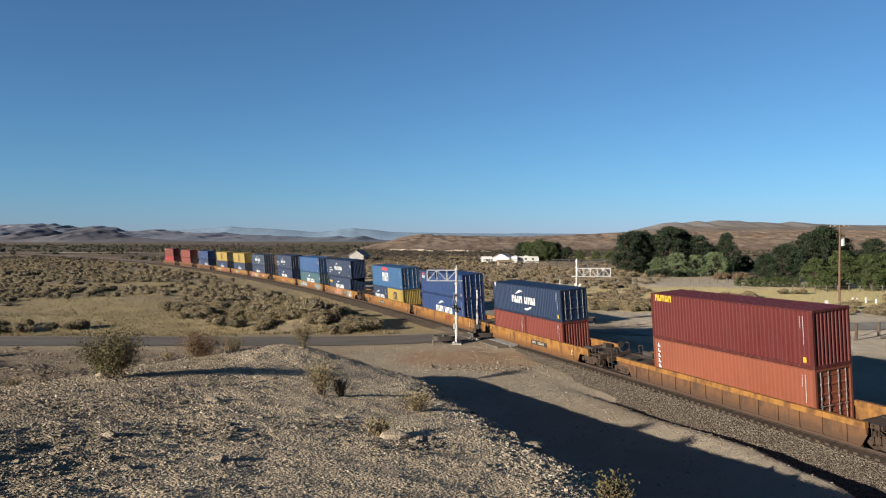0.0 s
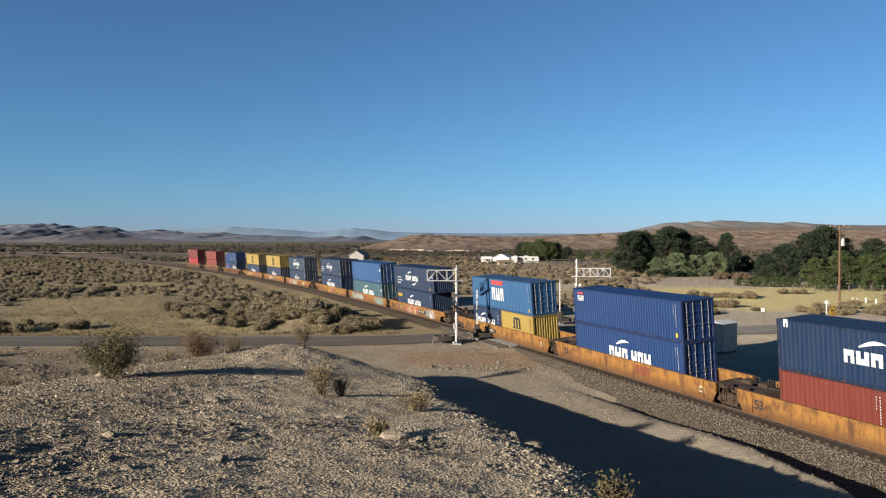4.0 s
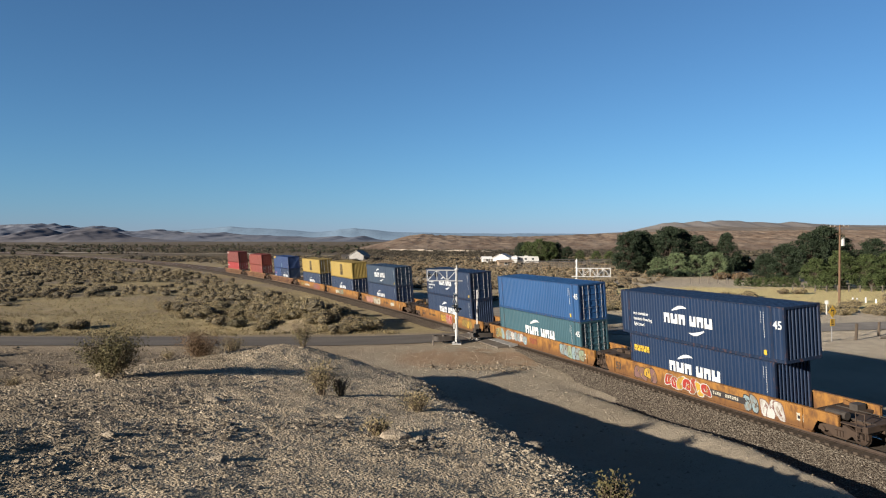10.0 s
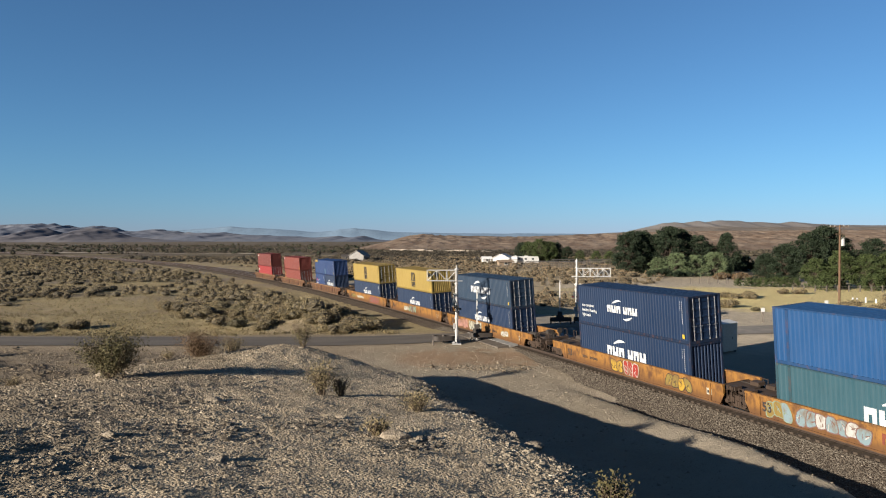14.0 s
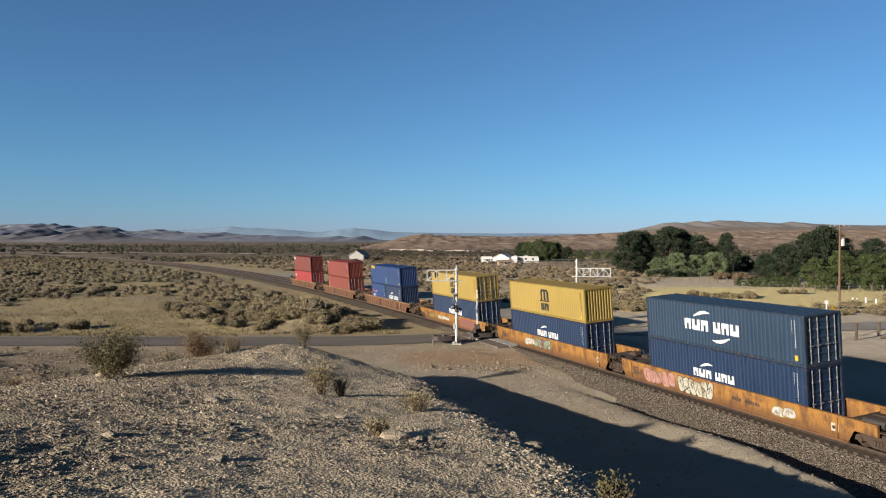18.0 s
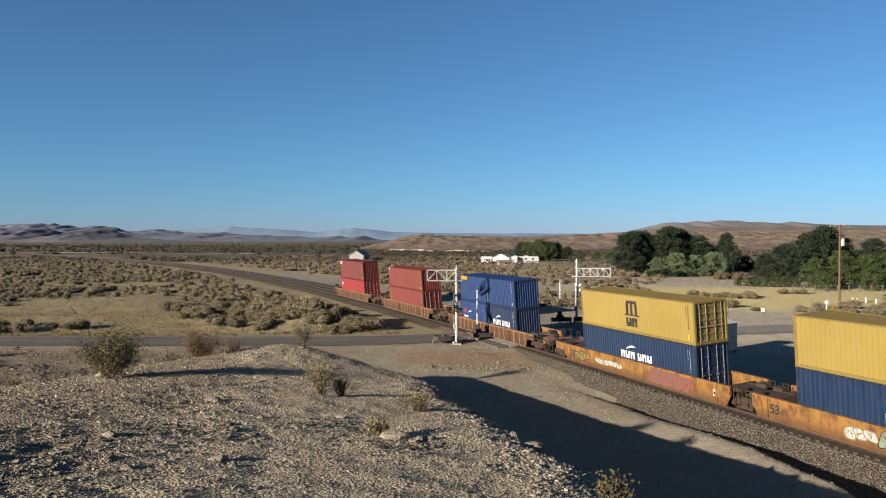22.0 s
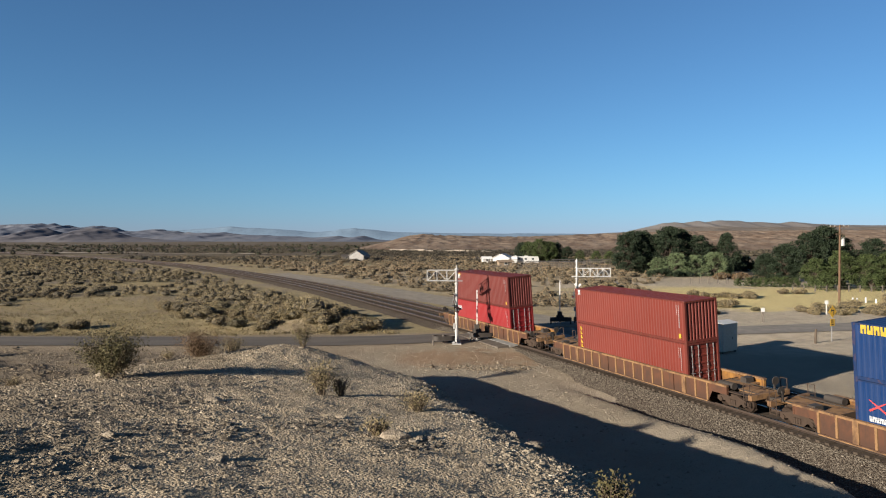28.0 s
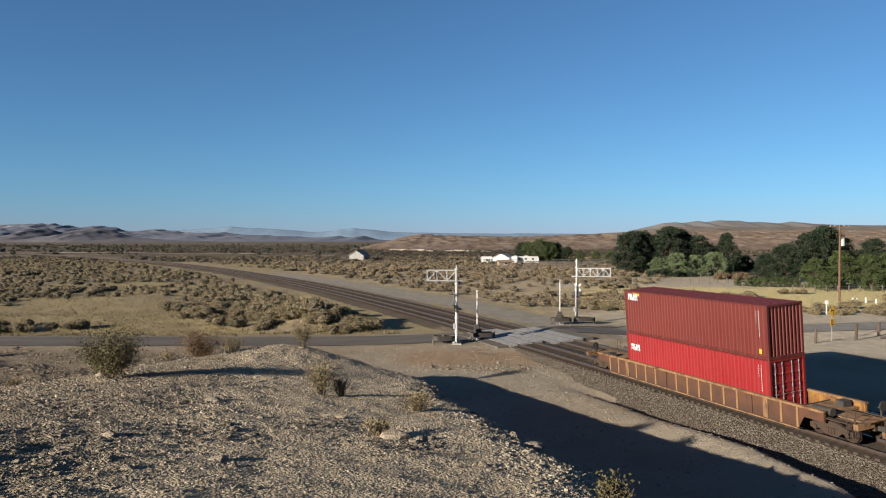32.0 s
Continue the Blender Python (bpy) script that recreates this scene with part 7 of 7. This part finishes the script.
# ---- farm buildings ----
def cottage(x, y, turn, lx, ly, wall_h, roof_h, wall_m, roof_m, label, windows=3):
    t = thing("house", label, "house", "", "", pose(x, y, height_at(x, y), 0, 0, turn))
    w = Build().box(-lx / 2, lx / 2, -ly / 2, ly / 2, -0.3, wall_h)
    for s in (-1, 1):
        w.add([(s * lx / 2, -ly / 2, wall_h), (s * lx / 2, ly / 2, wall_h), (s * lx / 2, 0, wall_h + roof_h)], [(0, 1, 2)])
    part("wall", w, wall_m, t)
    o = 0.45
    r = Build()
    for s in (-1, 1):
        r.add([(-lx / 2 - o, s * (ly / 2 + o), wall_h - 0.1), (lx / 2 + o, s * (ly / 2 + o), wall_h - 0.1), (lx / 2 + o, 0, wall_h + roof_h + 0.12), (-lx / 2 - o, 0, wall_h + roof_h + 0.12),
               (-lx / 2 - o, s * (ly / 2 + o), wall_h + 0.05), (lx / 2 + o, s * (ly / 2 + o), wall_h + 0.05), (lx / 2 + o, 0, wall_h + roof_h + 0.27), (-lx / 2 - o, 0, wall_h + roof_h + 0.27)],
              [(0, 1, 2, 3), (4, 7, 6, 5), (0, 4, 5, 1), (1, 5, 6, 2), (3, 7, 4, 0)])
    part("roof", r, roof_m, t)
    for i in range(windows):
        px = -lx / 2 + (i + 0.5) * lx / windows
        fr = part("window", Build().box(px - 0.6, px + 0.6, -ly / 2 - 0.05, -ly / 2 + 0.02, 1.0, 2.1), MAT_WHITE, t)
        part("pane", Build().box(px - 0.5, px + 0.5, -ly / 2 - 0.065, -ly / 2 - 0.055, 1.1, 2.0), MAT_PANE, fr, "dark glass pane")
    dr = part("door", Build().box(-0.45 + lx * 0.2, 0.45 + lx * 0.2, -ly / 2 - 0.04, -ly / 2 + 0.02, 0.0, 2.05), MAT_POST, t)
    return t


MAT_PANE = plain("window_glass", (0.03, 0.035, 0.04), 0.08, 0.0, 0.05, spec=0.6)
MAT_ROOF = plain("pale_roof", (0.62, 0.6, 0.57), 0.7, 0.0, 0.1)
MAT_FADED = plain("faded_roof", (0.2, 0.18, 0.155), 0.8, 0.0, 0.15)
MAT_ROOF_DARK = plain("dark_roof", (0.05, 0.042, 0.036), 0.8, 0.0, 0.15)
MAT_SHED = plain("tan_shed", (0.2, 0.145, 0.095), 0.8, 0.0, 0.2)
cottage(-39.8, 342, 70, 6.5, 7.5, 2.6, 2.2, MAT_PANEL, MAT_FADED, "white cottage with a grey gable roof")
cottage(25.4, 304, 70, 6.5, 7.0, 2.4, 1.6, MAT_WHITE, MAT_ROOF, "white farmhouse with a pale gable roof")
cottage(-46.5, 345, 10, 4.0, 3.0, 2.0, 0.8, MAT_POST, MAT_ROOF_DARK, "small grey shed beside the cottage", 1)
cottage(18.5, 306, 10, 3.6, 3.0, 2.0, 0.7, MAT_WHITE, MAT_ROOF, "small white shed beside the farmhouse", 1)
cottage(22.5, 262, 12, 5.0, 3.0, 2.0, 0.5, MAT_SHED, MAT_SHED, "low tan shed in the farmyard", 1)


def trailer(x, y, turn):
    t = thing("trailer", "white camping trailer parked in the farmyard", "trailer", "", "", pose(x, y, height_at(x, y), 0, 0, turn))
    part("body", bevel_box(5.2, 1.25, 1.35, (0, 0, 1.95), 0.15), MAT_WHITE, t)
    part("roof_unit", Build().box(-0.6, 0.6, -0.4, 0.4, 3.3, 3.6), MAT_WHITE, t)
    for px in (-3.2, -0.4, 2.6):
        part("window", Build().box(px - 0.5, px + 0.5, -1.27, -1.245, 1.9, 2.6), MAT_PANE, t)
    for px in (-0.7, 0.4):
        part("wheel", Build().tube((px, -1.15, 0.35), (px, -0.9, 0.35), 0.35, n=12), MAT_BLACK, t)
        part("wheel", Build().tube((px, 0.9, 0.35), (px, 1.15, 0.35), 0.35, n=12), MAT_BLACK, t)
    return t


trailer(34.4, 297, 4)
trailer(30.2, 299, 80)


def corral(x0, x1, y, n, high, label):
    t = thing("corral_fence", label, "fence", "", "", pose(0, 0, height_at((x0 + x1) / 2, y)))
    for i in range(n + 1):
        px = x0 + (x1 - x0) * i / n
        part("post", Build().box(px - 0.09, px + 0.09, y - 0.09, y + 0.09, -0.4, high), MAT_POST, t)
    for zz in (0.5, 0.95, 1.4):
        if zz < high:
            part("rail", Build().box(x0, x1, y - 0.11, y - 0.09, zz, zz + (0.12 if high > 1.5 else 0.035)), MAT_POST, t)
    return t


corral(25.0, 56.0, 268, 16, 1.9, "dark wooden corral fence at the farmyard")
corral(16.0, 60.0, 248, 22, 1.7, "weathered corral fence before the shelters")
corral(22.0, 66.0, 284, 22, 1.8, "weathered corral fence behind the shelters")
corral(58.0, 92.0, 168, 16, 1.3, "low wooden yard fence under trees")
corral(69.0, 100.0, 141.5, 14, 1.2, "wire yard fence on wooden posts")
for _i, (_x, _y, _l) in enumerate(((35.5, 256, 11), (45.5, 254, 8), (56.0, 262, 9), (26.5, 274, 8), (48.0, 276, 12), (60.5, 277, 8))):
    lone("shade_shelter", Build().box(-_l / 2, _l / 2, -2, 2, 2.4, 2.55).box(-_l / 2, -_l / 2 + 0.15, -2, -1.85, -0.3, 2.4).box(_l / 2 - 0.15, _l / 2, -2, -1.85, -0.3, 2.4).box(-_l / 2, -_l / 2 + 0.15, 1.85, 2, -0.3, 2.4).box(_l / 2 - 0.15, _l / 2, 1.85, 2, -0.3, 2.4),
         MAT_ROOF_DARK, "dark open livestock shelter in the farmyard", "shelter", "farmyard shelters", m=pose(_x, _y, height_at(_x, _y)))
# ---- loose stones ----
_pebble = np.array([(1, 0, -0.1), (0.1, 1, -0.1), (-1, 0.1, -0.1), (0, -1, -0.1), (0.55, 0.4, 0.75), (-0.35, 0.5, 0.7), (-0.5, -0.4, 0.8), (0.4, -0.5, 0.7)])
_pebble_f = np.array([(0, 1, 4), (1, 5, 4), (1, 2, 5), (2, 6, 5), (2, 3, 6), (3, 7, 6), (3, 0, 7), (0, 4, 7), (4, 5, 6), (4, 6, 7)])


def stones(name, xs, ys, zs, sizes, mat, label, seed):
    rs = np.random.RandomState(seed)
    n = len(xs)
    v = _pebble[None] * rs.uniform(0.75, 1.2, (n, 8, 1)) + rs.normal(size=(n, 8, 3)) * 0.1
    v = v * (sizes[:, None, None] * np.stack([rs.uniform(0.85, 1.5, n), rs.uniform(0.75, 1.15, n), rs.uniform(0.45, 0.8, n)], 1)[:, None])
    k = rs.uniform(0, 6.28, n)
    c, s = np.cos(k)[:, None], np.sin(k)[:, None]
    v = np.stack([v[..., 0] * c - v[..., 1] * s, v[..., 0] * s + v[..., 1] * c, v[..., 2]], -1)
    v = v + np.stack([xs, ys, zs + sizes * 0.05], 1)[:, None]
    f = (_pebble_f[None] + 8 * np.arange(n)[:, None, None]).reshape(-1, 3)
    return lone(name, soft_mesh(name, v.reshape(-1, 3), f, mat), None, label, "gravel", "", "stuff")


_rs = np.random.RandomState(12)
_n = 150000
_yy = 9 + 40 * _rs.uniform(size=_n) ** 1.15
_xx = _yy * _rs.uniform(-0.66, 0.3, size=_n)
_in = (_xx < np.interp(_yy, SPUR_Y, SPUR_X) + 0.8) & (_rs.uniform(size=_n) < 0.62 + 0.5 * fbm(_xx, _yy, 3.0, 3))
_xx, _yy = _xx[_in], _yy[_in]
_flank = 1 - ramp(_xx + 0.12 * _yy, -6.5, 0.5)
_size = np.clip(0.0145 * np.exp((0.42 + 0.16 * _flank) * _rs.normal(size=len(_xx))), 0.009, 0.062) * (0.75 + 0.018 * _yy) * (1 + 0.12 * _flank)
stones("spur_gravel", _xx, _yy, land(_xx, _yy), _size, MAT_STONE, "loose grey-brown gravel on the spur", 3)
# rubble along the edge of the spur
_n = 15000
_yy = _rs.uniform(10, 45, _n)
_xx = np.interp(_yy, SPUR_Y, SPUR_X) + _rs.normal(size=_n) * 0.9 - 0.4
_size = np.clip(0.021 * np.exp(0.5 * _rs.normal(size=_n)), 0.012, 0.09)
stones("edge_rubble", _xx, _yy, land(_xx, _yy), _size, MAT_EDGE, "grey rubble along the spur's edge", 4)
# patches of coarser dark rubble on the spur
_px = np.concatenate([_cx + _rs.normal(size=260) * _r for _cx, _cy, _r in ((-6.0, 17.8, 0.9), (-9.5, 15.0, 1.1), (-3.4, 19.5, 0.7), (-12.0, 20.5, 1.4), (-8.0, 22.5, 1.2), (-1.0, 17.6, 0.8))])
_py = np.concatenate([_cy + _rs.normal(size=260) * _r for _cx, _cy, _r in ((-6.0, 17.8, 0.9), (-9.5, 15.0, 1.1), (-3.4, 19.5, 0.7), (-12.0, 20.5, 1.4), (-8.0, 22.5, 1.2), (-1.0, 17.6, 0.8))])
stones("dark_rubble", _px, _py, land(_px, _py), np.clip(0.036 * np.exp(0.45 * _rs.normal(size=len(_px))), 0.02, 0.11), MAT_DARK_STONE, "dark rubble patches on the spur", 8)
# gravel on the flats between spur, road and track
_n = 60000
_yy = 24 + 43 * _rs.uniform(size=_n) ** 0.8
_xx = _yy * _rs.uniform(-0.6, 0.4, size=_n)
_o, _ = line_of(_xx, _yy)
_in = (_o < -3.6) & (land(_xx, _yy) < 0.7) & (_xx > np.interp(_yy, SPUR_Y, SPUR_X)) & (_rs.uniform(size=_n) < 0.45 + 0.6 * fbm(_xx, _yy, 5.0, 3)) | (_xx < -12) & (_yy > 30) & (land(_xx, _yy) < 0.6) & (_yy < 65) & (_rs.uniform(size=_n) < 0.6)
_xx, _yy = _xx[_in], _yy[_in]
stones("flat_gravel", _xx, _yy, land(_xx, _yy), np.clip(0.022 * np.exp(0.5 * _rs.normal(size=len(_xx))), 0.012, 0.1), MAT_STONE, "scattered gravel on the sandy flat", 5)
# dirt clods behind the spur and by the crossing
_n = 15000
_yy = _rs.uniform(32, 67, _n)
_xx = -12 - _rs.uniform(0, 1, _n) * (0.62 * _yy - 10)
_in = (land(_xx, _yy) < 0.9) & (_rs.uniform(size=_n) < 0.45 + 0.9 * fbm(_xx, _yy, 4.0, 3))
_xx, _yy = np.concatenate([_xx[_in], 3.5 + 2.6 * _rs.normal(size=350)]), np.concatenate([_yy[_in], 56.5 + 0.8 * _rs.normal(size=350)])
stones("dirt_clods", _xx, _yy, land(_xx, _yy), np.clip(0.06 * np.exp(0.55 * _rs.normal(size=len(_xx))), 0.03, 0.28), MAT_CLOD, "dark dirt clods and rubble on the flat", 9)
# lumps and grit on the dirt bank beside the line
_n = 30000
_ss = _rs.uniform(-33, 26, _n)
_oo = -2.7 - 7.0 * _rs.uniform(size=_n) ** 1.4
_bx, _by = beside(_ss, _oo)
_in = (_bx > np.interp(_by, SPUR_Y, SPUR_X) + 0.5) & (_rs.uniform(size=_n) < 0.55 + 0.8 * fbm(_bx, _by, 2.0, 3))
_bx, _by = _bx[_in], _by[_in]
stones("bank_grit", _bx, _by, land(_bx, _by), np.clip(0.011 * np.exp(0.6 * _rs.normal(size=len(_bx))), 0.008, 0.1), MAT_STONE, "loose grit and lumps on the dirt bank", 10)
# ballast stones on the near shoulder
_n = 55000
_ss = 28 - 75 * _rs.uniform(size=_n) ** 1.1
_oo = -1.36 - 3.5 * _rs.uniform(size=_n) ** 1.15
_bx, _by = beside(_ss, _oo)
_bz = np.interp(_oo, [p[0] for p in _bed], [p[1] for p in _bed])
_in = np.abs(_ss - CROSS_S) > 5
stones("ballast_stones", _bx[_in], _by[_in], _bz[_in] - 0.005, np.clip(0.029 * np.exp(0.32 * _rs.normal(size=_n)), 0.017, 0.06)[_in], MAT_BALLAST_STONE, "angular ballast stones on the shoulder", 6)


def rock_mesh(seed):
    bm = bmesh.new()
    bmesh.ops.create_icosphere(bm, subdivisions=2, radius=1.0)
    rnd = Vector((seed * 3.1, seed * 1.7, seed * 2.3))
    for v in bm.verts:
        k = 1 + 0.45 * noise.noise(v.co * 0.9 + rnd) + 0.18 * noise.noise(v.co * 2.3 + rnd)
        v.co = Vector((v.co.x * 1.25, v.co.y * 0.9, v.co.z * 0.62)) * k
        q = v.co.dot(Vector((0.4, 0.3, 0.86)))
        if q > 0.45:
            v.co -= Vector((0.4, 0.3, 0.86)) * (q - 0.45) * 0.8
    me = bpy.data.meshes.new("rock")
    bm.to_mesh(me)
    bm.free()
    me.materials.append(MAT_ROCK)
    return me


def rock_material():
    k = Nodes("pale_rock")
    o = k.where()
    col = k.mix(k.step(k.noise(o, 1.6, 5.0), 0.35, 0.65), (0.17, 0.137, 0.098), (0.3, 0.25, 0.188))
    col = k.mix(k.math("MULTIPLY", k.chance(), 0.5), col, (0.15, 0.122, 0.092))
    k.bump(k.noise(o, 5.0, 6.0, 0.65), 0.7, 0.1)
    return k.done(col, 0.93, 0.0, 0.15)


MAT_ROCK = rock_material()
_rocks = [rock_mesh(i + 1) for i in range(5)]
for _i, (_x, _y, _s, _lab) in enumerate((
        (-1.15, 18.6, 0.46, "pale angular rock with a dry tuft beside it"), (-0.55, 18.35, 0.24, "dark angular rock beside the pale one"), (-3.1, 21.6, 0.2, "dark rock with a long shadow"), (-4.6, 14.6, 0.2, "pale rock beside a hollow"), (-4.15, 14.1, 0.14, "pale broken rock on gravel"), (-7.3, 22.9, 0.3, "flat grey rock in a stone patch"), (-14.9, 31.6, 0.5, "pale rock under the large shrub"), (-7.6, 16.3, 0.24, "grey rock half sunk in gravel"), (-0.35, 18.4, 0.17, "dark flat rock on gravel"),
        (-8.9, 24.0, 0.2, "pale rock among gravel"), (-5.9, 13.4, 0.15, "pale small rock on gravel"), (-6.6, 14.2, 0.19, "pale rock beside darker stones"),
        (-5.2, 20.4, 0.16, "dark small rock with a long shadow"), (2.4, 19.4, 0.36, "whitish rock at the spur's edge"), (2.0, 20.6, 0.24, "whitish rock on the spur's edge"),
        (-15.5, 37.2, 0.3, "pale rock beside the large shrub"), (-5.3, 18.2, 0.19, "pale rock in a patch of stones"), (-4.8, 17.6, 0.15, "brown rock in a patch of stones"),
        (-11.5, 20.5, 0.13, "small grey rock on gravel"), (-9.3, 13.6, 0.14, "small pale rock on gravel"), (0.9, 15.7, 0.13, "small brown rock on gravel"),
        (-3.2, 12.4, 0.1, "small pale rock on gravel"), (-12.6, 27.5, 0.2, "grey rock on the spur's slope"), (1.0, 26.5, 0.22, "pale rock near the spur's edge"),
        (-7.2, 30.4, 0.17, "pale rock on the spur's slope"), (-10.1, 34.0, 0.2, "grey rock on the spur's slope"), (-6.0, 38.0, 0.25, "pale rock near the crest"))):
    lone("rock", _rocks[_i % 5], None, _lab, "rock", "rocks on the spur", m=pose(_x, _y, height_at(_x, _y) + 0.05 * _s, 10 * (_i % 3), 0, 71 * _i) @ Matrix.Diagonal((0.75 * _s, 0.75 * _s, 0.8 * _s, 1)))
ties(near_track, 0.0)
ties(far_track, TRACK_GAP)


motions()
